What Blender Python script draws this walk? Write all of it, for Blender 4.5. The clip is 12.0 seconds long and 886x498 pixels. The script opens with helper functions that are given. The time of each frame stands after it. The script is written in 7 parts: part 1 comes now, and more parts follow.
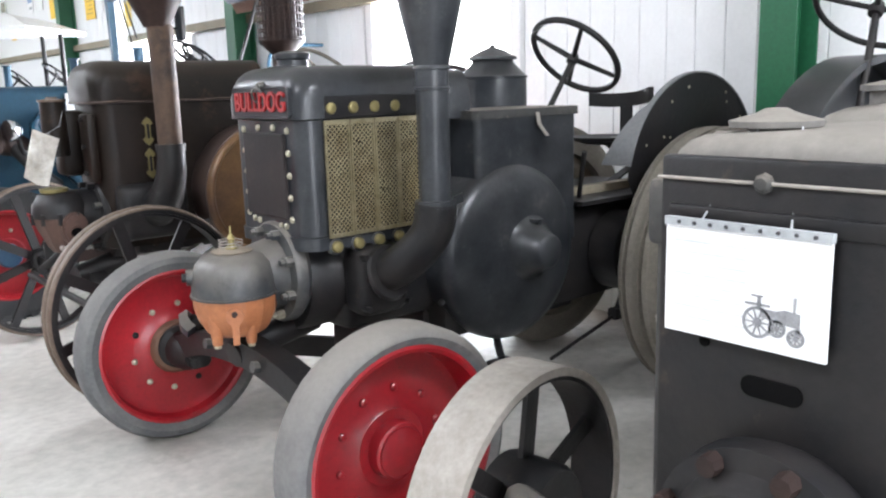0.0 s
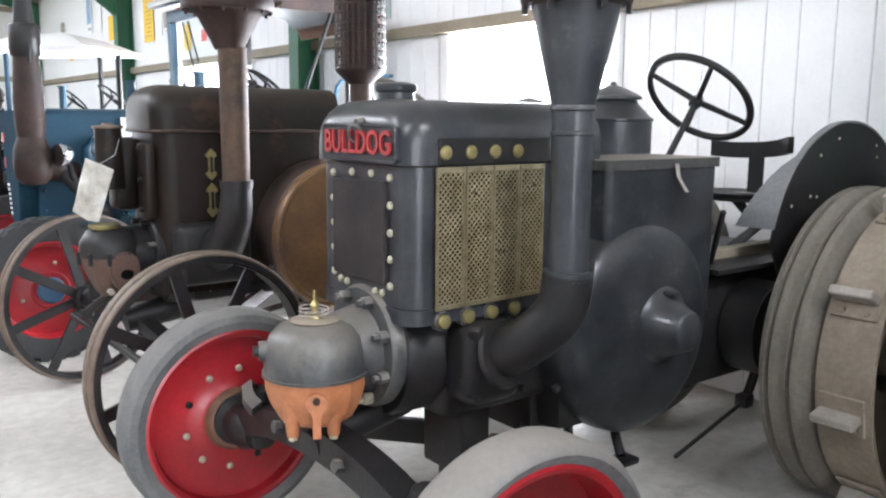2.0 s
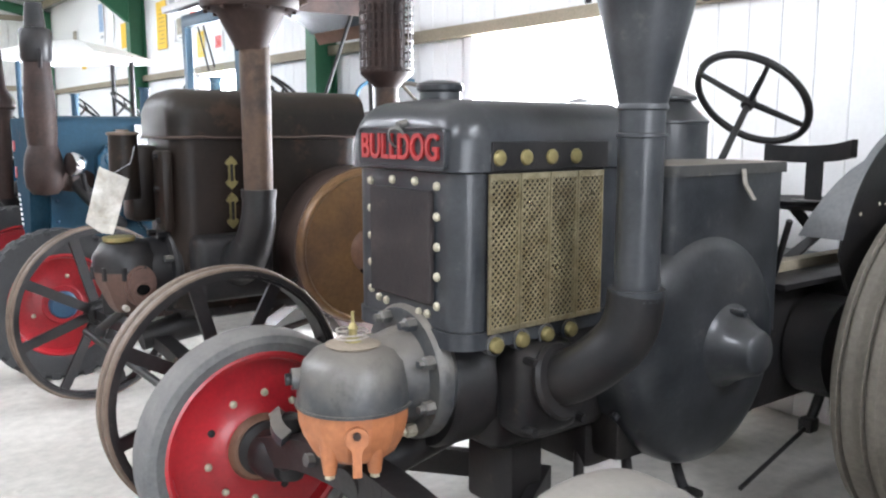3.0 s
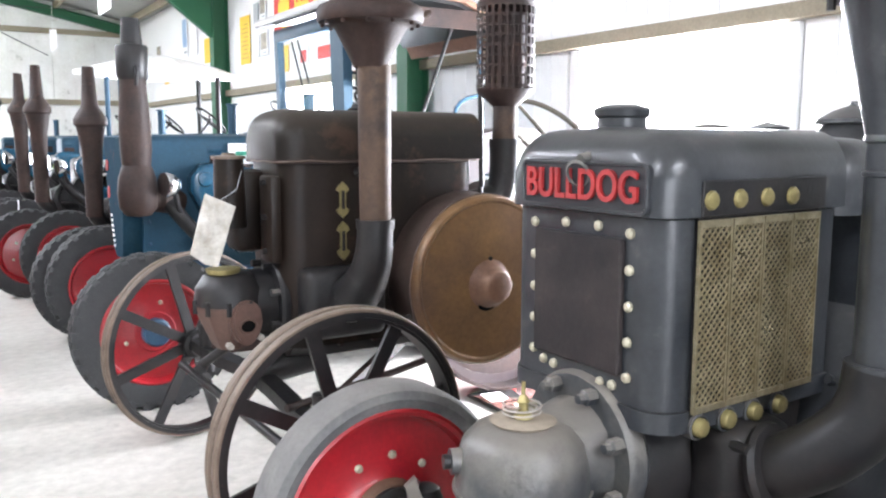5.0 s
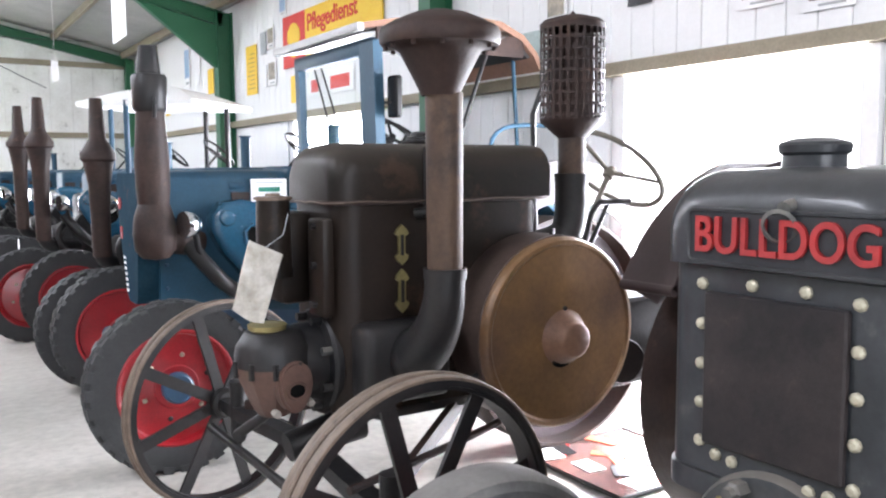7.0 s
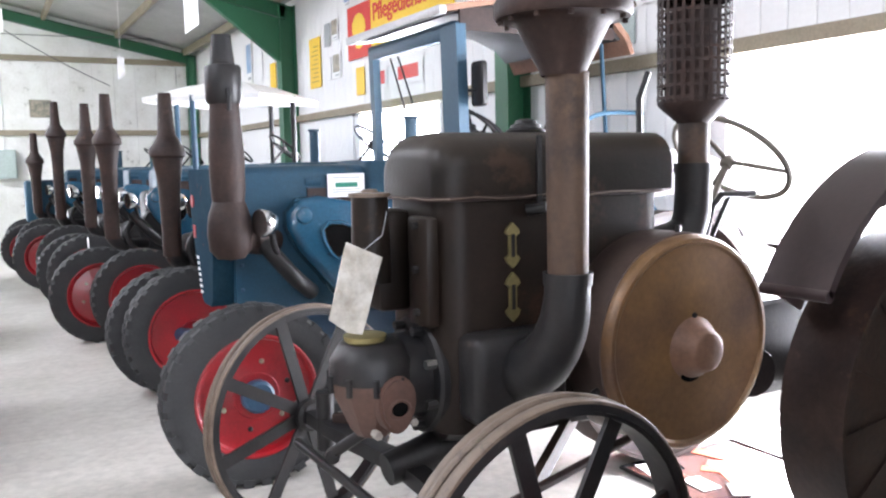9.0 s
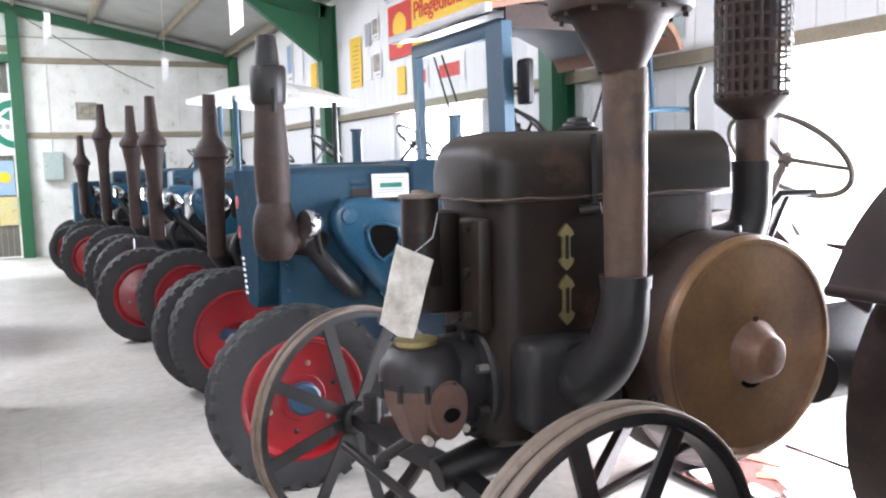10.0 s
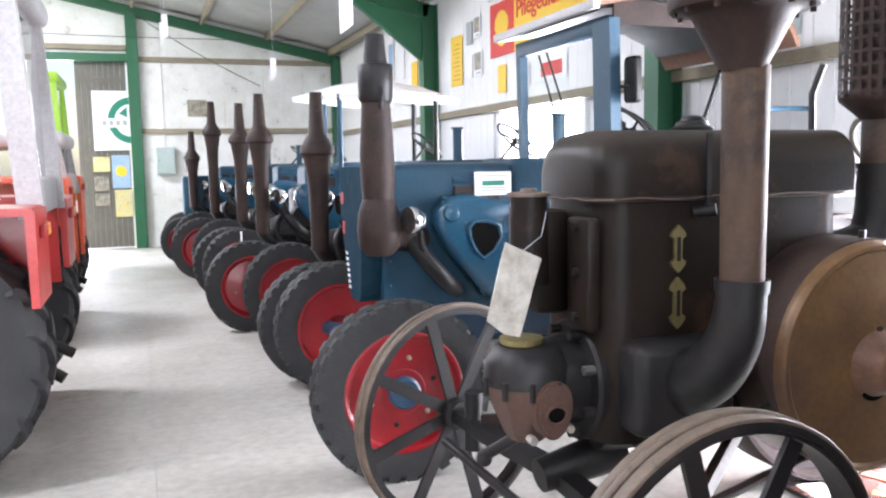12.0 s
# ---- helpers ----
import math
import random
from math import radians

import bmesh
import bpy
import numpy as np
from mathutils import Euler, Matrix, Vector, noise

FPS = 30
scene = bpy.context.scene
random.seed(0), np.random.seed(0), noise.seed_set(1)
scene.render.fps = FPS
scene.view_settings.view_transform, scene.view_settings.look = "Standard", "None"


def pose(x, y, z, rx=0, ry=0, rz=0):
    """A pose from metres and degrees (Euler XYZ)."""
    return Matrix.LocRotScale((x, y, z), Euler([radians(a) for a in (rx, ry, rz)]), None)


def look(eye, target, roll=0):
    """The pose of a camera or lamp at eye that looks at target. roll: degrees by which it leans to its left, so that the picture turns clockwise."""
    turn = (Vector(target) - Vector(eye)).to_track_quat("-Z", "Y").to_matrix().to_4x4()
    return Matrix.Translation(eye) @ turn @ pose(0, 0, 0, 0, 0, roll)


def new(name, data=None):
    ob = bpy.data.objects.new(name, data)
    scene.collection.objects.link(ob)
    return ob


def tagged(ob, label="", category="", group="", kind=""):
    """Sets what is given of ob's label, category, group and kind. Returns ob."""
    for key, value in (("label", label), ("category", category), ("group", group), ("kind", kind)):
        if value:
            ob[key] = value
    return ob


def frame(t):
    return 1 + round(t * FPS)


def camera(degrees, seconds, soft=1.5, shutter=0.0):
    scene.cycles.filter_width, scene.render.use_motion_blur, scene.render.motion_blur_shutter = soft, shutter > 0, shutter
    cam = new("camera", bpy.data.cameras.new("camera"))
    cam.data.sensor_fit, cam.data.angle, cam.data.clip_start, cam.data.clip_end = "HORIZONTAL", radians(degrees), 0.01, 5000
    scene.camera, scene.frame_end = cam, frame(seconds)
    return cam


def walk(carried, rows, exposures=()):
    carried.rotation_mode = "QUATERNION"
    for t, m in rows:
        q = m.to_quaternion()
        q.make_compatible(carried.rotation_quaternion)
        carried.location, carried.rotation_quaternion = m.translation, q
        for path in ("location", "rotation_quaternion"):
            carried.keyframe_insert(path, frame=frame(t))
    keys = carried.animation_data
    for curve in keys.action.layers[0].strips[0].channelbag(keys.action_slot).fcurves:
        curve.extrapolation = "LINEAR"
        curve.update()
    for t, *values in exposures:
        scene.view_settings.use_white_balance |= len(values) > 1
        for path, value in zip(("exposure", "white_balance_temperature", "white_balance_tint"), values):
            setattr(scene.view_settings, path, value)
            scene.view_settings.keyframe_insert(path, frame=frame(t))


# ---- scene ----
cam = camera(56.2, 12.0, soft=2.2)
PATH = [
    (0, (0.277, 0.295, 1.57), (1.534, 1.802, 1.186), -1.7),
    (0.5, (0.366, 0.426, 1.556), (1.566, 1.994, 1.238), -1.0),
    (1, (0.424, 0.529, 1.589), (1.638, 2.088, 1.277), -1.7),
    (1.5, (0.443, 0.728, 1.562), (1.62, 2.316, 1.26), -0.5),
    (2, (0.429, 0.927, 1.599), (1.627, 2.499, 1.293), 0.4),
    (2.5, (0.486, 1.067, 1.577), (1.666, 2.653, 1.278), 0.0),
    (4.5, (0.493, 1.561, 1.628), (1.676, 3.152, 1.361), 0.5),
    (5, (0.481, 1.671, 1.634), (1.536, 3.35, 1.373), 0.1),
    (5.5, (0.53, 1.82, 1.643), (1.565, 3.515, 1.406), 0.1),
    (6, (0.565, 1.938, 1.656), (1.575, 3.652, 1.452), 0.7),
    (6.5, (0.548, 2.072, 1.659), (1.583, 3.772, 1.46), 0.9),
    (7, (0.447, 2.203, 1.666), (1.521, 3.878, 1.473), -0.4),
    (7.5, (0.428, 2.329, 1.652), (1.463, 4.026, 1.432), 0.2),
    (9.5, (0.45, 2.656, 1.668), (1.38, 4.415, 1.465), -1.6),
    (10, (0.435, 2.683, 1.67), (1.318, 4.466, 1.461), -1.6),
    (10.5, (0.424, 2.691, 1.671), (1.272, 4.489, 1.456), -1.5),
    (11, (0.415, 2.693, 1.665), (1.2, 4.52, 1.452), -1.4),
    (11.5, (0.402, 2.691, 1.664), (1.124, 4.545, 1.456), -1.3),
    (12, (0.388, 2.699, 1.67), (1.065, 4.57, 1.462), -1.0),
]
walk(cam, [(t, look(eye, target, roll)) for t, eye, target, roll in PATH], [(0.0, 0.7, 6500, 11), (1.5, 0.72, 6500, 11), (2.5, 0.83, 6500, 11), (4.5, 1.1, 6500, 11), (5.0, 1.08, 6500, 12), (5.5, 0.98, 6500, 12), (6.5, 0.75, 6500, 13), (7.5, 0.69, 6500, 14), (12.0, 0.73, 6500, 15)])

# ---- world and light ----
world = bpy.data.worlds.new("sky")
world.use_nodes = True
scene.world = world
wn = world.node_tree.nodes
sky = wn.new("ShaderNodeTexSky")
sky.sky_type, sky.sun_disc = "NISHITA", False
sky.sun_elevation, sky.sun_rotation = radians(48), radians(80)
world.node_tree.links.new(sky.outputs[0], wn["Background"].inputs[0])
wn["Background"].inputs[1].default_value = 0.15
sun = new("sun", bpy.data.lights.new("sun", "SUN"))
sun.data.energy, sun.data.angle, sun.data.color = 4.0, radians(0.5), (1.0, 0.95, 0.88)
sun.matrix_world = look((9, 6.4, 5.2), (4.69, 5.5, 0))


def opening_light(name, at, target, wide, high, watts, colour=(1, 1, 1)):
    """An area lamp in place of daylight from an opening, seen or added."""
    lamp = new(name, bpy.data.lights.new(name, "AREA"))
    lamp.data.shape, lamp.data.size, lamp.data.size_y = "RECTANGLE", wide, high
    lamp.data.energy, lamp.data.color = watts, colour
    lamp.matrix_world = look(at, target)
    return lamp


COOL = (0.885, 0.932, 1.02)
opening_light("side_door_daylight", (4.9, 5.57, 1.14), (0, 5.57, 1.1), 1.7, 2.27, 520, COOL)
opening_light("side_window_daylight", (4.86, 11.3, 1.65), (0, 11.3, 1.6), 2.2, 1.2, 260, COOL)
opening_light("end_door_daylight", (-1.3, 21.5, 1.95), (-1.3, 0, 1.9), 1.1, 3.8, 260, COOL)
# broad lamp added behind the camera, in an unseen front doorway
opening_light("added_front_fill", (-1.5, -7.3, 2.0), (-1.5, 10, 1.6), 5.0, 3.8, 360, COOL)
# unseen roof lamps added to brighten the hall
for yy, watts in ((0.5, 270), (6.0, 280), (11.5, 430), (17.0, 620)):
    opening_light("added_roof_fill", (-3.4, yy, 5.42), (-3.2, yy, 0), 0.9, 3.2, watts, COOL)
# two more under the closed roof, added to brighten the side wall
for yy in (-1.6, -5.0):
    opening_light("added_roof_fill", (2.2, yy, 4.52), (2.4, yy, 0), 1.0, 2.2, 230, COOL)

# ---- materials ----


def mat(name, col, col2=None, rough=0.5, metal=0.0, scale=4.0, fine=60.0, bump=0.15, wear=0.5, spec=0.5, coat=0.0, dust=0.0, speck=None, speck_scale=16.0, speck_at=0.6):
    """A surface with broad stains, fine grain and slight relief; dust settles on faces that look up."""
    m = bpy.data.materials.new(name)
    m.use_nodes = True
    n, l = m.node_tree.nodes, m.node_tree.links
    b = n["Principled BSDF"]
    b.inputs["Metallic"].default_value = metal
    b.inputs["Specular IOR Level"].default_value = spec
    b.inputs["Coat Weight"].default_value = coat
    col2 = col2 or tuple(c * 0.6 for c in col)
    co = n.new("ShaderNodeTexCoord")
    big, small = n.new("ShaderNodeTexNoise"), n.new("ShaderNodeTexNoise")
    for t, sc, d in ((big, scale, 6), (small, fine, 4)):
        t.inputs["Scale"].default_value, t.inputs["Detail"].default_value, t.inputs["Roughness"].default_value = sc, d, 0.62
        l.new(co.outputs["Object"], t.inputs["Vector"])
    ramp = n.new("ShaderNodeValToRGB")
    ramp.color_ramp.elements[0].position, ramp.color_ramp.elements[1].position = 0.36, 0.68
    ramp.color_ramp.elements[0].color, ramp.color_ramp.elements[1].color = (*col, 1), (*[a + (c - a) * wear for a, c in zip(col, col2)], 1)
    l.new(big.outputs["Fac"], ramp.inputs["Fac"])
    grain = n.new("ShaderNodeMix")
    grain.data_type, grain.blend_type = "RGBA", "OVERLAY"
    grain.inputs["Factor"].default_value = 0.35
    l.new(ramp.outputs["Color"], grain.inputs["A"])
    l.new(small.outputs["Fac"], grain.inputs["B"])
    out = grain.outputs["Result"]
    if speck:
        sn, sr, sm = n.new("ShaderNodeTexNoise"), n.new("ShaderNodeMapRange"), n.new("ShaderNodeMix")
        sn.inputs["Scale"].default_value, sn.inputs["Detail"].default_value, sn.inputs["Roughness"].default_value = speck_scale, 8, 0.7
        l.new(co.outputs["Object"], sn.inputs["Vector"])
        sr.inputs["From Min"].default_value, sr.inputs["From Max"].default_value = speck_at, speck_at + 0.1
        sr.inputs["To Max"].default_value = 0.7
        l.new(sn.outputs["Fac"], sr.inputs["Value"])
        sm.data_type = "RGBA"
        sm.inputs["B"].default_value = (*speck, 1)
        l.new(sr.outputs[0], sm.inputs["Factor"])
        l.new(out, sm.inputs["A"])
        out = sm.outputs["Result"]
    if dust:
        geo, sep = n.new("ShaderNodeNewGeometry"), n.new("ShaderNodeSeparateXYZ")
        l.new(geo.outputs["Normal"], sep.inputs[0])
        up = n.new("ShaderNodeMath")
        up.operation, up.use_clamp = "MULTIPLY", True
        l.new(sep.outputs["Z"], up.inputs[0])
        up.inputs[1].default_value = dust
        dm = n.new("ShaderNodeMix")
        dm.data_type = "RGBA"
        dm.inputs["B"].default_value = (0.3, 0.26, 0.215, 1)
        l.new(up.outputs[0], dm.inputs["Factor"])
        l.new(out, dm.inputs["A"])
        out = dm.outputs["Result"]
    l.new(out, b.inputs["Base Color"])
    rr = n.new("ShaderNodeMapRange")
    rr.inputs["To Min"].default_value, rr.inputs["To Max"].default_value = max(rough - 0.13, 0.03), min(rough + 0.17, 1)
    l.new(big.outputs["Fac"], rr.inputs["Value"])
    l.new(rr.outputs[0], b.inputs["Roughness"])
    bp = n.new("ShaderNodeBump")
    bp.inputs["Strength"].default_value, bp.inputs["Distance"].default_value = bump, 0.004
    l.new(small.outputs["Fac"], bp.inputs["Height"])
    l.new(bp.outputs[0], b.inputs["Normal"])
    return m


GUN = mat("dark_grey_paint", (0.0115, 0.0137, 0.0168), (0.04, 0.043, 0.047), 0.33, 0.0, 4.5, 70, 0.14, wear=0.95, spec=0.38, coat=0.12, dust=0.07, speck=(0.075, 0.072, 0.066), speck_scale=9)
PANEL = mat("dark_panel", (0.013, 0.012, 0.013), (0.034, 0.027, 0.026), 0.48, 0.0, 6, 80, 0.2, wear=0.9, spec=0.2, speck=(0.055, 0.04, 0.036), speck_scale=12)
PLATE = mat("letter_plate", (0.017, 0.019, 0.023), (0.035, 0.035, 0.036), 0.38, 0.0, 6, 80, 0.1, spec=0.3)
BLACK = mat("oily_black_iron", (0.011, 0.011, 0.012), (0.028, 0.023, 0.02), 0.42, 0.0, 6, 50, 0.3, spec=0.28, speck=(0.06, 0.045, 0.035), speck_scale=11, speck_at=0.62)
CAST = mat("grey_cast_iron", (0.03, 0.034, 0.039), (0.1, 0.096, 0.085), 0.4, 0.1, 9, 45, 0.4, wear=0.8, spec=0.45, dust=0.42, speck=(0.016, 0.017, 0.02), speck_scale=11, speck_at=0.56)
DUSTY = mat("dust_covered_paint", (0.035, 0.036, 0.036), (0.085, 0.08, 0.072), 0.6, 0.0, 6, 45, 0.25, spec=0.3, dust=0.5, speck=(0.13, 0.115, 0.09), speck_scale=10)
CHAR = mat("brown_black_paint", (0.0062, 0.0048, 0.004), (0.0185, 0.012, 0.0088), 0.4, 0.0, 2.6, 60, 0.22, wear=0.9, spec=0.17, dust=0.12, speck=(0.055, 0.03, 0.019), speck_scale=3.4, speck_at=0.57)
RUST = mat("rusty_brown_iron", (0.044, 0.0265, 0.0185), (0.09, 0.054, 0.034), 0.6, 0.1, 5, 55, 0.4, wear=0.9, spec=0.35, speck=(0.015, 0.0115, 0.0105), speck_scale=3.2, speck_at=0.52)
DARKRUST = mat("dark_rust_iron", (0.018, 0.0108, 0.0096), (0.043, 0.024, 0.0185), 0.58, 0.1, 5, 40, 0.6, wear=0.9, spec=0.3, speck=(0.085, 0.043, 0.028), speck_scale=7, speck_at=0.6)
RIMRUST = mat("worn_rim_iron", (0.135, 0.096, 0.07), (0.07, 0.045, 0.032), 0.55, 0.1, 9, 40, 0.4, dust=0.2, speck=(0.04, 0.027, 0.021), speck_scale=20, speck_at=0.54)
GOLD = mat("bronzed_steel", (0.2, 0.108, 0.043), (0.085, 0.047, 0.031), 0.4, 0.25, 2.0, 50, 0.2, wear=0.95, speck=(0.27, 0.115, 0.026), speck_scale=1.7, speck_at=0.53)
BRONZE = mat("dulled_bronzed_steel", (0.075, 0.05, 0.04), (0.04, 0.028, 0.026), 0.42, 0.15, 4, 50, 0.18, wear=0.9)
COPPER = mat("red_brown_iron", (0.17, 0.088, 0.054), (0.1, 0.052, 0.034), 0.5, 0.2, 8, 50, 0.3, wear=0.9)
CASERUST = mat("brown_rust_casting", (0.1, 0.052, 0.038), (0.05, 0.03, 0.026), 0.55, 0.1, 7, 50, 0.3)
ORANGE = mat("orange_primer", (0.36, 0.135, 0.055), (0.26, 0.09, 0.035), 0.5, 0.0, 9, 50, 0.2)
BRASS = mat("brass", (0.31, 0.26, 0.115), (0.18, 0.145, 0.065), 0.42, 0.7, 12, 60, 0.15)
MESHBRASS = mat("brass_mesh", (0.56, 0.5, 0.34), (0.3, 0.245, 0.14), 0.3, 0.85, 14, 60, 0.15, wear=0.9)
BOLT = mat("dulled_bolt", (0.46, 0.43, 0.33), (0.26, 0.235, 0.17), 0.45, 0.4, 30, 80, 0.2, wear=0.9)
RED = mat("red_paint", (0.33, 0.01, 0.0165), (0.18, 0.0075, 0.012), 0.35, 0.0, 3, 60, 0.08, wear=0.8, coat=0.15, speck=(0.12, 0.02, 0.018), speck_scale=8, speck_at=0.64)
LETTER = mat("red_letter_paint", (0.33, 0.018, 0.018), (0.2, 0.013, 0.015), 0.55, 0.0, 14, 60, 0.1, wear=0.9)
TYRE_GREY = mat("grey_solid_rubber", (0.078, 0.08, 0.083), (0.14, 0.139, 0.134), 0.75, 0.0, 6, 60, 0.3, wear=0.9, dust=0.25, speck=(0.05, 0.05, 0.05), speck_scale=8)
TYRE_PALE = mat("dust_topped_solid_rubber", (0.1, 0.1, 0.1), (0.17, 0.167, 0.16), 0.8, 0.0, 6, 60, 0.3, wear=0.9, dust=0.5, speck=(0.06, 0.058, 0.055), speck_scale=9)
TYRE = mat("black_rubber", (0.018, 0.0185, 0.02), (0.05, 0.05, 0.05), 0.68, 0.0, 5, 60, 0.25)
TYRE_DUST = mat("dusty_rubber", (0.135, 0.12, 0.098), (0.2, 0.18, 0.15), 0.85, 0.0, 5, 50, 0.3)
LUGIRON = mat("dusty_lug_iron", (0.26, 0.215, 0.165), (0.17, 0.135, 0.1), 0.75, 0.0, 7, 40, 0.35)
STEELRIM = mat("pale_steel_rim", (0.33, 0.3, 0.265), (0.2, 0.175, 0.15), 0.6, 0.1, 8, 45, 0.35)
BLUE = mat("blue_paint", (0.009, 0.046, 0.082), (0.02, 0.062, 0.092), 0.48, 0.0, 3, 60, 0.14, wear=0.8, spec=0.3, dust=0.05, speck=(0.06, 0.05, 0.042), speck_scale=7, speck_at=0.63)
SHIELD = mat("grimy_rusted_blue_paint", (0.007, 0.03, 0.052), (0.02, 0.045, 0.062), 0.85, 0.0, 4, 50, 0.2, wear=0.9, spec=0.04, speck=(0.16, 0.05, 0.02), speck_scale=6, speck_at=0.6)
BLUE_GLOSS = mat("glossy_blue_paint", (0.012, 0.062, 0.11), (0.022, 0.08, 0.125), 0.22, 0.0, 3, 60, 0.05, coat=0.2)
BLUE_LIGHT = mat("faded_blue_paint", (0.017, 0.053, 0.088), (0.036, 0.08, 0.118), 0.5, 0.0, 3, 60, 0.1, wear=0.8, spec=0.3, speck=(0.15, 0.17, 0.18), speck_scale=8, speck_at=0.66)
BLUE_HUB = mat("dark_blue_paint", (0.015, 0.05, 0.1), (0.03, 0.07, 0.11), 0.4, 0.0, 6, 60, 0.1)
CHROME = mat("chrome", (0.85, 0.85, 0.86), (0.7, 0.7, 0.72), 0.12, 1.0, 6, 50, 0.02)
GREEN = mat("green_paint", (0.012, 0.105, 0.045), (0.02, 0.13, 0.06), 0.45, 0.0, 3, 50, 0.08)
WHITE = mat("white_board_paint", (0.84, 0.84, 0.84), (0.74, 0.74, 0.73), 0.6, 0.0, 2.5, 40, 0.12)
WHITE_STAIN = mat("stained_white_board", (0.82, 0.82, 0.8), (0.64, 0.63, 0.59), 0.65, 0.0, 2.0, 26, 0.15, wear=0.8, speck=(0.2, 0.19, 0.16), speck_scale=4, speck_at=0.61)
WOOD = mat("weathered_timber", (0.3, 0.26, 0.19), (0.2, 0.17, 0.12), 0.75, 0.0, 3, 50, 0.3)
ROOF = mat("fibre_cement_roof", (0.42, 0.42, 0.41), (0.3, 0.3, 0.29), 0.8, 0.0, 1.5, 40, 0.15)
FLOOR = mat("worn_concrete", (0.5, 0.485, 0.445), (0.345, 0.325, 0.287), 0.5, 0.0, 0.8, 14, 0.1, wear=0.8, speck=(0.2, 0.18, 0.145), speck_scale=1.7, speck_at=0.6)
# PALEGUN: dark fender paint made paler, with its bright reflection in the colour
PALEGUN = mat("reflection_pale_grey_paint", (0.13, 0.135, 0.14), (0.21, 0.21, 0.2), 0.45, 0.0, 4, 50, 0.15, spec=0.4)
DUSTTOP = mat("thick_dust_on_grey_paint", (0.14, 0.134, 0.124), (0.22, 0.208, 0.19), 0.75, 0.0, 5, 45, 0.25, wear=0.9, spec=0.2, dust=0.4)
PAPER = mat("white_paper", (0.85, 0.85, 0.85), (0.78, 0.78, 0.78), 0.55, 0.0, 3, 30, 0.03)
INK = mat("dark_ink", (0.05, 0.05, 0.055), rough=0.6)
# HOLE: flat black for the shade inside ports, slots and holes
HOLE = mat("hole_shade_black", (0.004, 0.004, 0.004), (0.008, 0.007, 0.007), 0.95, 0.0, 6, 50, 0.1, spec=0.05)
INKGREY = mat("grey_ink", (0.4, 0.42, 0.43), rough=0.6)
YELLOW = mat("yellow_sign", (0.85, 0.55, 0.03), (0.8, 0.5, 0.03), 0.5, 0.0, 3, 40, 0.03)
SIGNRED = mat("red_sign", (0.65, 0.03, 0.02), (0.6, 0.03, 0.02), 0.5, 0.0, 3, 40, 0.03)
SIGNGREEN = mat("green_sign", (0.01, 0.2, 0.13), (0.01, 0.18, 0.12), 0.5, 0.0, 3, 40, 0.03)
SKYBLUE = mat("blue_print", (0.25, 0.4, 0.6), (0.5, 0.55, 0.6), 0.5, 0.0, 5, 40, 0.03)
PHOTO = mat("colour_print", (0.42, 0.36, 0.28), (0.1, 0.12, 0.1), 0.5, 0.0, 9, 60, 0.03, wear=1.0, speck=(0.3, 0.06, 0.04), speck_scale=7, speck_at=0.62)
PHOTO_YELLOW = mat("yellow_print_with_pictures", (0.72, 0.6, 0.2), (0.6, 0.55, 0.4), 0.5, 0.0, 6, 40, 0.03, wear=1.0, speck=(0.16, 0.15, 0.12), speck_scale=9, speck_at=0.56)
CANVAS = mat("white_canvas", (0.82, 0.82, 0.8), (0.72, 0.72, 0.7), 0.7, 0.0, 3, 40, 0.05)
CABGREY = mat("light_grey_paint", (0.42, 0.41, 0.41), (0.34, 0.33, 0.33), 0.4, 0.0, 3, 40, 0.05)
TRACTOR_RED = mat("bright_red_paint", (0.44, 0.024, 0.022), (0.36, 0.02, 0.018), 0.35, 0.0, 3, 40, 0.05, coat=0.2)
TRACTOR_ORANGE = mat("orange_red_paint", (0.75, 0.12, 0.05), (0.65, 0.1, 0.04), 0.4, 0.0, 3, 40, 0.05)
LIME = mat("lime_green_paint", (0.3, 0.55, 0.04), (0.26, 0.5, 0.04), 0.4, 0.0, 3, 40, 0.05)
AMBER = mat("amber_plastic", (0.75, 0.28, 0.02), rough=0.3)
CABROOF = mat("brown_cab_cloth", (0.22, 0.115, 0.075), (0.16, 0.085, 0.055), 0.75, 0.0, 4, 40, 0.15)
FENDER_PURPLE = mat("plum_brown_paint", (0.028, 0.017, 0.019), (0.05, 0.03, 0.03), 0.45, 0.0, 4, 50, 0.12, dust=0.1)
GREENGREY = mat("grey_green_enamel", (0.4, 0.48, 0.46), (0.34, 0.42, 0.4), 0.5, 0.0, 4, 40, 0.05)
DARKDOOR = mat("grimy_door_sheet", (0.13, 0.12, 0.1), (0.2, 0.185, 0.155), 0.7, 0.0, 2, 30, 0.15)


def glass(name):
    m = bpy.data.materials.new(name)
    m.use_nodes = True
    b = m.node_tree.nodes["Principled BSDF"]
    b.inputs["Transmission Weight"].default_value, b.inputs["Roughness"].default_value, b.inputs["IOR"].default_value = 1.0, 0.03, 1.1
    b.inputs["Base Color"].default_value = (0.95, 0.97, 0.97, 1)
    return m


GLASS = glass("window_glass")
PLASTIC = mat("clear_bag_plastic", (0.62, 0.6, 0.55), (0.36, 0.32, 0.26), 0.15, 0.0, 12, 30, 0.5, wear=1.0, coat=0.6, speck=(0.12, 0.11, 0.1), speck_scale=14, speck_at=0.62)

# ---- mesh helpers ----
ORIGIN = {}


def thing(name, label, category, at=(0, 0, 0), group=""):
    e = new(name)
    e.empty_display_size = 0.1
    e.location = at
    ORIGIN[e.name] = Vector(at)
    return tagged(e, label, category, group)


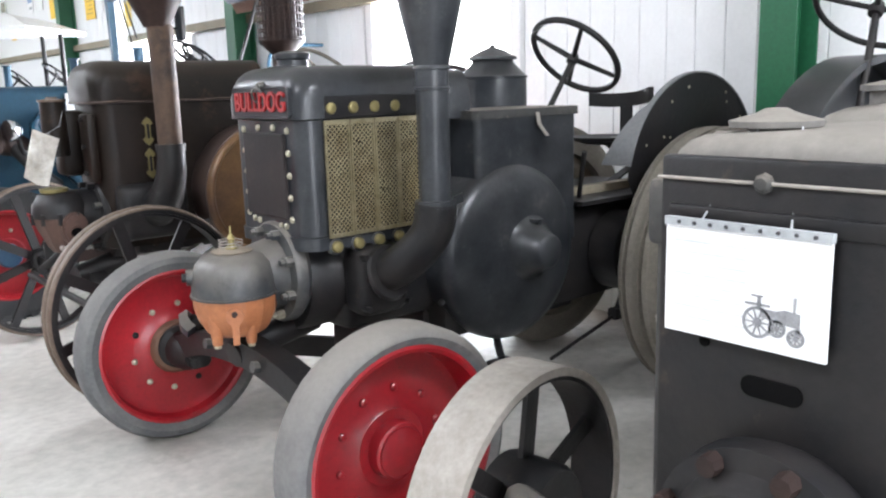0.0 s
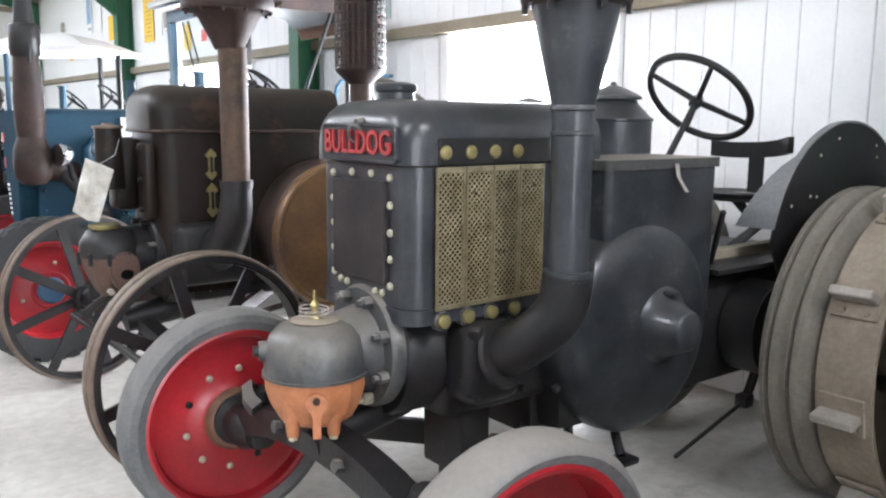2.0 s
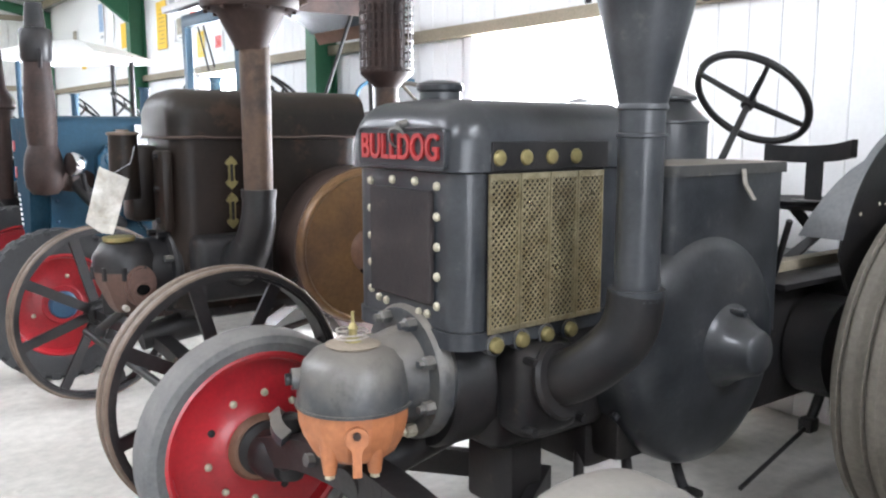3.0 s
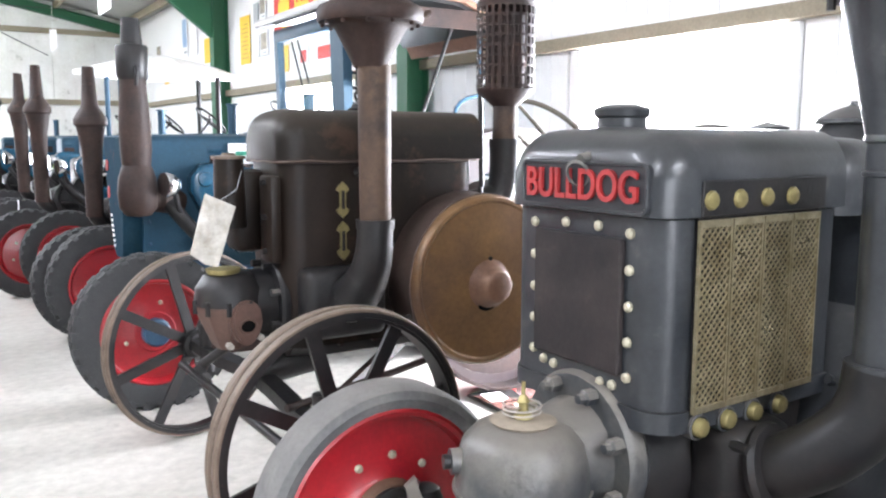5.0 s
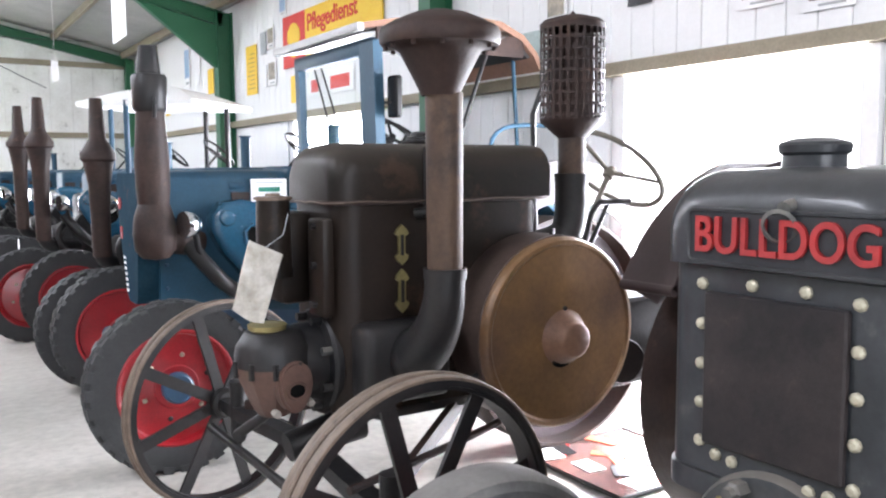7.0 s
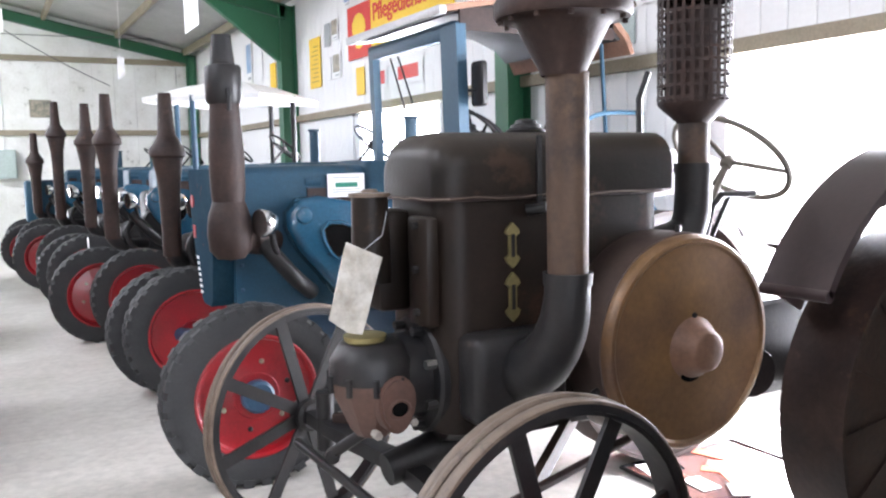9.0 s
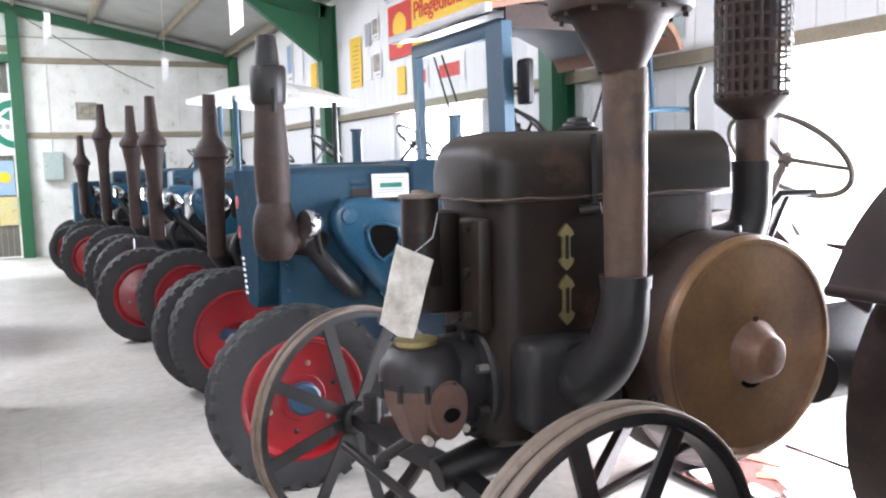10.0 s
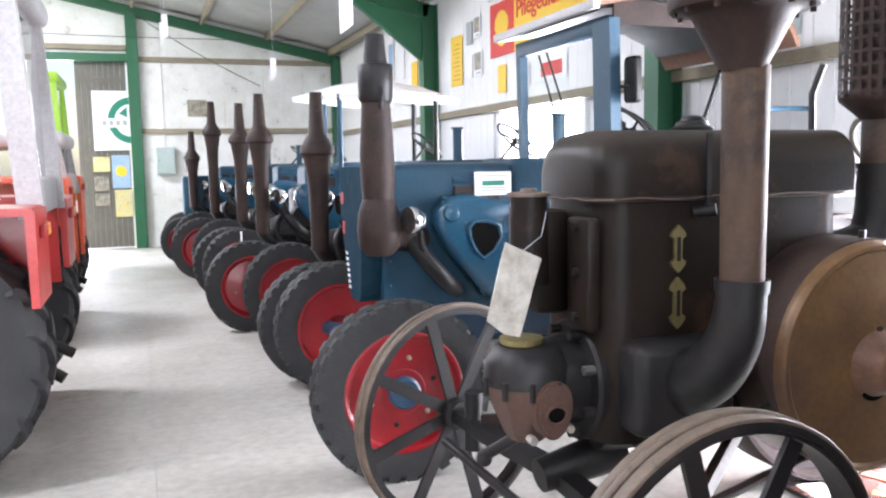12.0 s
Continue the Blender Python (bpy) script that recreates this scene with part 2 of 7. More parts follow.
def part(name, bm, material, parent=None, label="", smooth=35):
    """Links a bmesh in place as one mesh object under a thing or a part."""
    o = ORIGIN[parent.name] if parent else Vector((0, 0, 0))
    bmesh.ops.translate(bm, vec=-o, verts=bm.verts)
    bmesh.ops.recalc_face_normals(bm, faces=bm.faces)
    me = bpy.data.meshes.new(name)
    bm.to_mesh(me)
    bm.free()
    me.materials.append(material)
    if smooth:
        me.polygons.foreach_set("use_smooth", [True] * len(me.polygons))
        me.set_sharp_from_angle(angle=radians(smooth))
    ob = new(name, me)
    if parent:
        ob.parent = parent
        ORIGIN[ob.name] = o
    if label:
        tagged(ob, label)
    return ob


def structure(name, bm, material, label, smooth=0):
    ob = part(name, bm, material, None, label, smooth)
    ORIGIN[ob.name] = Vector((0, 0, 0))
    return tagged(ob, category=name.split("_")[0], kind="structure")


def solo(name, bm, material, label, category, group="", smooth=35):
    """A thing that is one plain mesh, its origin at the middle of its base."""
    lo = [min(v.co[i] for v in bm.verts) for i in range(3)]
    hi = [max(v.co[i] for v in bm.verts) for i in range(3)]
    o = Vector(((lo[0] + hi[0]) / 2, (lo[1] + hi[1]) / 2, lo[2]))
    bmesh.ops.translate(bm, vec=-o, verts=bm.verts)
    ob = part(name, bm, material, None, "", smooth)
    ob.location = o
    ORIGIN[ob.name] = o
    return tagged(ob, label, category, group)


def B():
    return bmesh.new()


def box(bm, x0, x1, y0, y1, z0, z1, bev=0.0, seg=2, m=None):
    r = bmesh.ops.create_cube(bm, size=1.0)
    vs = r["verts"]
    for v in vs:
        v.co = Vector((x0 + (v.co.x + 0.5) * (x1 - x0), y0 + (v.co.y + 0.5) * (y1 - y0), z0 + (v.co.z + 0.5) * (z1 - z0)))
    if bev:
        es = list({e for v in vs for e in v.link_edges})
        res = bmesh.ops.bevel(bm, geom=es, offset=bev, segments=seg, profile=0.5, affect="EDGES")
        vs = list(set(res["verts"]) | {v for v in vs if v.is_valid})
    if m is not None:
        done = {v for v in vs if v.is_valid}
        more = {w for v in done for e in v.link_edges for w in e.verts}
        bmesh.ops.transform(bm, matrix=m, verts=list(done | more))
    return bm


def axis_frame(d):
    d = Vector(d).normalized()
    return d.to_track_quat("Z", "Y").to_matrix()


def lathe(bm, prof, o, d=(0, 0, 1), seg=32, loop=False):
    """Turns a profile of (radius, height along d) round the axis d through o."""
    f, o = axis_frame(d), Vector(o)
    rings = []
    for r, h in prof:
        if r < 1e-5:
            rings.append([bm.verts.new(o + f @ Vector((0, 0, h)))])
        else:
            rings.append([bm.verts.new(o + f @ Vector((r * math.cos(2 * math.pi * k / seg), r * math.sin(2 * math.pi * k / seg), h))) for k in range(seg)])
    pairs = list(zip(rings, rings[1:])) + ([(rings[-1], rings[0])] if loop else [])
    for a, b in pairs:
        for k in range(seg):
            q = (k + 1) % seg
            if len(a) == 1 and len(b) == 1:
                continue
            if len(a) == 1:
                bm.faces.new((a[0], b[k], b[q]))
            elif len(b) == 1:
                bm.faces.new((a[k], b[0], a[q]))
            else:
                bm.faces.new((a[k], b[k], b[q], a[q]))
    return bm


def rod(bm, a, b, r, r2=None, seg=12):
    a, b = Vector(a), Vector(b)
    h = (b - a).length
    r2 = r if r2 is None else r2
    return lathe(bm, [(0, 0), (r, 0), (r2, h), (0, h)], a, b - a, seg)


def tube(bm, pts, r, seg=14, cap=True):
    """A round tube along points; r is one radius or one per point."""
    pts = [Vector(p) for p in pts]
    rs = r if isinstance(r, (list, tuple)) else [r] * len(pts)
    rings, ref = [], None
    for i, p in enumerate(pts):
        d = (pts[min(i + 1, len(pts) - 1)] - pts[max(i - 1, 0)]).normalized()
        if ref is None:
            ref = d.orthogonal().normalized()
        ref = (ref - d * ref.dot(d)).normalized()
        side = d.cross(ref)
        rings.append([bm.verts.new(p + rs[i] * (ref * math.cos(2 * math.pi * k / seg) + side * math.sin(2 * math.pi * k / seg))) for k in range(seg)])
    for a, b in zip(rings, rings[1:]):
        for k in range(seg):
            bm.faces.new((a[k], b[k], b[(k + 1) % seg], a[(k + 1) % seg]))
    if cap:
        bm.faces.new(rings[0])
        bm.faces.new(rings[-1])
    return bm


def bend(points, n=6):
    """Rounds a path of three or more points with a smooth curve."""
    p = [Vector(q) for q in points]
    out = [p[0]]
    for a, b, c in zip(p, p[1:], p[2:]):
        s, e = (a + b) / 2 if a != p[0] else a.lerp(b, 0.4), (b + c) / 2 if c != p[-1] else b.lerp(c, 0.6)
        out += [s.lerp(b, k / n).lerp(b.lerp(e, k / n), k / n) for k in range(n + 1)]
    out.append(p[-1])
    return out


def strip(bm, path, wide, thick, side):
    """A flat bar along a path; side is the way of its width."""
    side = Vector(side).normalized()
    pts = [Vector(p) for p in path]
    rings = []
    for i, p in enumerate(pts):
        d = (pts[min(i + 1, len(pts) - 1)] - pts[max(i - 1, 0)]).normalized()
        nrm = d.cross(side).normalized()
        rings.append([bm.verts.new(p + side * sx * wide / 2 + nrm * sn * thick / 2) for sx, sn in ((-1, -1), (1, -1), (1, 1), (-1, 1))])
    for a, b in zip(rings, rings[1:]):
        for k in range(4):
            bm.faces.new((a[k], b[k], b[(k + 1) % 4], a[(k + 1) % 4]))
    bm.faces.new(rings[0])
    bm.faces.new(rings[-1])
    return bm


def arc_xz(c, r, a0, a1, y, n=24):
    """Points on an arc in a plane of constant y; angles in degrees from +x up."""
    return [(c[0] + r * math.cos(radians(a0 + (a1 - a0) * k / n)), y, c[1] + r * math.sin(radians(a0 + (a1 - a0) * k / n))) for k in range(n + 1)]


def prism(bm, outline, a, b, axis):
    """A flat outline pushed out from a to b along axis ('x', 'y' or 'z')."""
    put = {"x": lambda p, h: (h, p[0], p[1]), "y": lambda p, h: (p[0], h, p[1]), "z": lambda p, h: (p[0], p[1], h)}[axis]
    lo, hi = [bm.verts.new(put(p, a)) for p in outline], [bm.verts.new(put(p, b)) for p in outline]
    n = len(outline)
    for k in range(n):
        bm.faces.new((lo[k], lo[(k + 1) % n], hi[(k + 1) % n], hi[k]))
    bm.faces.new(lo)
    bm.faces.new(hi[::-1])
    return bm


def round_rect(x0, x1, z0, z1, r, n=5, corners=(1, 1, 1, 1)):
    """Outline with rounded corners: lower left, lower right, upper right, upper left."""
    out = []
    for (cx, cz, a), on in zip(((x0, z0, 180), (x1, z0, 270), (x1, z1, 0), (x0, z1, 90)), corners):
        if not on:
            out.append((cx, cz))
            continue
        sx, sz = (1 if cx == x0 else -1), (1 if cz == z0 else -1)
        for k in range(n + 1):
            t = radians(a + 90 * k / n)
            out.append((cx + sx * r + r * math.cos(t), cz + sz * r + r * math.sin(t)))
    return out


def lettering(text, height, depth):
    """Raised letters as a bmesh in the x, y plane, centred, the cap height given."""
    cu = bpy.data.curves.new("letters", "FONT")
    cu.body, cu.size, cu.extrude = text, height / 0.7, depth / 2
    cu.offset = 0.02 * height
    cu.align_x, cu.align_y = "CENTER", "CENTER"
    ob = bpy.data.objects.new("letters", cu)
    scene.collection.objects.link(ob)
    dg = bpy.context.evaluated_depsgraph_get()
    me = bpy.data.meshes.new_from_object(ob.evaluated_get(dg))
    bm = bmesh.new()
    bm.from_mesh(me)
    bpy.data.objects.remove(ob)
    bpy.data.curves.remove(cu)
    bpy.data.meshes.remove(me)
    return bm


def bolt(bm, at, d, r=0.011, h=0.009):
    return lathe(bm, [(r * 1.05, 0), (r, h * 0.6), (r * 0.6, h), (0, h * 1.08)], at, d, 8)

# ---- building ----
WALL_X, END_Y, FRONT_Y, LEFT_X, RIDGE_X = 4.69, 21.2, -7.2, -10.5, -2.9
EAVE, SLOPE = 4.05, 0.21


def roof_z(x):
    return EAVE + SLOPE * min(WALL_X - x, x - LEFT_X)


ground = structure("ground", box(B(), -120, 120, -120, 120, -0.6, -0.16), mat("yard_gravel", (0.45, 0.43, 0.4), (0.35, 0.33, 0.3), 0.9, 0, 2, 30, 0.4), "pale gravel yard round the hall")
floor = structure("floor", box(B(), LEFT_X - 0.1, WALL_X + 0.25, FRONT_Y - 0.2, END_Y + 0.3, -0.159, -0.012), mat("joint_grit", (0.46, 0.44, 0.4), rough=0.9), "worn pale concrete floor in large slabs")

# self-lit sheet added outside so that the side doorway fills with white
glow = bpy.data.materials.new("glowing_white_sheet")
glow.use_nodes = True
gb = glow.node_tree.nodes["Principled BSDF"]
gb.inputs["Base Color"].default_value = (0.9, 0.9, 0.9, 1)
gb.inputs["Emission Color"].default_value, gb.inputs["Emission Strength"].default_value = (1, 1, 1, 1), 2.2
structure("backdrop", box(B(), 9.0, 9.1, -4, 32, -0.1, 4.6), glow, "added glowing white sheet in place of daylight outside the side door")

# east wall: boards on a timber rail, a door and a window in it
DOOR = (4.72, 6.42, 2.29)
WINDOW = (10.2, 12.4, 1.02, 2.28)
bm = B()
for y0, y1, z0, z1 in ((FRONT_Y, DOOR[0], 0, EAVE + 0.08), (DOOR[0], DOOR[1], DOOR[2], EAVE + 0.08), (DOOR[1], WINDOW[0], 0, EAVE + 0.08), (WINDOW[0], WINDOW[1], 0, WINDOW[2]), (WINDOW[0], WINDOW[1], WINDOW[3], EAVE + 0.08), (WINDOW[1], END_Y, 0, EAVE + 0.08)):
    box(bm, WALL_X + 0.025, WALL_X + 0.16, y0, y1, z0, z1)
wall_east = structure("wall_east", bm, WHITE, "white boarded side wall with a timber rail")
bm = B()
box(bm, LEFT_X - 0.16, LEFT_X, FRONT_Y, END_Y, 0, EAVE + 0.08)
structure("wall_west", bm, WHITE, "plain white side wall")
END_DOOR = (-3.6, 0.22, 3.9)
bm = B()
pts = [(END_DOOR[1], 0), (WALL_X + 0.16, 0), (WALL_X + 0.16, EAVE + 0.09), (RIDGE_X, roof_z(RIDGE_X) + 0.125), (LEFT_X - 0.16, EAVE + 0.11), (LEFT_X - 0.16, 0), (END_DOOR[0], 0), (END_DOOR[0], END_DOOR[2]), (END_DOOR[1], END_DOOR[2])]
prism(bm, pts, END_Y, END_Y + 0.14, "y")
wall_north = structure("wall_north", bm, WHITE_STAIN, "stained white end wall with a tall doorway")
# unseen end wall; its doorway is added for the front lamp
bm = B()
pts = [(1.2, 0), (WALL_X + 0.16, 0), (WALL_X + 0.16, EAVE + 0.09), (RIDGE_X, roof_z(RIDGE_X) + 0.125), (LEFT_X - 0.16, EAVE + 0.11), (LEFT_X - 0.16, 0), (-4.2, 0), (-4.2, 4.0), (1.2, 4.0)]
prism(bm, pts, FRONT_Y - 0.14, FRONT_Y, "y")
structure("wall_south", bm, WHITE, "unseen white end wall with a wide doorway added for light")

# roof: ribbed sheets on timber purlins, with unseen gaps added at the roof lamps
def roof_sheet(bm, xa, xb, y0, y1):
    n = int((y1 - y0) / 0.09)
    rows = []
    for k in range(n + 1):
        y = y0 + (y1 - y0) * k / n
        dz = 0.022 * math.sin(2 * math.pi * y / 0.18)
        rows.append([bm.verts.new((x, y, roof_z(x) + h + dz)) for x, h in ((xa, 0.1), (xb, 0.1), (xb, 0.13), (xa, 0.13))])
    for a, b in zip(rows, rows[1:]):
        for k in range(4):
            bm.faces.new((a[k], b[k], b[(k + 1) % 4], a[(k + 1) % 4]))


bm = B()
roof_sheet(bm, RIDGE_X, WALL_X + 0.2, FRONT_Y - 0.15, END_Y + 0.15)
roof_sheet(bm, LEFT_X - 0.2, -3.9, FRONT_Y - 0.15, END_Y + 0.15)
ya = FRONT_Y - 0.15
for yy in (0.5, 6.0, 11.5, 17.0):
    roof_sheet(bm, -3.9, RIDGE_X, ya, yy - 1.6)
    ya = yy + 1.6
roof_sheet(bm, -3.9, RIDGE_X, ya, END_Y + 0.15)
structure("ceiling", bm, ROOF, "grey ribbed fibre cement roof on timber purlins", smooth=40)
for k, x in enumerate((4.45, 3.1, 1.75, 0.4, -0.95, -2.3, -4.3, -5.7, -7.1, -8.5, -9.9)):
    z = roof_z(x) + 0.02
    structure("trim_purlin", box(B(), x - 0.035, x + 0.035, FRONT_Y, END_Y, z - 0.07, z + 0.06), WOOD, "pale timber roof purlin")

# green portal frames
COLUMNS = (-3.6, 2.55, 8.72, 14.72)


def i_beam(bm, a, b, deep, wide, up):
    """An I-section from a to b; deep is its height along up."""
    a, b, up = Vector(a), Vector(b), Vector(up).normalized()
    d = (b - a).normalized()
    up = (up - d * up.dot(d)).normalized()
    side = d.cross(up)
    m = Matrix((side, up, d)).transposed().to_4x4()
    m.translation = a
    L = (b - a).length
    for x0, x1, y0, y1 in ((-wide / 2, wide / 2, deep / 2 - 0.014, deep / 2), (-wide / 2, wide / 2, -deep / 2, -deep / 2 + 0.014), (-0.005, 0.005, -deep / 2 + 0.014, deep / 2 - 0.014)):
        box(bm, x0, x1, y0, y1, 0, L, m=m)
    return bm


for k, y in enumerate(COLUMNS):
    e = thing("portal_frame", "green painted steel portal frame with haunched rafters", "steel frame", (0, y, 0), "portal frames of the hall")
    for x, s, nm in ((WALL_X - 0.13, 1, "column"), (LEFT_X + 0.13, -1, "column")):
        part(nm, i_beam(B(), (x, y, 0), (x, y, roof_z(x) - 0.06), 0.24, 0.2, (1, 0, 0)), GREEN, e, smooth=0)
        part("base_plate", box(B(), x - 0.17, x + 0.17, y - 0.15, y + 0.15, 0, 0.02), GREEN, e, smooth=0)
        part("rafter", i_beam(B(), (x, y, roof_z(x) - 0.16), (RIDGE_X + s * 0.02, y, roof_z(RIDGE_X) - 0.16), 0.2, 0.14, (0, 0, 1)), GREEN, e, smooth=0)
        h = [(x - s * 0.1, roof_z(x) - 0.9), (x - s * 1.25, roof_z(x - s * 1.25) - 0.265), (x - s * 0.1, roof_z(x) - 0.265)]
        part("haunch", prism(B(), h, y - 0.06, y + 0.06, "y"), GREEN, e, smooth=0)
e = thing("gable_frame", "green painted steel frame along the end wall", "steel frame", (0, END_Y - 0.1, 0))
part("corner_column", box(B(), WALL_X - 0.2, WALL_X - 0.03, END_Y - 0.19, END_Y - 0.02, 0, 4.0), GREEN, e, smooth=0)
part("door_column", box(B(), 0.25, 0.47, END_Y - 0.2, END_Y - 0.004, 0, roof_z(0.25) - 0.2), GREEN, e, smooth=0)
part("door_head", box(B(), END_DOOR[0] - 0.1, 0.248, END_Y - 0.16, END_Y - 0.004, 3.82, 3.98), GREEN, e, smooth=0)
for xa, xb in ((WALL_X - 0.02, RIDGE_X + 0.01), (LEFT_X + 0.02, RIDGE_X - 0.01)):
    part("gable_rafter", i_beam(B(), (xa, END_Y - 0.1, roof_z(xa) - 0.12), (xb, END_Y - 0.1, roof_z(xb) - 0.12), 0.2, 0.14, (0, 0, 1)), GREEN, e, smooth=0)

# timber rails
RAIL_Z = 2.3
ends = (FRONT_Y, *[c for c in COLUMNS if c > FRONT_Y], END_Y)
for a, b in zip(ends, ends[1:]):
    structure("trim_rail", box(B(), WALL_X - 0.065, WALL_X + 0.0, a + 0.012, b - 0.2 if b == END_Y else b - 0.012, RAIL_Z, RAIL_Z + 0.095, 0.006, 1), WOOD, "weathered timber rail along the boarded wall")
for z in (2.36, 3.83):
    structure("trim_rail", box(B(), 0.48, WALL_X - 0.21, END_Y - 0.07, END_Y - 0.002, z, z + 0.11, 0.006, 1), WOOD, "weathered timber rail along the end wall")
structure("trim_rail", box(B(), END_DOOR[0] - 0.1, 0.245, END_Y - 0.07, END_Y - 0.002, 4.05, 4.16, 0.006, 1), WOOD, "weathered timber rail along the end wall")
structure("door_jamb", box(B(), WALL_X - 0.03, WALL_X + 0.17, DOOR[0] - 0.1, DOOR[0] - 0.002, 0, DOOR[2]), WHITE, "white timber door post")
structure("door_jamb", box(B(), WALL_X - 0.03, WALL_X + 0.17, DOOR[1] + 0.002, DOOR[1] + 0.1, 0, DOOR[2]), WHITE, "white timber door post")
w = structure("window_1", box(B(), WALL_X - 0.02, WALL_X + 0.17, WINDOW[0] + 0.004, WINDOW[0] + 0.07, WINDOW[2], WINDOW[3]), WHITE, "white framed window in the boarded wall")
part("window_frame", box(B(), WALL_X - 0.02, WALL_X + 0.17, WINDOW[1] - 0.07, WINDOW[1] - 0.004, WINDOW[2], WINDOW[3]), WHITE, w)
part("window_sill", box(B(), WALL_X - 0.05, WALL_X + 0.17, WINDOW[0] + 0.07, WINDOW[1] - 0.07, WINDOW[2] - 0.03, WINDOW[2] + 0.02), WHITE, w)
part("mullion", box(B(), WALL_X + 0.02, WALL_X + 0.1, 11.27, 11.33, WINDOW[2] + 0.02, WINDOW[3]), WHITE, w)

# sliding door leaf, half closing the end doorway
leaf = thing("sliding_door", "grimy grey sheet metal sliding door, half open", "door", (-0.35, END_Y + 0.1, 0))
bm = B()
for k in range(9):
    box(bm, -0.76 + k * 0.108, -0.655 + k * 0.108, END_Y + 0.02, END_Y + 0.05, 0.03, 3.86, 0.006, 1)
part("door_sheet", bm, DARKDOOR, leaf, smooth=0)
part("door_rail", box(B(), -0.76, 0.2, END_Y + 0.05, END_Y + 0.09, 3.4, 3.5), DARKDOOR, leaf, smooth=0)

# ---- wheels ----


def wheel_disc(owner, name, c, r, wide, tyre, disc, hub, hub_mat, tyre_depth=0.2, lug=0, side=-1, holes=8, deep=0.0, bolt_mat=None):
    """A pressed disc wheel with a tyre, axle along y; side: the way its dished face looks."""
    x, y, z = c
    w = thing(name, *owner, (x, y, 0)) if isinstance(owner, tuple) else part(name, lathe(B(), [(r * 0.2, -wide * 0.2), (r * 0.2, wide * 0.2)], c, (0, 1, 0), 20), disc, owner)
    ri, hw = r * (1 - tyre_depth), wide / 2
    prof = [(ri, -hw * 0.82), (ri + (r - ri) * 0.45, -hw), (r * 0.965, -hw * 0.9), (r, -hw * 0.6), (r, hw * 0.6), (r * 0.965, hw * 0.9), (ri + (r - ri) * 0.45, hw), (ri, hw * 0.82)]
    bm = lathe(B(), prof, c, (0, 1, 0), 48, loop=True)
    if lug:
        for k in range(lug):
            for s in (-1, 1):
                m = Matrix.Translation(c) @ Matrix.Rotation(2 * math.pi * (k + 0.25 * s) / lug, 4, "Y")
                box(bm, -math.pi * r / lug * 0.58, math.pi * r / lug * 0.58, s * hw * 0.98 if s < 0 else hw * 0.34, -hw * 0.34 if s < 0 else hw * 0.98, r * 0.92, r * 1.009, m=m)
        for s in (-1, 0, 1):
            lathe(bm, [(r * 0.99, s * hw * 0.36 - hw * 0.1), (r * 1.016, s * hw * 0.36 - hw * 0.08), (r * 1.016, s * hw * 0.36 + hw * 0.08), (r * 0.99, s * hw * 0.36 + hw * 0.1)], c, (0, 1, 0), 48)
    part("tyre", bm, tyre, w)
    s = side
    prof = [(ri * 1.01, s * hw * 0.8), (ri * 0.97, s * hw * 0.86), (ri * 0.93, s * hw * 0.78), (ri * 0.9, s * hw * (0.3 - deep)), (ri * 0.83, s * hw * (0.16 - deep)), (ri * 0.55, s * hw * (0.3 - deep)), (ri * 0.38, s * hw * (0.42 - deep)), (ri * 0.36, s * hw * (0.5 - deep)), (0, s * hw * (0.5 - deep))]
    prof += [(0, -s * hw * (0.1 + deep)), (ri * 0.8, -s * hw * (0.1 + deep)), (ri * 0.9, -s * hw * (0.2 + deep * 0.9)), (ri * 0.95, -s * hw * 0.8), (ri * 1.01, -s * hw * 0.8)]
    bm = lathe(B(), prof, c, (0, 1, 0), 48)
    part("disc", bm, disc, w)
    bm = lathe(B(), [(ri * 0.27, s * hw * (0.45 - deep)), (ri * 0.26, s * hw * (1.0 - deep)), (ri * 0.22, s * hw * (1.12 - deep)), (0, s * hw * (1.15 - deep))], c, (0, 1, 0), 20)
    part("hub", bm, hub_mat, w)
    for k in range(holes):
        a = 2 * math.pi * (k + 0.3) / holes
        p = (x + ri * 0.55 * math.cos(a), y + s * hw * (0.3 - deep), z + ri * 0.55 * math.sin(a))
        part("bolt", bolt(B(), p, (0, s, 0), 0.014, 0.012), bolt_mat or (BOLT if k % 4 else BLACK), w)
    return w


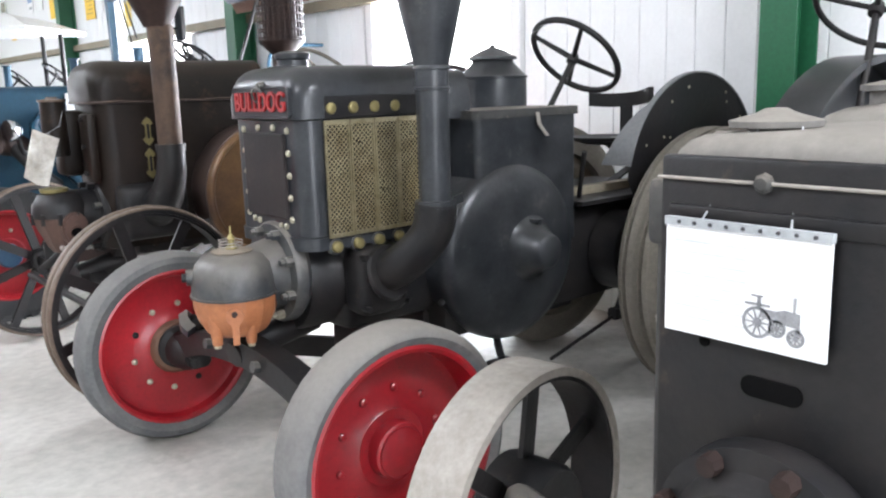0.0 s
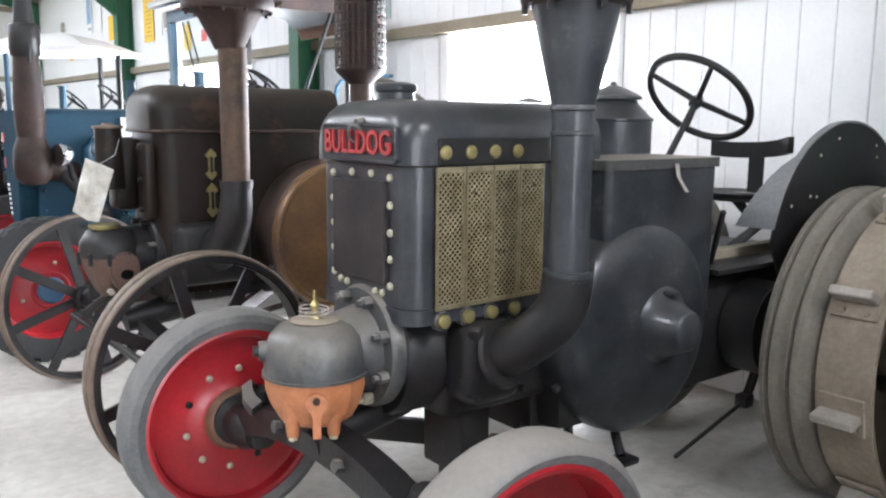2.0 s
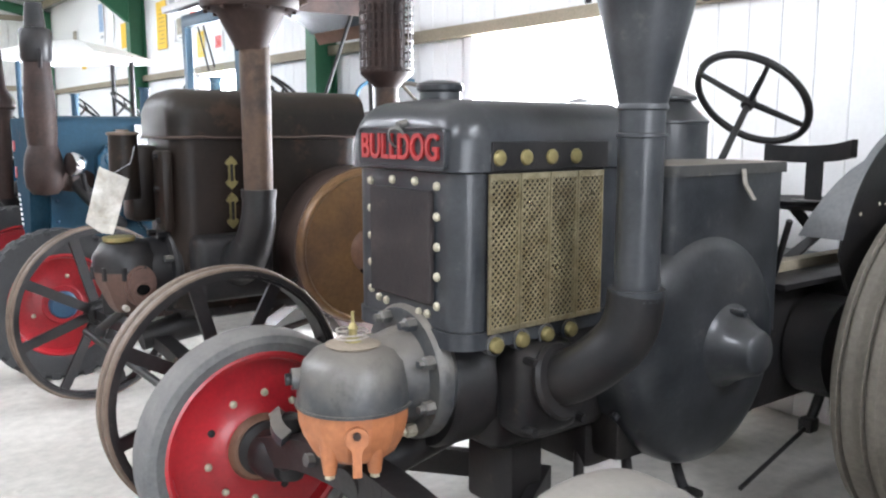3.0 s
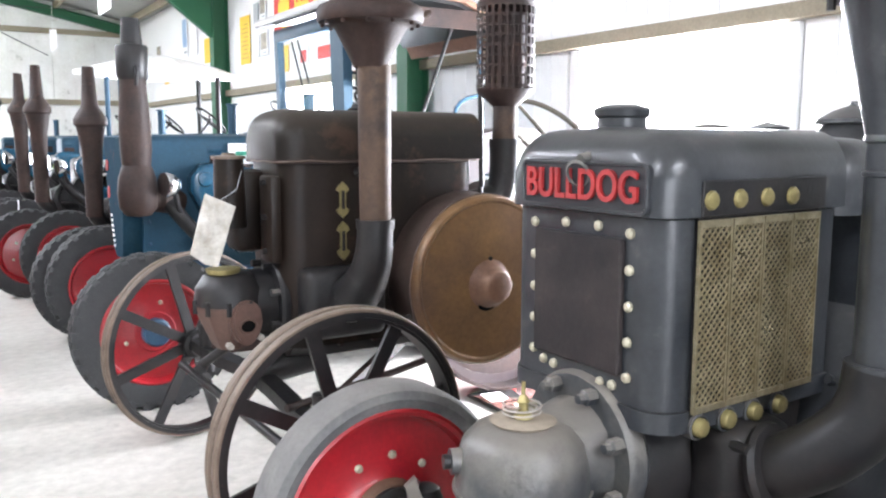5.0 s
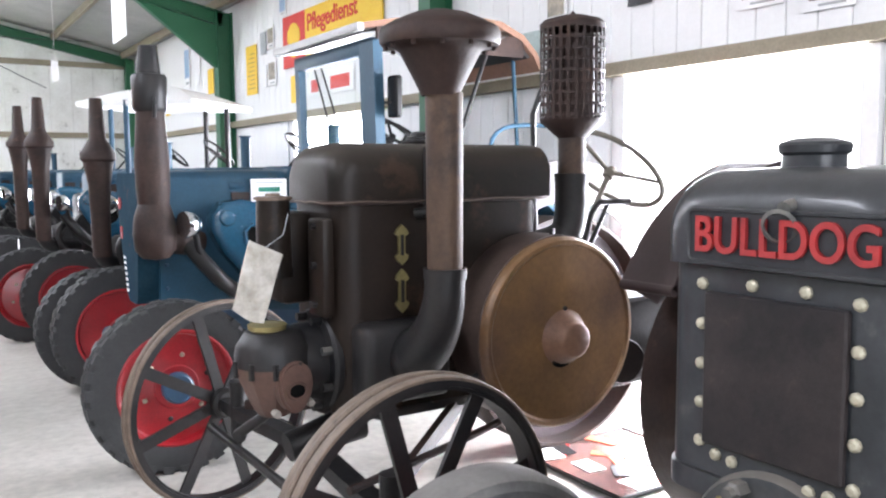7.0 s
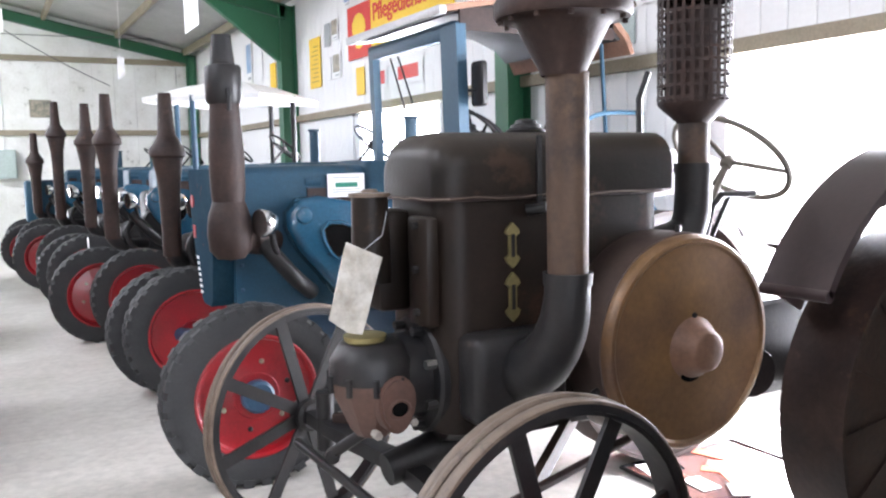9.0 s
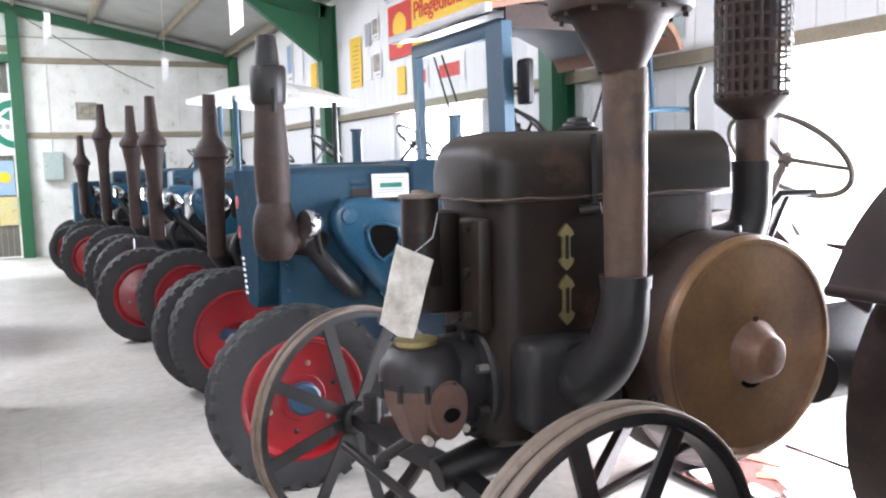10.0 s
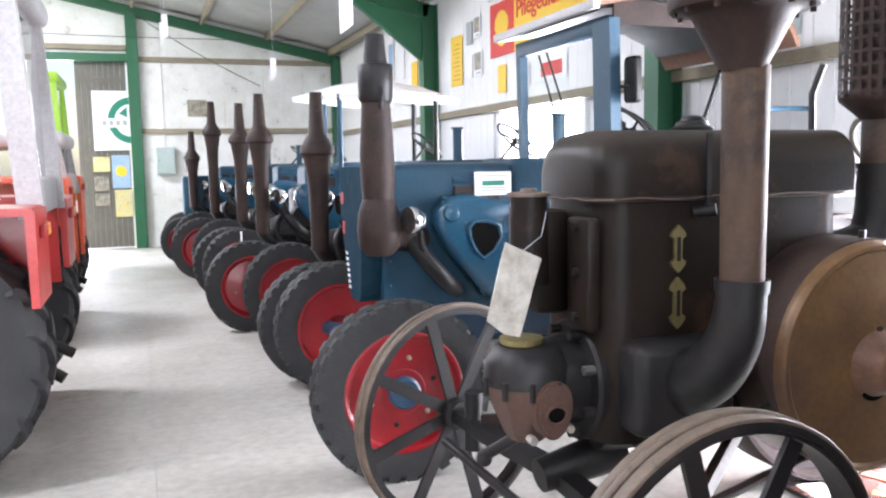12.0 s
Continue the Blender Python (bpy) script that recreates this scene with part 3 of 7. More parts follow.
def wheel_spoked(owner, name, c, r, wide, rim_mat, spoke_mat, spokes=8, rib=True, rim_thick=0.02, steer=0):
    """A steel wheel with flat spokes, axle along y."""
    x, y, z = c
    ax = (-math.sin(radians(steer)), math.cos(radians(steer)), 0)
    fwd = Vector((ax[1], -ax[0], 0))
    w = part(name, lathe(B(), [(0, -wide * 0.7), (0.06, -wide * 0.7), (0.075, -wide * 0.45), (0.075, wide * 0.45), (0.06, wide * 0.7), (0, wide * 0.7)], c, ax, 20), spoke_mat, owner)
    hw, t = wide / 2, rim_thick
    part("rim", lathe(B(), [(r - t, -hw), (r, -hw), (r, hw), (r - t, hw)], c, ax, 72, loop=True), spoke_mat if rib else rim_mat, w, smooth=30)
    part("rim_inside", lathe(B(), [(r - t - 0.012, -hw * 0.9), (r - t - 0.001, -hw * 0.9), (r - t - 0.001, hw * 0.9), (r - t - 0.012, hw * 0.9)], c, ax, 64, loop=True), spoke_mat, w, smooth=30)
    if rib:
        for ya, yb, up in ((-0.98, -0.2, 0.012), (-0.1, 0.3, 0.018), (0.4, 0.98, 0.012)):
            part("rim_rib", lathe(B(), [(r - 0.002, hw * ya), (r + up * 0.7, hw * ya + 0.001), (r + up, hw * ya + 0.006), (r + up, hw * yb - 0.006), (r + up * 0.7, hw * yb - 0.001), (r - 0.002, hw * yb)], c, ax, 72, loop=True), rim_mat, w, smooth=40)
    for k in range(spokes):
        a = 2 * math.pi * (k + 0.35) / spokes
        d = fwd * math.cos(a) + Vector((0, 0, math.sin(a)))
        bm = strip(B(), [Vector(c) + d * 0.06, Vector(c) + d * (r - t - 0.008)], 0.055, 0.016, fwd * -math.sin(a) + Vector((0, 0, math.cos(a))))
        part("spoke", bm, spoke_mat, w, smooth=0)
    return w


def steering_wheel(owner, hub, r, tilt, mat_rim, spokes=4, column_to=None, turn=20, rim_r=0.0135):
    """A steering wheel whose axis leans back by tilt degrees from the vertical, towards +x."""
    ax = Vector((math.sin(radians(tilt)), 0, math.cos(radians(tilt))))
    w = part("steering_wheel", lathe(B(), [(0, -0.03), (0.028, -0.03), (0.034, 0.0), (0.02, 0.03), (0, 0.035)], hub, ax, 14), mat_rim, owner)
    f = axis_frame(ax)
    ring = [Vector(hub) + f @ Vector((r * math.cos(2 * math.pi * k / 40), r * math.sin(2 * math.pi * k / 40), 0.02)) for k in range(41)]
    part("rim", tube(B(), ring, rim_r, 12, False), mat_rim, w, smooth=60)
    for k in range(spokes):
        a = 2 * math.pi * k / spokes + radians(turn)
        part("spoke", rod(B(), hub, Vector(hub) + f @ Vector((r * math.cos(a), r * math.sin(a), 0.02)), rim_r * 0.95, rim_r * 0.7, 10), mat_rim, w)
    if column_to:
        part("steering_column", rod(B(), column_to, hub, 0.018, 0.015), mat_rim, owner)
    return w


def fender(owner, c, r, y_in, y_out, a0, a1, material, flare=0.1, name="fender"):
    """A curved mudguard plate with a side cheek, arched over a wheel in the x, z plane."""
    n = 22
    bm = B()
    rows = []
    for k in range(n + 1):
        a = radians(a0 + (a1 - a0) * k / n)
        d = Vector((math.cos(a), 0, math.sin(a)))
        p = Vector((c[0], 0, c[1]))
        rows.append([bm.verts.new(p + d * rr + Vector((0, yy, 0))) for rr, yy in ((r - flare, y_in), (r, y_in), (r, y_out), (r - 0.03, y_out), (r - 0.034, y_out + (0.008 if y_in > y_out else -0.008)), (r - 0.008, y_out + (0.008 if y_in > y_out else -0.008)), (r - 0.008, y_in - (0.008 if y_in > y_out else -0.008)), (r - flare, y_in - (0.008 if y_in > y_out else -0.008)))])
    m = len(rows[0])
    for a, b in zip(rows, rows[1:]):
        for k in range(m):
            bm.faces.new((a[k], b[k], b[(k + 1) % m], a[(k + 1) % m]))
    bm.faces.new(rows[0])
    bm.faces.new(rows[-1])
    return part(name, bm, material, owner, smooth=40)


def hood(bm, x0, x1, yc, half, z0, z1, r, crown=0.0):
    """A bonnet: a box with rounded long edges and a rounded front top edge."""
    steps = 6
    prof = []
    for k in range(steps + 1):
        t = math.pi / 2 * k / steps
        prof.append((half - r + r * math.cos(t), z1 - r + r * math.sin(t)))
    outline = [(half, z0)] + prof + [(0, z1 + crown)] + [(-a, b) for a, b in prof[::-1]] + [(-half, z0)]
    rows = []
    for k in range(steps + 1):
        t = math.pi / 2 * k / steps
        shrink, xx = r * (1 - math.sin(t)), x0 + r * (1 - math.cos(t))
        rows.append([bm.verts.new((xx, yc + a * (half - shrink * 0.6) / half, z0 + (b - z0) * (z1 - shrink * 0.75 - z0) / (z1 - z0))) for a, b in outline])
    rows.append([bm.verts.new((x1, yc + a, b)) for a, b in outline])
    for a, b in zip(rows, rows[1:]):
        for k in range(len(outline)):
            bm.faces.new((a[k], b[k], b[(k + 1) % len(outline)], a[(k + 1) % len(outline)]))
    bm.faces.new(rows[0])
    bm.faces.new(rows[-1])
    return bm

# ---- dark grey tractor with the lettered radiator ----
def taper(bm, yc, x0=1.89, k=0.17):
    """Narrows a body towards its rear."""
    for v in bm.verts:
        if v.co.x > x0:
            v.co.y = yc + (v.co.y - yc) * (1 - k * (v.co.x - x0) / (1 + 0.5 * max(0, v.co.x - 2.5)))
    return bm


T = thing("grey_tractor", "dark grey vintage tractor with brass grille, red lettering and red wheels", "tractor", (2.7, 3.17, 0))
YC = 3.17
# radiator housing
sec = round_rect(1.81, 2.44, YC - 0.272, YC + 0.272, 0.07, 6, (1, 0, 0, 1))
part("radiator_housing", taper(prism(B(), sec, 1.035, 1.463, "z"), YC), GUN, T, "dark grey radiator housing")
sec = round_rect(1.803, 2.46, YC - 0.278, YC + 0.278, 0.075, 6, (1, 0, 0, 1))
part("lower_band", taper(prism(B(), sec, 0.985, 1.033, "z"), YC), GUN, T)
cap = part("radiator_cowl", taper(hood(B(), 1.79, 2.47, YC, 0.285, 1.468, 1.66, 0.11, 0.006), YC), GUN, T, "rounded dark grey cowl")
part("bonnet", taper(hood(B(), 2.475, 2.64, YC, 0.28, 1.44, 1.64, 0.1, 0.01), YC), GUN, T, "dark grey bonnet")
part("bonnet_vent", lathe(B(), [(0, 0), (0.06, 0), (0.065, 0.012), (0, 0.03)], (2.62, YC + 0.1, 1.66), (0, 0, 1), 18), GUN, T)
# filler
bm = box(B(), 1.825, 1.93, YC - 0.075, YC + 0.055, 1.59, 1.632, 0.006)
lathe(bm, [(0.062, -0.02), (0.06, 0.072), (0.068, 0.078), (0.07, 0.092), (0.066, 0.098), (0.04, 0.106), (0, 0.108)], (1.965, YC + 0.03, 1.615), (0, 0, 1), 28)
for yb in (YC - 0.06, YC + 0.04):
    lathe(bm, [(0, 0), (0.009, 0), (0.008, 0.006), (0, 0.007)], (1.825, yb, 1.61), (-1, 0, 0.1), 8)
filler = part("filler_cap", bm, GUN, T)
part("ring_pull", lathe(B(), [(0.028, -0.004), (0.035, 0), (0.028, 0.004)], (1.772, YC - 0.032, 1.556), (1, 0.25, 0.3), 20, loop=True), CAST, T)
part("pull_stud", rod(B(), (1.77, YC - 0.04, 1.59), (1.83, YC - 0.04, 1.6), 0.013), CAST, T)
# letter plate
bm = prism(B(), round_rect(YC - 0.24, YC + 0.185, 1.476, 1.582, 0.015, 4), 1.782, 1.80, "x")
letter_plate = part("letter_plate", bm, PLATE, T, "dark plate with red raised letters", smooth=0)
bm = B()
fr = round_rect(YC - 0.24, YC + 0.185, 1.476, 1.582, 0.015, 4)
tube(bm, [(1.782, a, b) for a, b in fr + fr[:1]], 0.005, 6, False)
part("plate_edge", bm, GUN, letter_plate)
bm = lettering("BULLDOG", 0.07, 0.01)
bmesh.ops.transform(bm, matrix=Matrix.Translation((1.778, YC - 0.028, 1.529)) @ Matrix(((0, 0, -1, 0), (-1, 0, 0, 0), (0, 1, 0, 0), (0, 0, 0, 1))), verts=bm.verts)
span = [v.co.y for v in bm.verts]
bmesh.ops.scale(bm, vec=(1, 0.378 / (max(span) - min(span)), 1), space=Matrix.Translation((0, -YC + 0.028, 0)), verts=bm.verts)
part("lettering", bm, LETTER, letter_plate, "red raised capitals", smooth=0)
# riveted front panel
front = part("front_panel", box(B(), 1.793, 1.812, YC - 0.155, YC + 0.152, 1.1, 1.415, 0.004, 1), PANEL, T, "dark riveted front panel")
for z in (1.428, 1.345, 1.262, 1.18, 1.098):
    for y in (3.0, 3.337):
        part("rivet", bolt(B(), (1.811, y, z), (-1, 0, 0), 0.0125, 0.012), BOLT, front)
for y, z in ((3.103, 1.437), (3.218, 1.436), (3.295, 1.078), (3.255, 1.074), (3.085, 1.068), (3.045, 1.07)):
    part("rivet", bolt(B(), (1.811, y, z), (-1, 0, 0), 0.0125, 0.012), BOLT, front)
# side grilles in four panels, with brass nuts over and under them
def grille(side):
    ys = YC + side * 0.283
    part("core", taper(box(B(), 1.9, 2.36, min(ys - side * 0.004, ys - side * 0.03), max(ys - side * 0.004, ys - side * 0.03), 1.02, 1.47), YC), BLACK, T)
    for k in range(4):
        xa, xb, za, zb = 1.892 + k * 0.1155, 1.892 + (k + 1) * 0.1155 - 0.004, 1.03, 1.462
        g = part("grille_panel", taper(box(B(), xa, xb, ys + side * 0.003, ys + side * 0.012, zb - 0.016, zb), YC), MESHBRASS, T, "woven brass mesh panel", smooth=0)
        bm = box(B(), xa, xb, ys + side * 0.003, ys + side * 0.012, za, za + 0.014)
        for xe in (xa + 0.003, xb - 0.003):
            box(bm, xe - 0.003, xe + 0.003, ys + side * 0.003, ys + side * 0.011, za + 0.014, zb - 0.016)
        part("edging", taper(bm, YC), MESHBRASS, g, smooth=0)
        bm, W, Hh = B(), xb - xa, zb - za
        for dirn in (1, -1):
            s0 = -Hh
            while s0 < W + Hh:
                # bar x = s0 + dirn * (z - za), clipped to the panel
                z_lo, z_hi = 0.0, Hh
                if dirn > 0:
                    z_lo, z_hi = max(0, -s0), min(Hh, W - s0)
                    p, q = (s0 + z_lo, z_lo), (s0 + z_hi, z_hi)
                else:
                    z_lo, z_hi = max(0, s0 - W), min(Hh, s0)
                    p, q = (s0 - z_lo, z_lo), (s0 - z_hi, z_hi)
                if z_hi - z_lo > 0.004:
                    yy = ys + side * (0.006 + 0.0015 * dirn)
                    strip(bm, [(xa + p[0], yy, za + p[1]), (xa + q[0], yy, za + q[1])], 0.0037, 0.0036, (1, 0, -dirn))
                s0 += 0.0195
        part("mesh", taper(bm, YC), MESHBRASS, g, smooth=0)
    for k in range(4):
        for z in (1.505, 0.994):
            xx = 1.925 + k * 0.1
            n = part("union_nut", lathe(B(), [(0.0225, -0.03), (0.0225, 0.01), (0.019, 0.015), (0.011, 0.017), (0, 0.017)], (xx, YC + side * 0.285 * (1 - 0.17 * (xx - 1.89)), z), (0, side, 0), 10), BRASS, T, "brass union nut")
            part("nut_collar", lathe(B(), [(0.031, -0.03), (0.031, 0.0), (0.026, 0.002)], (xx, YC + side * 0.285 * (1 - 0.17 * (xx - 1.89)), z), (0, side, 0), 16), CAST, n)
    # black plate proud of the cowl, for the shade of the nuts' recess
    part("nut_recess_shade", taper(box(B(), 1.9, 2.37, YC + side * 0.2885 - 0.004, YC + side * 0.2885 + 0.004, 1.468, 1.548, 0.003, 1), YC), BLACK, T)


grille(-1)
grille(1)
# engine
bm = lathe(B(), [(0, 0), (0.19, 0), (0.2, 0.02), (0.2, 0.62), (0.24, 0.7), (0.3, 0.9), (0.3, 1.3), (0, 1.3)], (1.86, YC, 0.83), (1, 0, 0), 36)
part("engine_block", bm, BLACK, T, "oily black engine casing")
part("engine_side", box(B(), 2.0, 2.9, YC - 0.2, YC + 0.2, 0.62, 1.0, 0.06, 3), BLACK, T)
part("sump", box(B(), 2.42, 3.4, YC - 0.16, YC + 0.16, 0.46, 0.63, 0.03), BLACK, T)
bm = lathe(B(), [(0.0, -0.02), (0.19, -0.02), (0.2, -0.005), (0.2, 0.025), (0.18, 0.05), (0, 0.05)], (1.81, YC - 0.02, 0.88), (1, 0, 0), 36)
flange = part("cylinder_flange", bm, CAST, T, "grey cast cylinder flange")
for k in range(8):
    a = 2 * math.pi * (k + 0.5) / 8
    part("flange_bolt", lathe(B(), [(0, 0), (0.02, 0), (0.02, 0.03), (0.012, 0.034), (0.012, 0.05), (0, 0.05)], (1.79, YC - 0.02 + 0.168 * math.cos(a), 0.88 + 0.168 * math.sin(a)), (-1, 0, 0), 6), CAST if k % 5 else BOLT, flange, smooth=0)
bm = lathe(B(), [(0.0, 0.152), (0.08, 0.151), (0.112, 0.14), (0.14, 0.11), (0.154, 0.065), (0.158, 0.02), (0.158, 0.0), (0, 0)], (1.62, YC - 0.035, 0.838), (0, 0, 1), 36)
rod(bm, (1.62, YC - 0.035, 0.885), (1.82, YC - 0.02, 0.875), 0.1, 0.15, 28)
rod(bm, (1.62, YC - 0.03, 0.905), (1.462, YC + 0.03, 0.905), 0.034, 0.03, 14)
for q in range(4):
    box(bm, -0.008, 0.008, 0.0, 0.17, 0.02, 0.1, 0.003, 1, Matrix.Translation((1.62, YC - 0.035, 0.838)) @ Matrix.Rotation(radians(205 + 28 * q), 4, "Z") @ Matrix.Translation((0, 0.0, 0))) if q in (1, 3) else None
hotbulb = part("cylinder_head", bm, CAST, T, "grey domed cylinder head")
part("head_plug", rod(B(), (1.447, YC + 0.036, 0.905), (1.464, YC + 0.03, 0.905), 0.017), BLACK, hotbulb)
part("head_cover", lathe(B(), [(0, 0), (0.072, 0), (0.078, 0.006), (0.05, 0.011), (0, 0.012)], (1.62, YC - 0.035, 0.989), (0, 0, 1), 28), LUGIRON, hotbulb)
bm = lathe(B(), [(0, 0), (0.024, 0), (0.02, 0.01), (0.012, 0.014), (0.012, 0.034), (0.015, 0.038), (0.009, 0.05), (0.005, 0.054), (0.0045, 0.085), (0, 0.085)], (1.62, YC - 0.035, 1.0), (0, 0, 1), 14)
valve = part("injector_valve", bm, BRASS, hotbulb, "brass injector valve")
coil = [(1.62 + 0.045 * math.cos(k * 0.5), YC - 0.03 + 0.045 * math.sin(k * 0.5), 1.006 + 0.0009 * k) for k in range(34)]
part("wire_coil", tube(B(), coil, 0.0022, 6), STEELRIM, hotbulb)
# orange lower casing
bm = lathe(B(), [(0, 0), (0.095, 0), (0.118, 0.016), (0.142, 0.06), (0.154, 0.1), (0.157, 0.148), (0, 0.148)], (1.62, YC - 0.035, 0.682), (0, 0, 1), 14)
low = part("lower_casing", bm, ORANGE, T, "orange primed lower casing", smooth=20)
for dy, dx in ((0.12, -0.06), (-0.06, -0.13), (-0.13, 0.0)):
    part("casing_lug", lathe(B(), [(0, -0.035), (0.018, -0.035), (0.022, 0.0), (0.03, 0.06), (0.03, 0.09), (0, 0.09)], (1.62 + dx * 0.82, YC - 0.035 + dy * 0.82, 0.695), (0, 0, 1), 12), ORANGE, low)
    part("lug_bolt", rod(B(), (1.62 + dx * 0.82, YC - 0.035 + dy * 0.82, 0.648), (1.62 + dx * 0.82, YC - 0.035 + dy * 0.82, 0.668), 0.015, 0.013, 6), BOLT, low)
keyhole = [(0.032 * math.cos(a), 0.78 + 0.032 * math.sin(a)) for a in [radians(-60 + 30 * k) for k in range(11)]] + [(-0.012, 0.735), (-0.012, 0.675), (0.012, 0.675), (0.012, 0.735)]
tongue = prism(B(), keyhole, 0.148, 0.168, "x")
bmesh.ops.transform(tongue, matrix=Matrix.Translation((1.62, YC - 0.035, 0)) @ Matrix.Rotation(radians(-118), 4, "Z"), verts=tongue.verts)
tongue = part("drain_cover", tongue, ORANGE, low)
part("cover_screw", rod(B(), (1.62 + 0.165 * math.cos(radians(-118)), YC - 0.035 + 0.165 * math.sin(radians(-118)), 0.79), (1.62 + 0.176 * math.cos(radians(-118)), YC - 0.035 + 0.176 * math.sin(radians(-118)), 0.79), 0.011, seg=8), DARKRUST, tongue)
part("split_flange", lathe(B(), [(0.1, 0), (0.164, 0), (0.164, 0.008), (0.1, 0.008)], (1.62, YC - 0.035, 0.83), (0, 0, 1), 32), CAST, low)
# exhaust stack: elbow, pipe and flared top
EX, EY = 2.2, 2.635
part("exhaust_elbow", tube(B(), bend([(2.1, 2.93, 0.85), (2.115, 2.81, 0.88), (2.145, 2.71, 0.95), (EX - 0.004, EY + 0.01, 1.04), (EX, EY, 1.15)], 7), 0.077, 24), BLACK, T)
manifold = part("exhaust_manifold", box(B(), 2.0, 2.235, 2.84, 3.0, 0.7, 0.975, 0.055, 4), BLACK, T, "oily black exhaust manifold")
part("manifold_flange", lathe(B(), [(0, -0.014), (0.105, -0.014), (0.112, 0.0), (0.105, 0.014), (0, 0.014)], (2.112, 2.825, 0.875), (0.18, -1, 0.3), 28), BLACK, manifold)
for mx, mz in ((2.02, 0.74), (2.215, 0.74), (2.02, 0.94), (2.215, 0.94)):
    part("manifold_bolt", rod(B(), (mx, 2.825, mz), (mx, 2.87, mz), 0.013, seg=6), BLACK, manifold, smooth=0)
part("engine_foot", box(B(), 2.09, 2.22, YC - 0.17, YC + 0.05, 0.4, 0.68, 0.015), BLACK, T)
stack = part("exhaust_pipe", lathe(B(), [(0.06, 0), (0.06, 0.5), (0, 0.5)], (EX, EY, 1.14), (0, 0, 1), 32), GUN, T, "dark grey exhaust pipe with flared top")
part("pipe_clamp", lathe(B(), [(0.06, -0.014), (0.076, -0.014), (0.076, 0.014), (0.06, 0.014)], (EX, EY, 1.148), (0, 0, 1), 32), GUN, stack)
part("clamp_strap", strip(B(), [(EX + 0.07, EY - 0.005, 1.145), (EX + 0.22, EY + 0.1, 1.14)], 0.035, 0.008, (0, 0, 1)), GUN, stack, smooth=0)
part("pipe_seam", lathe(B(), [(0.06, -0.007), (0.065, -0.004), (0.065, 0.004), (0.06, 0.007)], (EX, EY, 1.565), (0, 0, 1), 32), GUN, stack)
flare = part("flared_top", lathe(B(), [(0.06, -0.012), (0.066, -0.008), (0.066, 0.0), (0.063, 0.006), (0.128, 0.285), (0.122, 0.285), (0.057, 0.0)], (EX, EY, 1.64), (0, 0, 1), 36), GUN, stack)
part("flare_lip", lathe(B(), [(0.12, 0.28), (0.152, 0.284), (0.158, 0.292), (0.158, 0.318), (0.15, 0.326), (0.1, 0.33), (0.1, 0.3)], (EX, EY, 1.64), (0, 0, 1), 36, loop=True), DARKRUST, flare, "dark rusty lip")
for k in range(6):
    a = radians(60 * k + 15)
    part("lip_bolt", rod(B(), (EX + 0.146 * math.cos(a), EY + 0.146 * math.sin(a), 1.9), (EX + 0.146 * math.cos(a), EY + 0.146 * math.sin(a), 1.93), 0.009, seg=6), BLACK, flare, smooth=0)
# flywheel case and tank
TY = 2.84
tank = part("fuel_tank", prism(B(), round_rect(2.6, 3.22, TY, TY + 0.36, 0.03, 4), 0.86, 1.45, "z"), GUN, T, "dark grey sheet steel tank")
part("tank_lid", prism(B(), round_rect(2.585, 3.235, TY - 0.012, TY + 0.37, 0.035, 4), 1.432, 1.468, "z"), DUSTY, tank)
part("lid_strap", strip(B(), [(2.94, TY - 0.018, 1.45), (2.945, TY - 0.024, 1.4), (2.99, TY - 0.032, 1.345)], 0.022, 0.004, (1, 0, 0)), STEELRIM, tank, smooth=0)
fw = part("flywheel_case", lathe(B(), [(0, -0.05), (0.14, -0.047), (0.26, -0.036), (0.34, -0.018), (0.378, 0.0), (0.392, 0.025), (0.395, 0.06), (0.395, 0.26), (0, 0.26)], (2.8, 2.835, 0.85), (0, 1, 0), 56), GUN, T, "round dark grey flywheel case", smooth=50)
part("case_boss", lathe(B(), [(0, -0.128), (0.062, -0.126), (0.074, -0.116), (0.088, -0.075), (0.104, -0.05), (0.118, -0.012), (0.15, 0.004), (0, 0.004)], (2.855, 2.79, 0.865), (0, 1, 0), 32), GUN, fw, smooth=45)
part("boss_bolt", rod(B(), (2.855, 2.73, 0.985), (2.855, 2.8, 0.985), 0.012), GUN, fw)
for a in (35, 75, 115, 155, 205, 325):
    part("case_bolt", rod(B(), (2.8 + 0.392 * math.cos(radians(a)), 2.9, 0.85 + 0.392 * math.sin(radians(a))), (2.8 + 0.415 * math.cos(radians(a)), 2.9, 0.85 + 0.415 * math.sin(radians(a))), 0.013, seg=8), GUN, fw)
part("case_skirt", box(B(), 2.45, 3.15, 2.9, 3.1, 0.5, 0.9, 0.05), BLACK, T)
# air filter pot
part("air_filter", lathe(B(), [(0, 0), (0.166, 0), (0.166, 0.14), (0.172, 0.144), (0.172, 0.152), (0.158, 0.16), (0.105, 0.215), (0.1, 0.228), (0.122, 0.234), (0.118, 0.246), (0.06, 0.276), (0.014, 0.292), (0.011, 0.305), (0, 0.307)], (3.17, 3.34, 1.46), (0, 0, 1), 32), GUN, T, "dark grey pot with conical lid")
part("gear_cover", box(B(), 2.85, 3.5, YC - 0.02, YC + 0.28, 1.0, 1.44, 0.05), GUN, T)
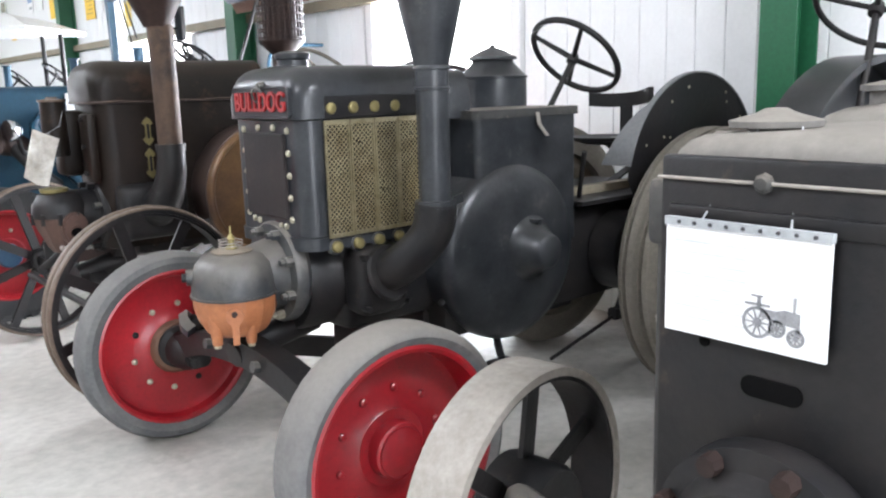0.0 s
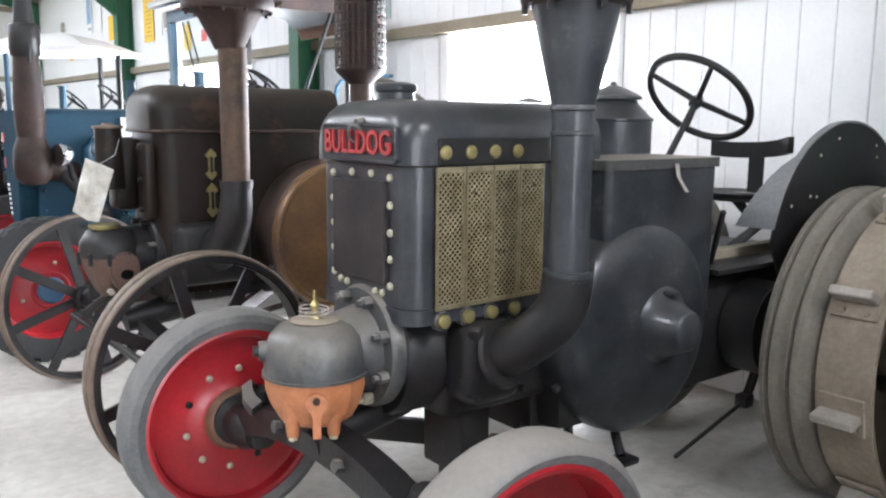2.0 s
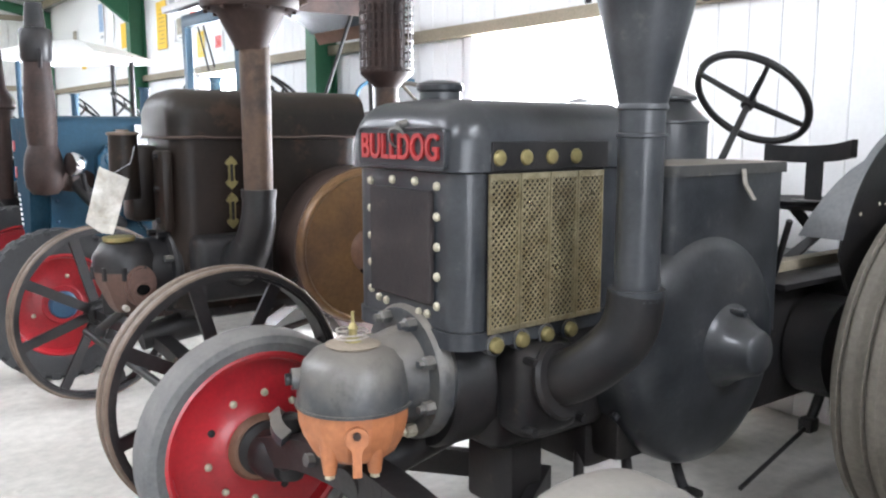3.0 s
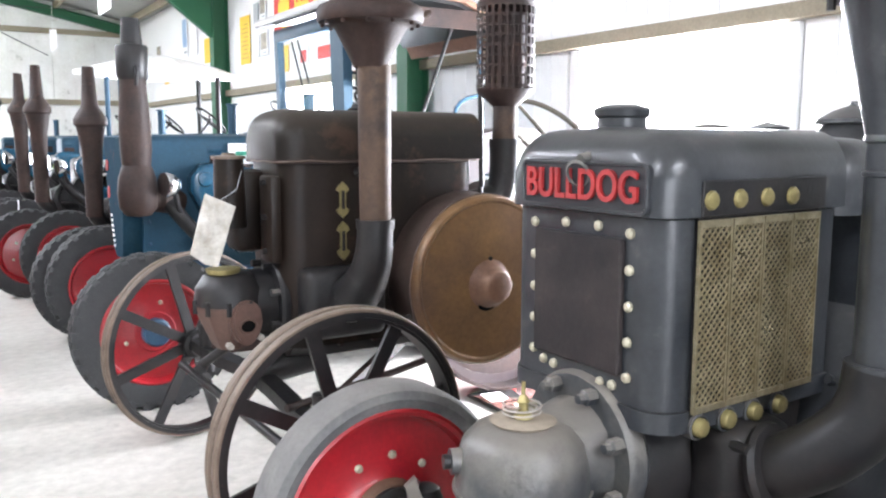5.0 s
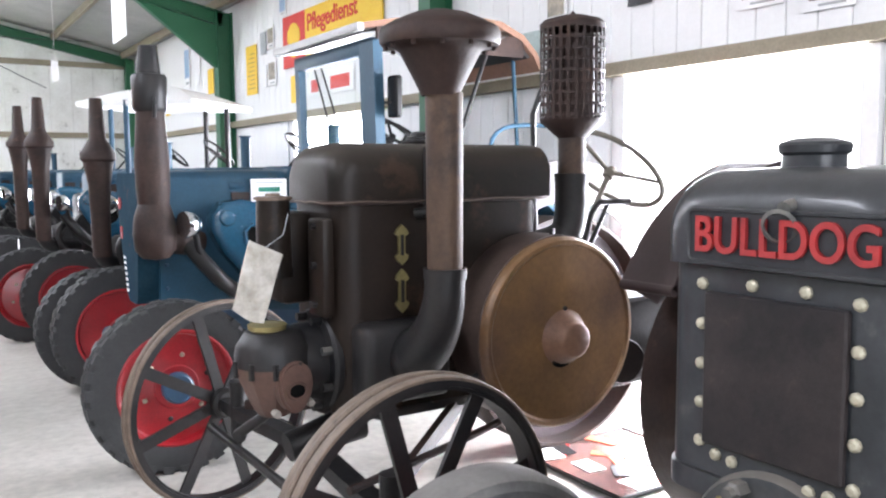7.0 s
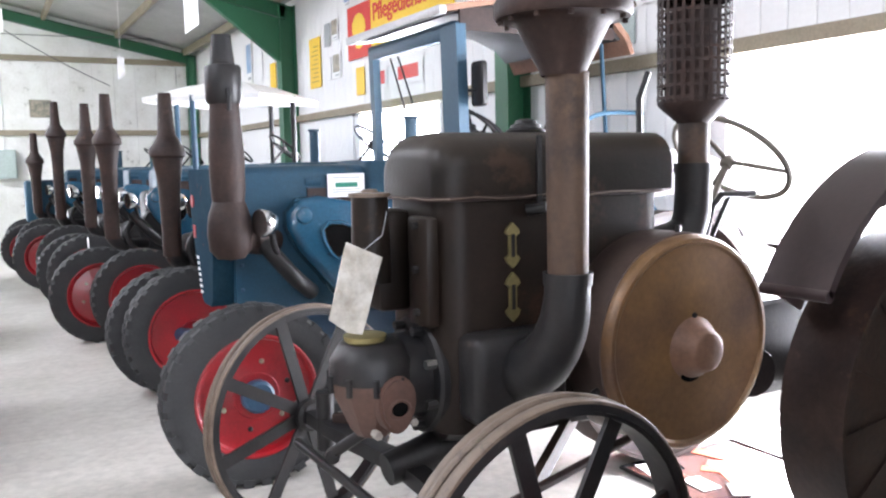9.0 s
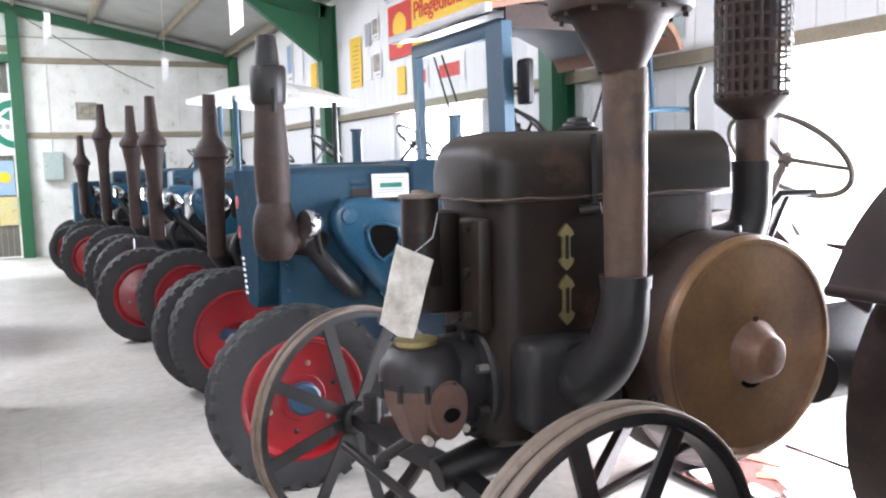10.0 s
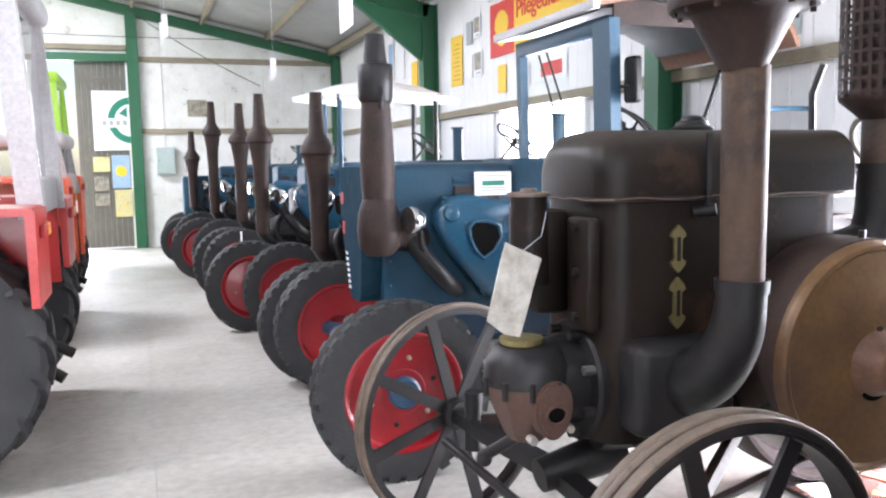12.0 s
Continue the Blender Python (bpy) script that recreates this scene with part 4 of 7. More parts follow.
# transmission and underside
part("gearbox", box(B(), 3.1, 4.2, YC - 0.24, YC + 0.24, 0.5, 0.98, 0.06), BLACK, T)
part("rear_axle", rod(B(), (3.99, 2.55, 0.67), (3.99, 3.8, 0.67), 0.1, seg=24), BLACK, T)
part("axle_drum", lathe(B(), [(0, 0), (0.2, 0), (0.2, 0.16), (0, 0.16)], (3.6, 2.76, 0.74), (0, 1, 0), 28), BLACK, T)
rod_part = part("brake_rod", rod(B(), (3.02, 2.82, 0.31), (3.58, 2.9, 0.39), 0.009), BLACK, T)
part("rod_end", box(B(), 3.56, 3.63, 2.87, 2.93, 0.37, 0.43, 0.012), BLACK, rod_part)
part("brake_lever", tube(B(), bend([(3.6, 2.9, 0.4), (3.66, 2.88, 0.56), (3.6, 2.86, 0.66), (3.64, 2.86, 0.8)], 5), 0.02, 10), BLACK, T)
for px in (2.48, 2.72):
    arm = part("pedal_arm", tube(B(), bend([(px + 0.1, 2.98, 0.56), (px + 0.04, 2.92, 0.46), (px, 2.84, 0.38)], 5), 0.018, 10), BLACK, T)
    part("pedal_pad", box(B(), px - 0.06, px + 0.06, 2.8, 2.88, 0.35, 0.375, 0.008), BLACK, arm)

part("frame_leg", box(B(), 2.1, 2.21, YC - 0.14, YC - 0.02, 0.02, 0.42, 0.02), BLACK, T)
part("brace", rod(B(), (2.45, YC - 0.1, 0.56), (2.28, YC - 0.28, 0.02), 0.018), BLACK, T)
part("side_lever", rod(B(), (3.4, 3.0, 0.9), (3.3, 2.86, 1.25), 0.012), BLACK, T)
part("foot_plate", box(B(), 3.25, 4.15, YC - 0.34, YC + 0.34, 1.0, 1.02), BLACK, T, smooth=0)
part("frame_rail", box(B(), 3.2, 4.4, 3.0, 3.06, 0.98, 1.06), WOOD, T, smooth=0)
# front axle
axle = part("front_axle", strip(B(), bend([(1.68, 2.44, 0.45), (1.67, 2.62, 0.5), (1.66, 2.85, 0.575), (1.66, YC - 0.05, 0.6), (1.66, 3.45, 0.57), (1.67, 3.68, 0.5), (1.68, 3.84, 0.45)], 4), 0.1, 0.1, (1, 0, 0)), BLACK, T, "black forged front axle")
part("axle_pivot", rod(B(), (1.6, YC - 0.02, 0.585), (1.98, YC + 0.02, 0.66), 0.05, 0.06), BLACK, axle)
for sy in (-1, 1):
    yk = YC + sy * 0.52
    part("radius_arm", strip(B(), [(1.72, yk, 0.5), (2.35, YC + sy * 0.05, 0.42)], 0.09, 0.035, (0, 0, 1)), BLACK, axle)
    part("steering_knuckle", lathe(B(), [(0, -0.1), (0.04, -0.098), (0.05, -0.08), (0.052, 0.09), (0.04, 0.12), (0.022, 0.13), (0, 0.132)], (1.69, yk, 0.49), (0, 0, 1), 18), BLACK, axle)
    part("knuckle_fork", box(B(), 1.63, 1.75, yk - 0.05, yk + 0.05, 0.43, 0.55, 0.025, 3), BLACK, axle)
part("steering_arm", strip(B(), bend([(1.67, YC + 0.56, 0.6), (1.63, YC + 0.5, 0.65), (1.59, YC + 0.42, 0.62), (1.6, YC + 0.36, 0.6)], 6), 0.055, 0.03, (0.4, 0.2, 0.1)), CAST, axle)
part("track_rod", rod(B(), (1.84, YC + 0.5, 0.42), (1.84, YC - 0.5, 0.42), 0.02), BLACK, axle)
for yb in (YC + 0.2, YC - 0.2):
    part("clamp_nut", rod(B(), (1.62, yb, 0.58), (1.585, yb, 0.585), 0.022, seg=6), CAST, axle, smooth=0)
part("wheel_hub", lathe(B(), [(0, 0), (0.06, 0), (0.07, 0.05), (0.085, 0.08), (0.088, 0.15), (0.075, 0.17), (0.1, 0.19), (0.1, 0.25), (0, 0.25)], (1.68, 3.68, 0.44), (0, 1, 0), 24), BLACK, axle)
part("wheel_hub", rod(B(), (1.7, 2.66, 0.43), (1.74, 2.42, 0.42), 0.07, 0.1), BLACK, axle)
wheel_disc(T, "front_wheel", (1.68, 3.95, 0.435), 0.433, 0.16, TYRE_GREY, RED, None, BLACK, 0.17, side=-1, holes=10)
part("hub_ring", lathe(B(), [(0.085, -0.05), (0.112, -0.045), (0.125, -0.03), (0.13, 0.0), (0.085, 0)], (1.68, 3.93, 0.435), (0, 1, 0), 28), COPPER, T, "red-brown hub ring")
wheel_disc(T, "front_wheel", (1.76, 2.34, 0.42), 0.42, 0.17, TYRE_PALE, RED, None, RED, 0.14, side=-1, holes=10, deep=0.75, bolt_mat=RED)
# rear wheel: ribbed tyre with a lugged steel band beside it
for yy, s in ((2.6, -1), (3.76, 1)):
    c = (3.99, yy, 0.67)
    rw = part("rear_wheel", lathe(B(), [(0, s * 0.12), (0.12, s * 0.12), (0.15, s * 0.02), (0.5, -s * 0.03), (0.5, -s * 0.05), (0, -s * 0.05)], c, (0, 1, 0), 36), LUGIRON, T)
    prof = [(0.5, -0.11), (0.6, -0.115), (0.645, -0.09)]
    for q in (-0.045, 0.045):
        prof += [(0.662, q - 0.035), (0.668, q - 0.012), (0.645, q - 0.006), (0.645, q + 0.006), (0.668, q + 0.012), (0.662, q + 0.035)]
    prof += [(0.645, 0.09), (0.6, 0.115), (0.5, 0.11)]
    part("tyre", lathe(B(), prof, c, (0, 1, 0), 64, loop=True), TYRE_DUST, rw, "dusty ribbed rubber tyre")
    band = part("lug_band", lathe(B(), [(0.6, s * 0.13), (0.62, s * 0.13), (0.62, s * 0.34), (0.6, s * 0.34)], c, (0, 1, 0), 64, loop=True), LUGIRON, rw, "dusty steel lug band")
    part("band_face", lathe(B(), [(0.2, s * 0.13), (0.6, s * 0.13), (0.6, s * 0.14), (0.2, s * 0.14)], c, (0, 1, 0), 48, loop=True), LUGIRON, rw)
    for k in range(9):
        a = 2 * math.pi * (k + 0.45) / 9
        m = Matrix.Translation(c) @ Matrix.Rotation(a, 4, "Y")
        bm = box(B(), -0.075, 0.075, s * 0.235 - 0.085, s * 0.235 + 0.085, 0.62, 0.634, 0.003, 1, m=m)
        bar = box(B(), -0.018, 0.018, s * 0.235 - 0.08, s * 0.235 + 0.08, 0.634, 0.712, 0.006, 1, m=m)
        part("lug_bar", bar, STEELRIM, rw, smooth=0)
        for q in (-0.045, 0.045):
            lathe(bm, [(0, 0), (0.015, 0), (0.012, 0.012), (0, 0.014)], m @ Vector((-0.05, s * 0.235 + q, 0.634)), (m.to_3x3() @ Vector((0, 0, 1))), 8)
        part("lug", bm, LUGIRON, rw, smooth=0)
    if s > 0:
        continue
    bm, rows = B(), []
    for k in range(27):
        aa = radians(166 - 148 * k / 26)
        wide_at = 0.03 + 0.15 * max(0, (math.degrees(aa) - 132) / 34) ** 0.8
        d = Vector((math.cos(aa), 0, math.sin(aa)))
        rows.append([bm.verts.new(Vector((4.14, yq, 1.02)) + d * rq) for yq, rq in ((2.798, 0.592), (2.798 + wide_at, 0.592), (2.798 + wide_at, 0.584), (2.798, 0.584))])
    for ra, rb in zip(rows, rows[1:]):
        for k in range(4):
            bm.faces.new((ra[k], rb[k], rb[(k + 1) % 4], ra[(k + 1) % 4]))
    bm.faces.new(rows[0])
    bm.faces.new(rows[-1])
    mudguard = part("fender", bm, PALEGUN, T, "curved fender edge in paler grey for its bright reflection", smooth=40)
    ring = [(4.14 + 0.583 * math.cos(radians(aa)), 1.02 + 0.583 * math.sin(radians(aa))) for aa in range(172, 16, -6)] + [(4.45, 0.85), (3.75, 0.83), (3.66, 0.92)]
    part("fender_cheek", prism(B(), ring, 2.804, 2.812, "y"), BLACK, mudguard, "black fender cheek", smooth=0)
    # pale studs stand in for light shining through the cheek's rivet holes
    for aa, rr in ((118, 0.5), (100, 0.52), (62, 0.54), (58, 0.5), (138, 0.4), (133, 0.36), (152, 0.5), (40, 0.53), (146, 0.22)):
        part("fender_light_dot", bolt(B(), (4.14 + rr * math.cos(radians(aa)), 2.804, 1.02 + rr * math.sin(radians(aa))), (0, -1, 0), 0.007, 0.005), BOLT, mudguard)
    part("fender_stay", strip(B(), [(4.1, 2.83, 1.0), (4.1, 2.83, 0.72)], 0.08, 0.012, (1, 0, 0)), BLACK, mudguard, smooth=0)
steering_wheel(T, (3.872, 3.43, 1.7), 0.262, 46, BLACK, 4, (3.5, 3.43, 1.2), 40, 0.0175)
seat = part("seat", lathe(B(), [(0, 0.0), (0.13, 0.0), (0.19, 0.02), (0.2, 0.04), (0.13, 0.015), (0, 0.012)], (3.9, 3.2, 1.24), (0, 0, 1), 24), BLACK, T, "pressed steel seat pan")
part("backrest", strip(B(), bend([(4.0, 3.0, 1.5), (4.05, 3.11, 1.475), (4.05, 3.31, 1.465), (4.0, 3.42, 1.475)], 5), 0.075, 0.03, (0, 0, 1)), BLACK, T, "curved backrest bar")
part("backrest_post", strip(B(), [(4.05, 3.2, 1.25), (4.05, 3.2, 1.49)], 0.075, 0.015, (0, 1, 0)), BLACK, T, smooth=0)
bracket = part("post_bracket", box(B(), 4.02, 4.06, 3.12, 3.32, 1.215, 1.265, 0.008), CAST, T)
for yb in (3.19, 3.25):
    part("bracket_bolt", bolt(B(), (4.02, yb, 1.24), (-1, 0, 0), 0.014, 0.012), BOLT, bracket)
part("seat_spring", strip(B(), [(3.9, 3.2, 1.24), (4.1, 3.2, 1.1), (3.85, 3.2, 1.0)], 0.06, 0.012, (0, 1, 0)), BLACK, T, smooth=0)

# ---- brown-black tractor with the bronzed flywheel ----
C = thing("brown_tractor", "brown-black vintage tractor with bronzed flywheel cover and spoked steel wheels", "tractor", (2.6, 5.255, 0))
YC = 5.255
sec = round_rect(1.79, 2.78, YC - 0.235, YC + 0.24, 0.1, 6, (1, 1, 1, 1))
part("engine_cover", prism(B(), sec, 0.72, 1.53, "z"), CHAR, C, "brown-black engine cover")
bm = hood(B(), 1.77, 2.8, YC, 0.25, 1.545, 1.765, 0.12, 0.006)
part("bonnet", bm, CHAR, C, "rounded brown-black bonnet, worn on top")
bm = prism(B(), round_rect(1.762, 2.808, YC - 0.255, YC + 0.258, 0.1, 6), 1.532, 1.546, "z")
part("bonnet_seam", bm, DARKRUST, C)
wire = [(1.757, YC + 0.1 - 0.26 * k / 5, 1.54 + 0.003 * math.sin(2.3 * k)) for k in range(6)] + [(1.8 + 0.098 * k, YC - 0.263 - 0.003 * (k % 2), 1.541 + 0.005 * math.sin(1.9 * k)) for k in range(11)]
part("seam_wire", tube(B(), wire, 0.0024, 6), RIMRUST, C, "bent pale wire along the bonnet seam")
part("bonnet_catch", rod(B(), (2.12, YC - 0.24, 1.49), (2.17, YC - 0.29, 1.5), 0.02), BLACK, C)
part("bonnet_stay", strip(B(), [(2.16, YC - 0.262, 1.5), (2.16, YC - 0.262, 1.75)], 0.02, 0.008, (1, 0, 0)), BLACK, C, smooth=0)
capb = lathe(B(), [(0.075, 0), (0.078, 0.012), (0.06, 0.02), (0.058, 0.032), (0.045, 0.036), (0.04, 0.05), (0.02, 0.056), (0, 0.057)], (2.3, YC + 0.02, 1.768), (0, 0, 1), 24)
part("filler_cap", capb, BLACK, C)
# two brass badges on the side
for za, zb in ((1.29, 1.45), (1.1, 1.275)):
    zc, h = (za + zb) / 2, (zb - za) / 2
    out = [(0.0, -h), (0.022, -h * 0.75), (0.03, -h * 0.55), (0.014, -h * 0.4), (0.014, h * 0.4), (0.03, h * 0.55), (0.022, h * 0.75), (0.0, h), (-0.022, h * 0.75), (-0.03, h * 0.55), (-0.014, h * 0.4), (-0.014, -h * 0.4), (-0.03, -h * 0.55), (-0.022, -h * 0.75)]
    bd = part("brass_badge", prism(B(), [(2.056 + a, zc + b) for a, b in out], YC - 0.248, YC - 0.233, "y"), BRASS, C, "cast brass badge", smooth=0)
    part("badge_slot", box(B(), 2.049, 2.063, YC - 0.25, YC - 0.2475, zc - h * 0.5, zc + h * 0.5), BLACK, bd, smooth=0)
# exhaust with a wide funnel
EX, EY = 2.05, 4.69
elbow = bend([(2.04, 5.08, 0.9), (2.04, 4.92, 0.94), (2.042, 4.8, 1.0), (EX, EY + 0.01, 1.14), (EX, EY, 1.3)], 7)
part("exhaust_elbow", tube(B(), elbow, [0.115 - 0.042 * k / (len(elbow) - 1) for k in range(len(elbow))], 20), BLACK, C)
st = part("exhaust_pipe", lathe(B(), [(0.064, 0), (0.066, 0.3), (0.068, 0.64), (0, 0.64)], (EX, EY, 1.29), (0, 0, 1), 28), RUST, C, "rusty brown exhaust pipe with a wide funnel")
part("exhaust_manifold", box(B(), 1.84, 2.22, 4.9, 5.06, 0.77, 1.08, 0.04, 3), BLACK, C, "oily black manifold block")
part("pipe_collar", lathe(B(), [(0.07, -0.02), (0.078, -0.02), (0.08, 0.02), (0.07, 0.02)], (EX, EY, 1.29), (0, 0, 1), 28), BLACK, st)
part("funnel", lathe(B(), [(0.068, -0.01), (0.078, 0.014), (0.143, 0.14), (0.165, 0.156), (0.205, 0.16), (0.212, 0.17), (0.212, 0.208), (0.203, 0.222), (0.16, 0.245), (0.1, 0.27), (0.05, 0.282), (0, 0.285)], (EX - 0.015, EY, 1.93), (0, 0, 1), 36), DARKRUST, st)
for k in range(12):
    a = 2 * math.pi * k / 12
    part("funnel_rivet", rod(B(), (EX - 0.015 + 0.19 * math.cos(a), EY + 0.19 * math.sin(a), 2.075), (EX - 0.015 + 0.19 * math.cos(a), EY + 0.19 * math.sin(a), 2.092), 0.009, seg=6), DARKRUST, st)
part("funnel_wing_nut", rod(B(), (EX + 0.19, EY - 0.02, 2.13), (EX + 0.245, EY - 0.03, 2.15), 0.02, 0.012, 8), RUST, st)
# bronzed flywheel cover
fw = part("flywheel_cover", lathe(B(), [(0, -0.016), (0.12, -0.013), (0.34, -0.002), (0.362, -0.002), (0.372, -0.012), (0.386, -0.01), (0.396, 0.004), (0.4, 0.03), (0.4, 0.3), (0, 0.3)], (2.69, 4.79, 0.985), (0, 1, 0), 72), GOLD, C, "bronzed round flywheel cover")
part("cover_boss", lathe(B(), [(0, -0.088), (0.064, -0.087), (0.074, -0.08), (0.088, -0.045), (0.104, -0.022), (0.126, 0.0), (0, 0)], (2.69, 4.785, 0.968), (0, 1, 0), 28), COPPER, fw, "red-brown hub boss")
part("boss_drain", prism(B(), [(2.67 + 0.045 * math.cos(radians(a)), 0.872 + 0.026 * math.sin(radians(a))) for a in range(0, 360, 24)], 4.768, 4.776, "y"), HOLE, fw, smooth=0)
part("cover_rim", lathe(B(), [(0.399, 0.03), (0.405, 0.032), (0.405, 0.3), (0.399, 0.3)], (2.69, 4.79, 0.985), (0, 1, 0), 72), BRONZE, fw)
part("boss_stud", rod(B(), (2.69, 4.77, 1.09), (2.69, 4.79, 1.09), 0.01), BLACK, fw)
for a in (20, 340, 200, 90):
    part("cover_bolt", rod(B(), (2.69 + 0.4 * math.cos(radians(a)), 4.86, 0.985 + 0.4 * math.sin(radians(a))), (2.69 + 0.43 * math.cos(radians(a)), 4.86, 0.985 + 0.43 * math.sin(radians(a))), 0.012, seg=8), BLACK, fw)
part("belt_pulley", lathe(B(), [(0, 0), (0.1, 0.0), (0.105, 0.01), (0.105, 0.2), (0, 0.2)], (3.16, 4.9, 0.78), (0.25, 1, 0), 28), BLACK, C)
# engine underside and head
part("crankcase", lathe(B(), [(0, 0), (0.19, 0), (0.2, 0.05), (0.22, 0.6), (0.26, 0.95), (0, 0.95)], (1.85, YC, 0.83), (1, 0, 0), 32), BLACK, C)
part("sump", box(B(), 1.95, 3.0, YC - 0.2, YC + 0.2, 0.655, 0.78, 0.04), BLACK, C)
part("gearbox", box(B(), 2.8, 4.1, YC - 0.22, YC + 0.22, 0.6, 1.05, 0.06), BLACK, C)
bm = lathe(B(), [(0.0, -0.0), (0.205, 0.0), (0.215, 0.012), (0.215, 0.035), (0.19, 0.05), (0, 0.05)], (1.78, YC, 0.9), (1, 0, 0), 32)
fl = part("cylinder_flange", bm, BLACK, C)
for k in range(8):
    a = 2 * math.pi * (k + 0.5) / 8
    part("flange_bolt", rod(B(), (1.79, YC + 0.185 * math.cos(a), 0.9 + 0.185 * math.sin(a)), (1.74, YC + 0.185 * math.cos(a), 0.9 + 0.185 * math.sin(a)), 0.017, seg=6), BLACK if k % 3 else CAST, fl, smooth=0)
bm = lathe(B(), [(0, 0.14), (0.085, 0.138), (0.11, 0.125), (0.145, 0.07), (0.152, 0.0), (0, 0)], (1.6, YC - 0.03, 0.92), (0, 0, 1), 32)
rod(bm, (1.6, YC - 0.02, 0.93), (1.79, YC, 0.9), 0.13, 0.16, 24)
head = part("cylinder_head", bm, BLACK, C, "black domed cylinder head")
bm = lathe(B(), [(0, -0.2), (0.06, -0.2), (0.085, -0.17), (0.135, -0.06), (0.15, -0.02), (0.15, 0.0), (0, 0)], (1.6, YC - 0.03, 0.918), (0, 0, 1), 10)
lo = part("lower_casing", bm, CASERUST, C, "rust-brown lower casing", smooth=25)
boss = [(1.625 + 0.07 * math.cos(a) * (1 + 0.12 * math.sin(a)), 0.852 + 0.1 * math.sin(a)) for a in [2 * math.pi * k / 20 for k in range(20)]]
port = prism(B(), boss, YC - 0.195, YC - 0.08, "y")
bmesh.ops.bevel(port, geom=[e for e in port.edges if abs(e.verts[0].co.y - e.verts[1].co.y) < 1e-4], offset=0.012, segments=2, affect="EDGES")
port = part("casing_port", port, CASERUST, lo, smooth=40)
part("port_mouth", prism(B(), round_rect(1.595, 1.66, 0.815, 0.865, 0.022, 4), YC - 0.1975, YC - 0.19, "y"), HOLE, port, smooth=0)
part("port_lip", tube(B(), [(1.6275 + 0.036 * math.cos(a), YC - 0.196, 0.84 + 0.03 * math.sin(a)) for a in [2 * math.pi * k / 18 for k in range(19)]], 0.006, 6, False), CASERUST, port)
for bx_, bz_ in ((1.555, 0.755), (1.69, 0.78)):
    part("port_bolt", rod(B(), (bx_, YC - 0.18, bz_), (bx_, YC - 0.14, bz_), 0.015, seg=6), STEELRIM, port, smooth=0)
part("head_neck", lathe(B(), [(0.06, -0.01), (0.072, 0.0), (0.075, 0.018), (0.05, 0.022), (0, 0.022)], (1.57, YC - 0.05, 1.06), (0, 0, 1), 24), BRASS, head)
for k in range(10):
    a = 2 * math.pi * k / 10
    part("head_stud", rod(B(), (1.6 + 0.15 * math.cos(a), YC - 0.03 + 0.15 * math.sin(a), 0.885), (1.6 + 0.15 * math.cos(a), YC - 0.03 + 0.15 * math.sin(a), 0.945), 0.012, seg=6), BLACK, head, smooth=0)
# side intake box with a capped neck
bx = part("intake_box", box(B(), 1.66, 1.8, YC + 0.02, YC + 0.2, 1.13, 1.5, 0.03), CHAR, C)
part("intake_neck", lathe(B(), [(0, 0), (0.07, 0), (0.064, 0.3), (0, 0.3)], (1.625, YC + 0.0, 1.25), (0, 0, 1), 24), CHAR, bx)
part("neck_lid", lathe(B(), [(0, 0), (0.074, 0), (0.074, 0.012), (0.03, 0.016), (0.026, 0.026), (0, 0.026)], (1.625, YC, 1.55), (0, 0, 1), 20), RIMRUST, bx)
part("intake_bracket", box(B(), 1.74, 1.79, YC - 0.2, YC - 0.05, 1.1, 1.48, 0.015), CHAR, C)
for z in (1.15, 1.3, 1.45):
    part("bracket_bolt", rod(B(), (1.72, YC - 0.13, z), (1.75, YC - 0.13, z), 0.014, seg=6), BLACK, C, smooth=0)
# caged air filter
CX, CY = 2.99, 5.08
af = part("air_filter", lathe(B(), [(0, 0.0), (0.1, 0.0), (0.1, 0.36), (0, 0.36)], (CX, CY, 1.88), (0, 0, 1), 24), DARKRUST, C, "rusty caged air filter on a pipe")
part("filter_base", lathe(B(), [(0.065, 0), (0.075, 0.01), (0.142, 0.07), (0.146, 0.085), (0, 0.085)], (CX, CY, 1.8), (0, 0, 1), 28), DARKRUST, af)
part("filter_lid", lathe(B(), [(0.146, 0), (0.148, 0.012), (0.13, 0.03), (0.06, 0.05), (0.02, 0.055), (0, 0.075)], (CX, CY, 2.29), (0, 0, 1), 28), DARKRUST, af)
for k in range(9):
    part("cage_ring", lathe(B(), [(0.143, -0.006), (0.147, -0.006), (0.147, 0.006), (0.143, 0.006)], (CX, CY, 1.9 + k * 0.048), (0, 0, 1), 32, loop=True), DARKRUST, af, smooth=0)
for k in range(26):
    a = 2 * math.pi * k / 26
    p = Vector((CX + 0.1435 * math.cos(a), CY + 0.1435 * math.sin(a), 0))
    part("cage_bar", strip(B(), [p + Vector((0, 0, 1.88)), p + Vector((0, 0, 2.3))], 0.013, 0.003, (-math.sin(a), math.cos(a), 0)), DARKRUST, af, smooth=0)
part("filter_pipe", lathe(B(), [(0.062, 0), (0.062, 0.22), (0, 0.22)], (CX, CY, 1.59), (0, 0, 1), 24), RUST, C)
part("pipe_collar", lathe(B(), [(0.062, -0.02), (0.078, -0.02), (0.078, 0.02), (0.062, 0.02)], (CX, CY, 1.62), (0, 0, 1), 24), BLACK, C)
part("filter_elbow", tube(B(), bend([(CX, CY, 1.61), (CX, CY, 1.38), (2.9, CY + 0.02, 1.32), (2.7, CY + 0.05, 1.3)], 6), 0.075, 18), BLACK, C)
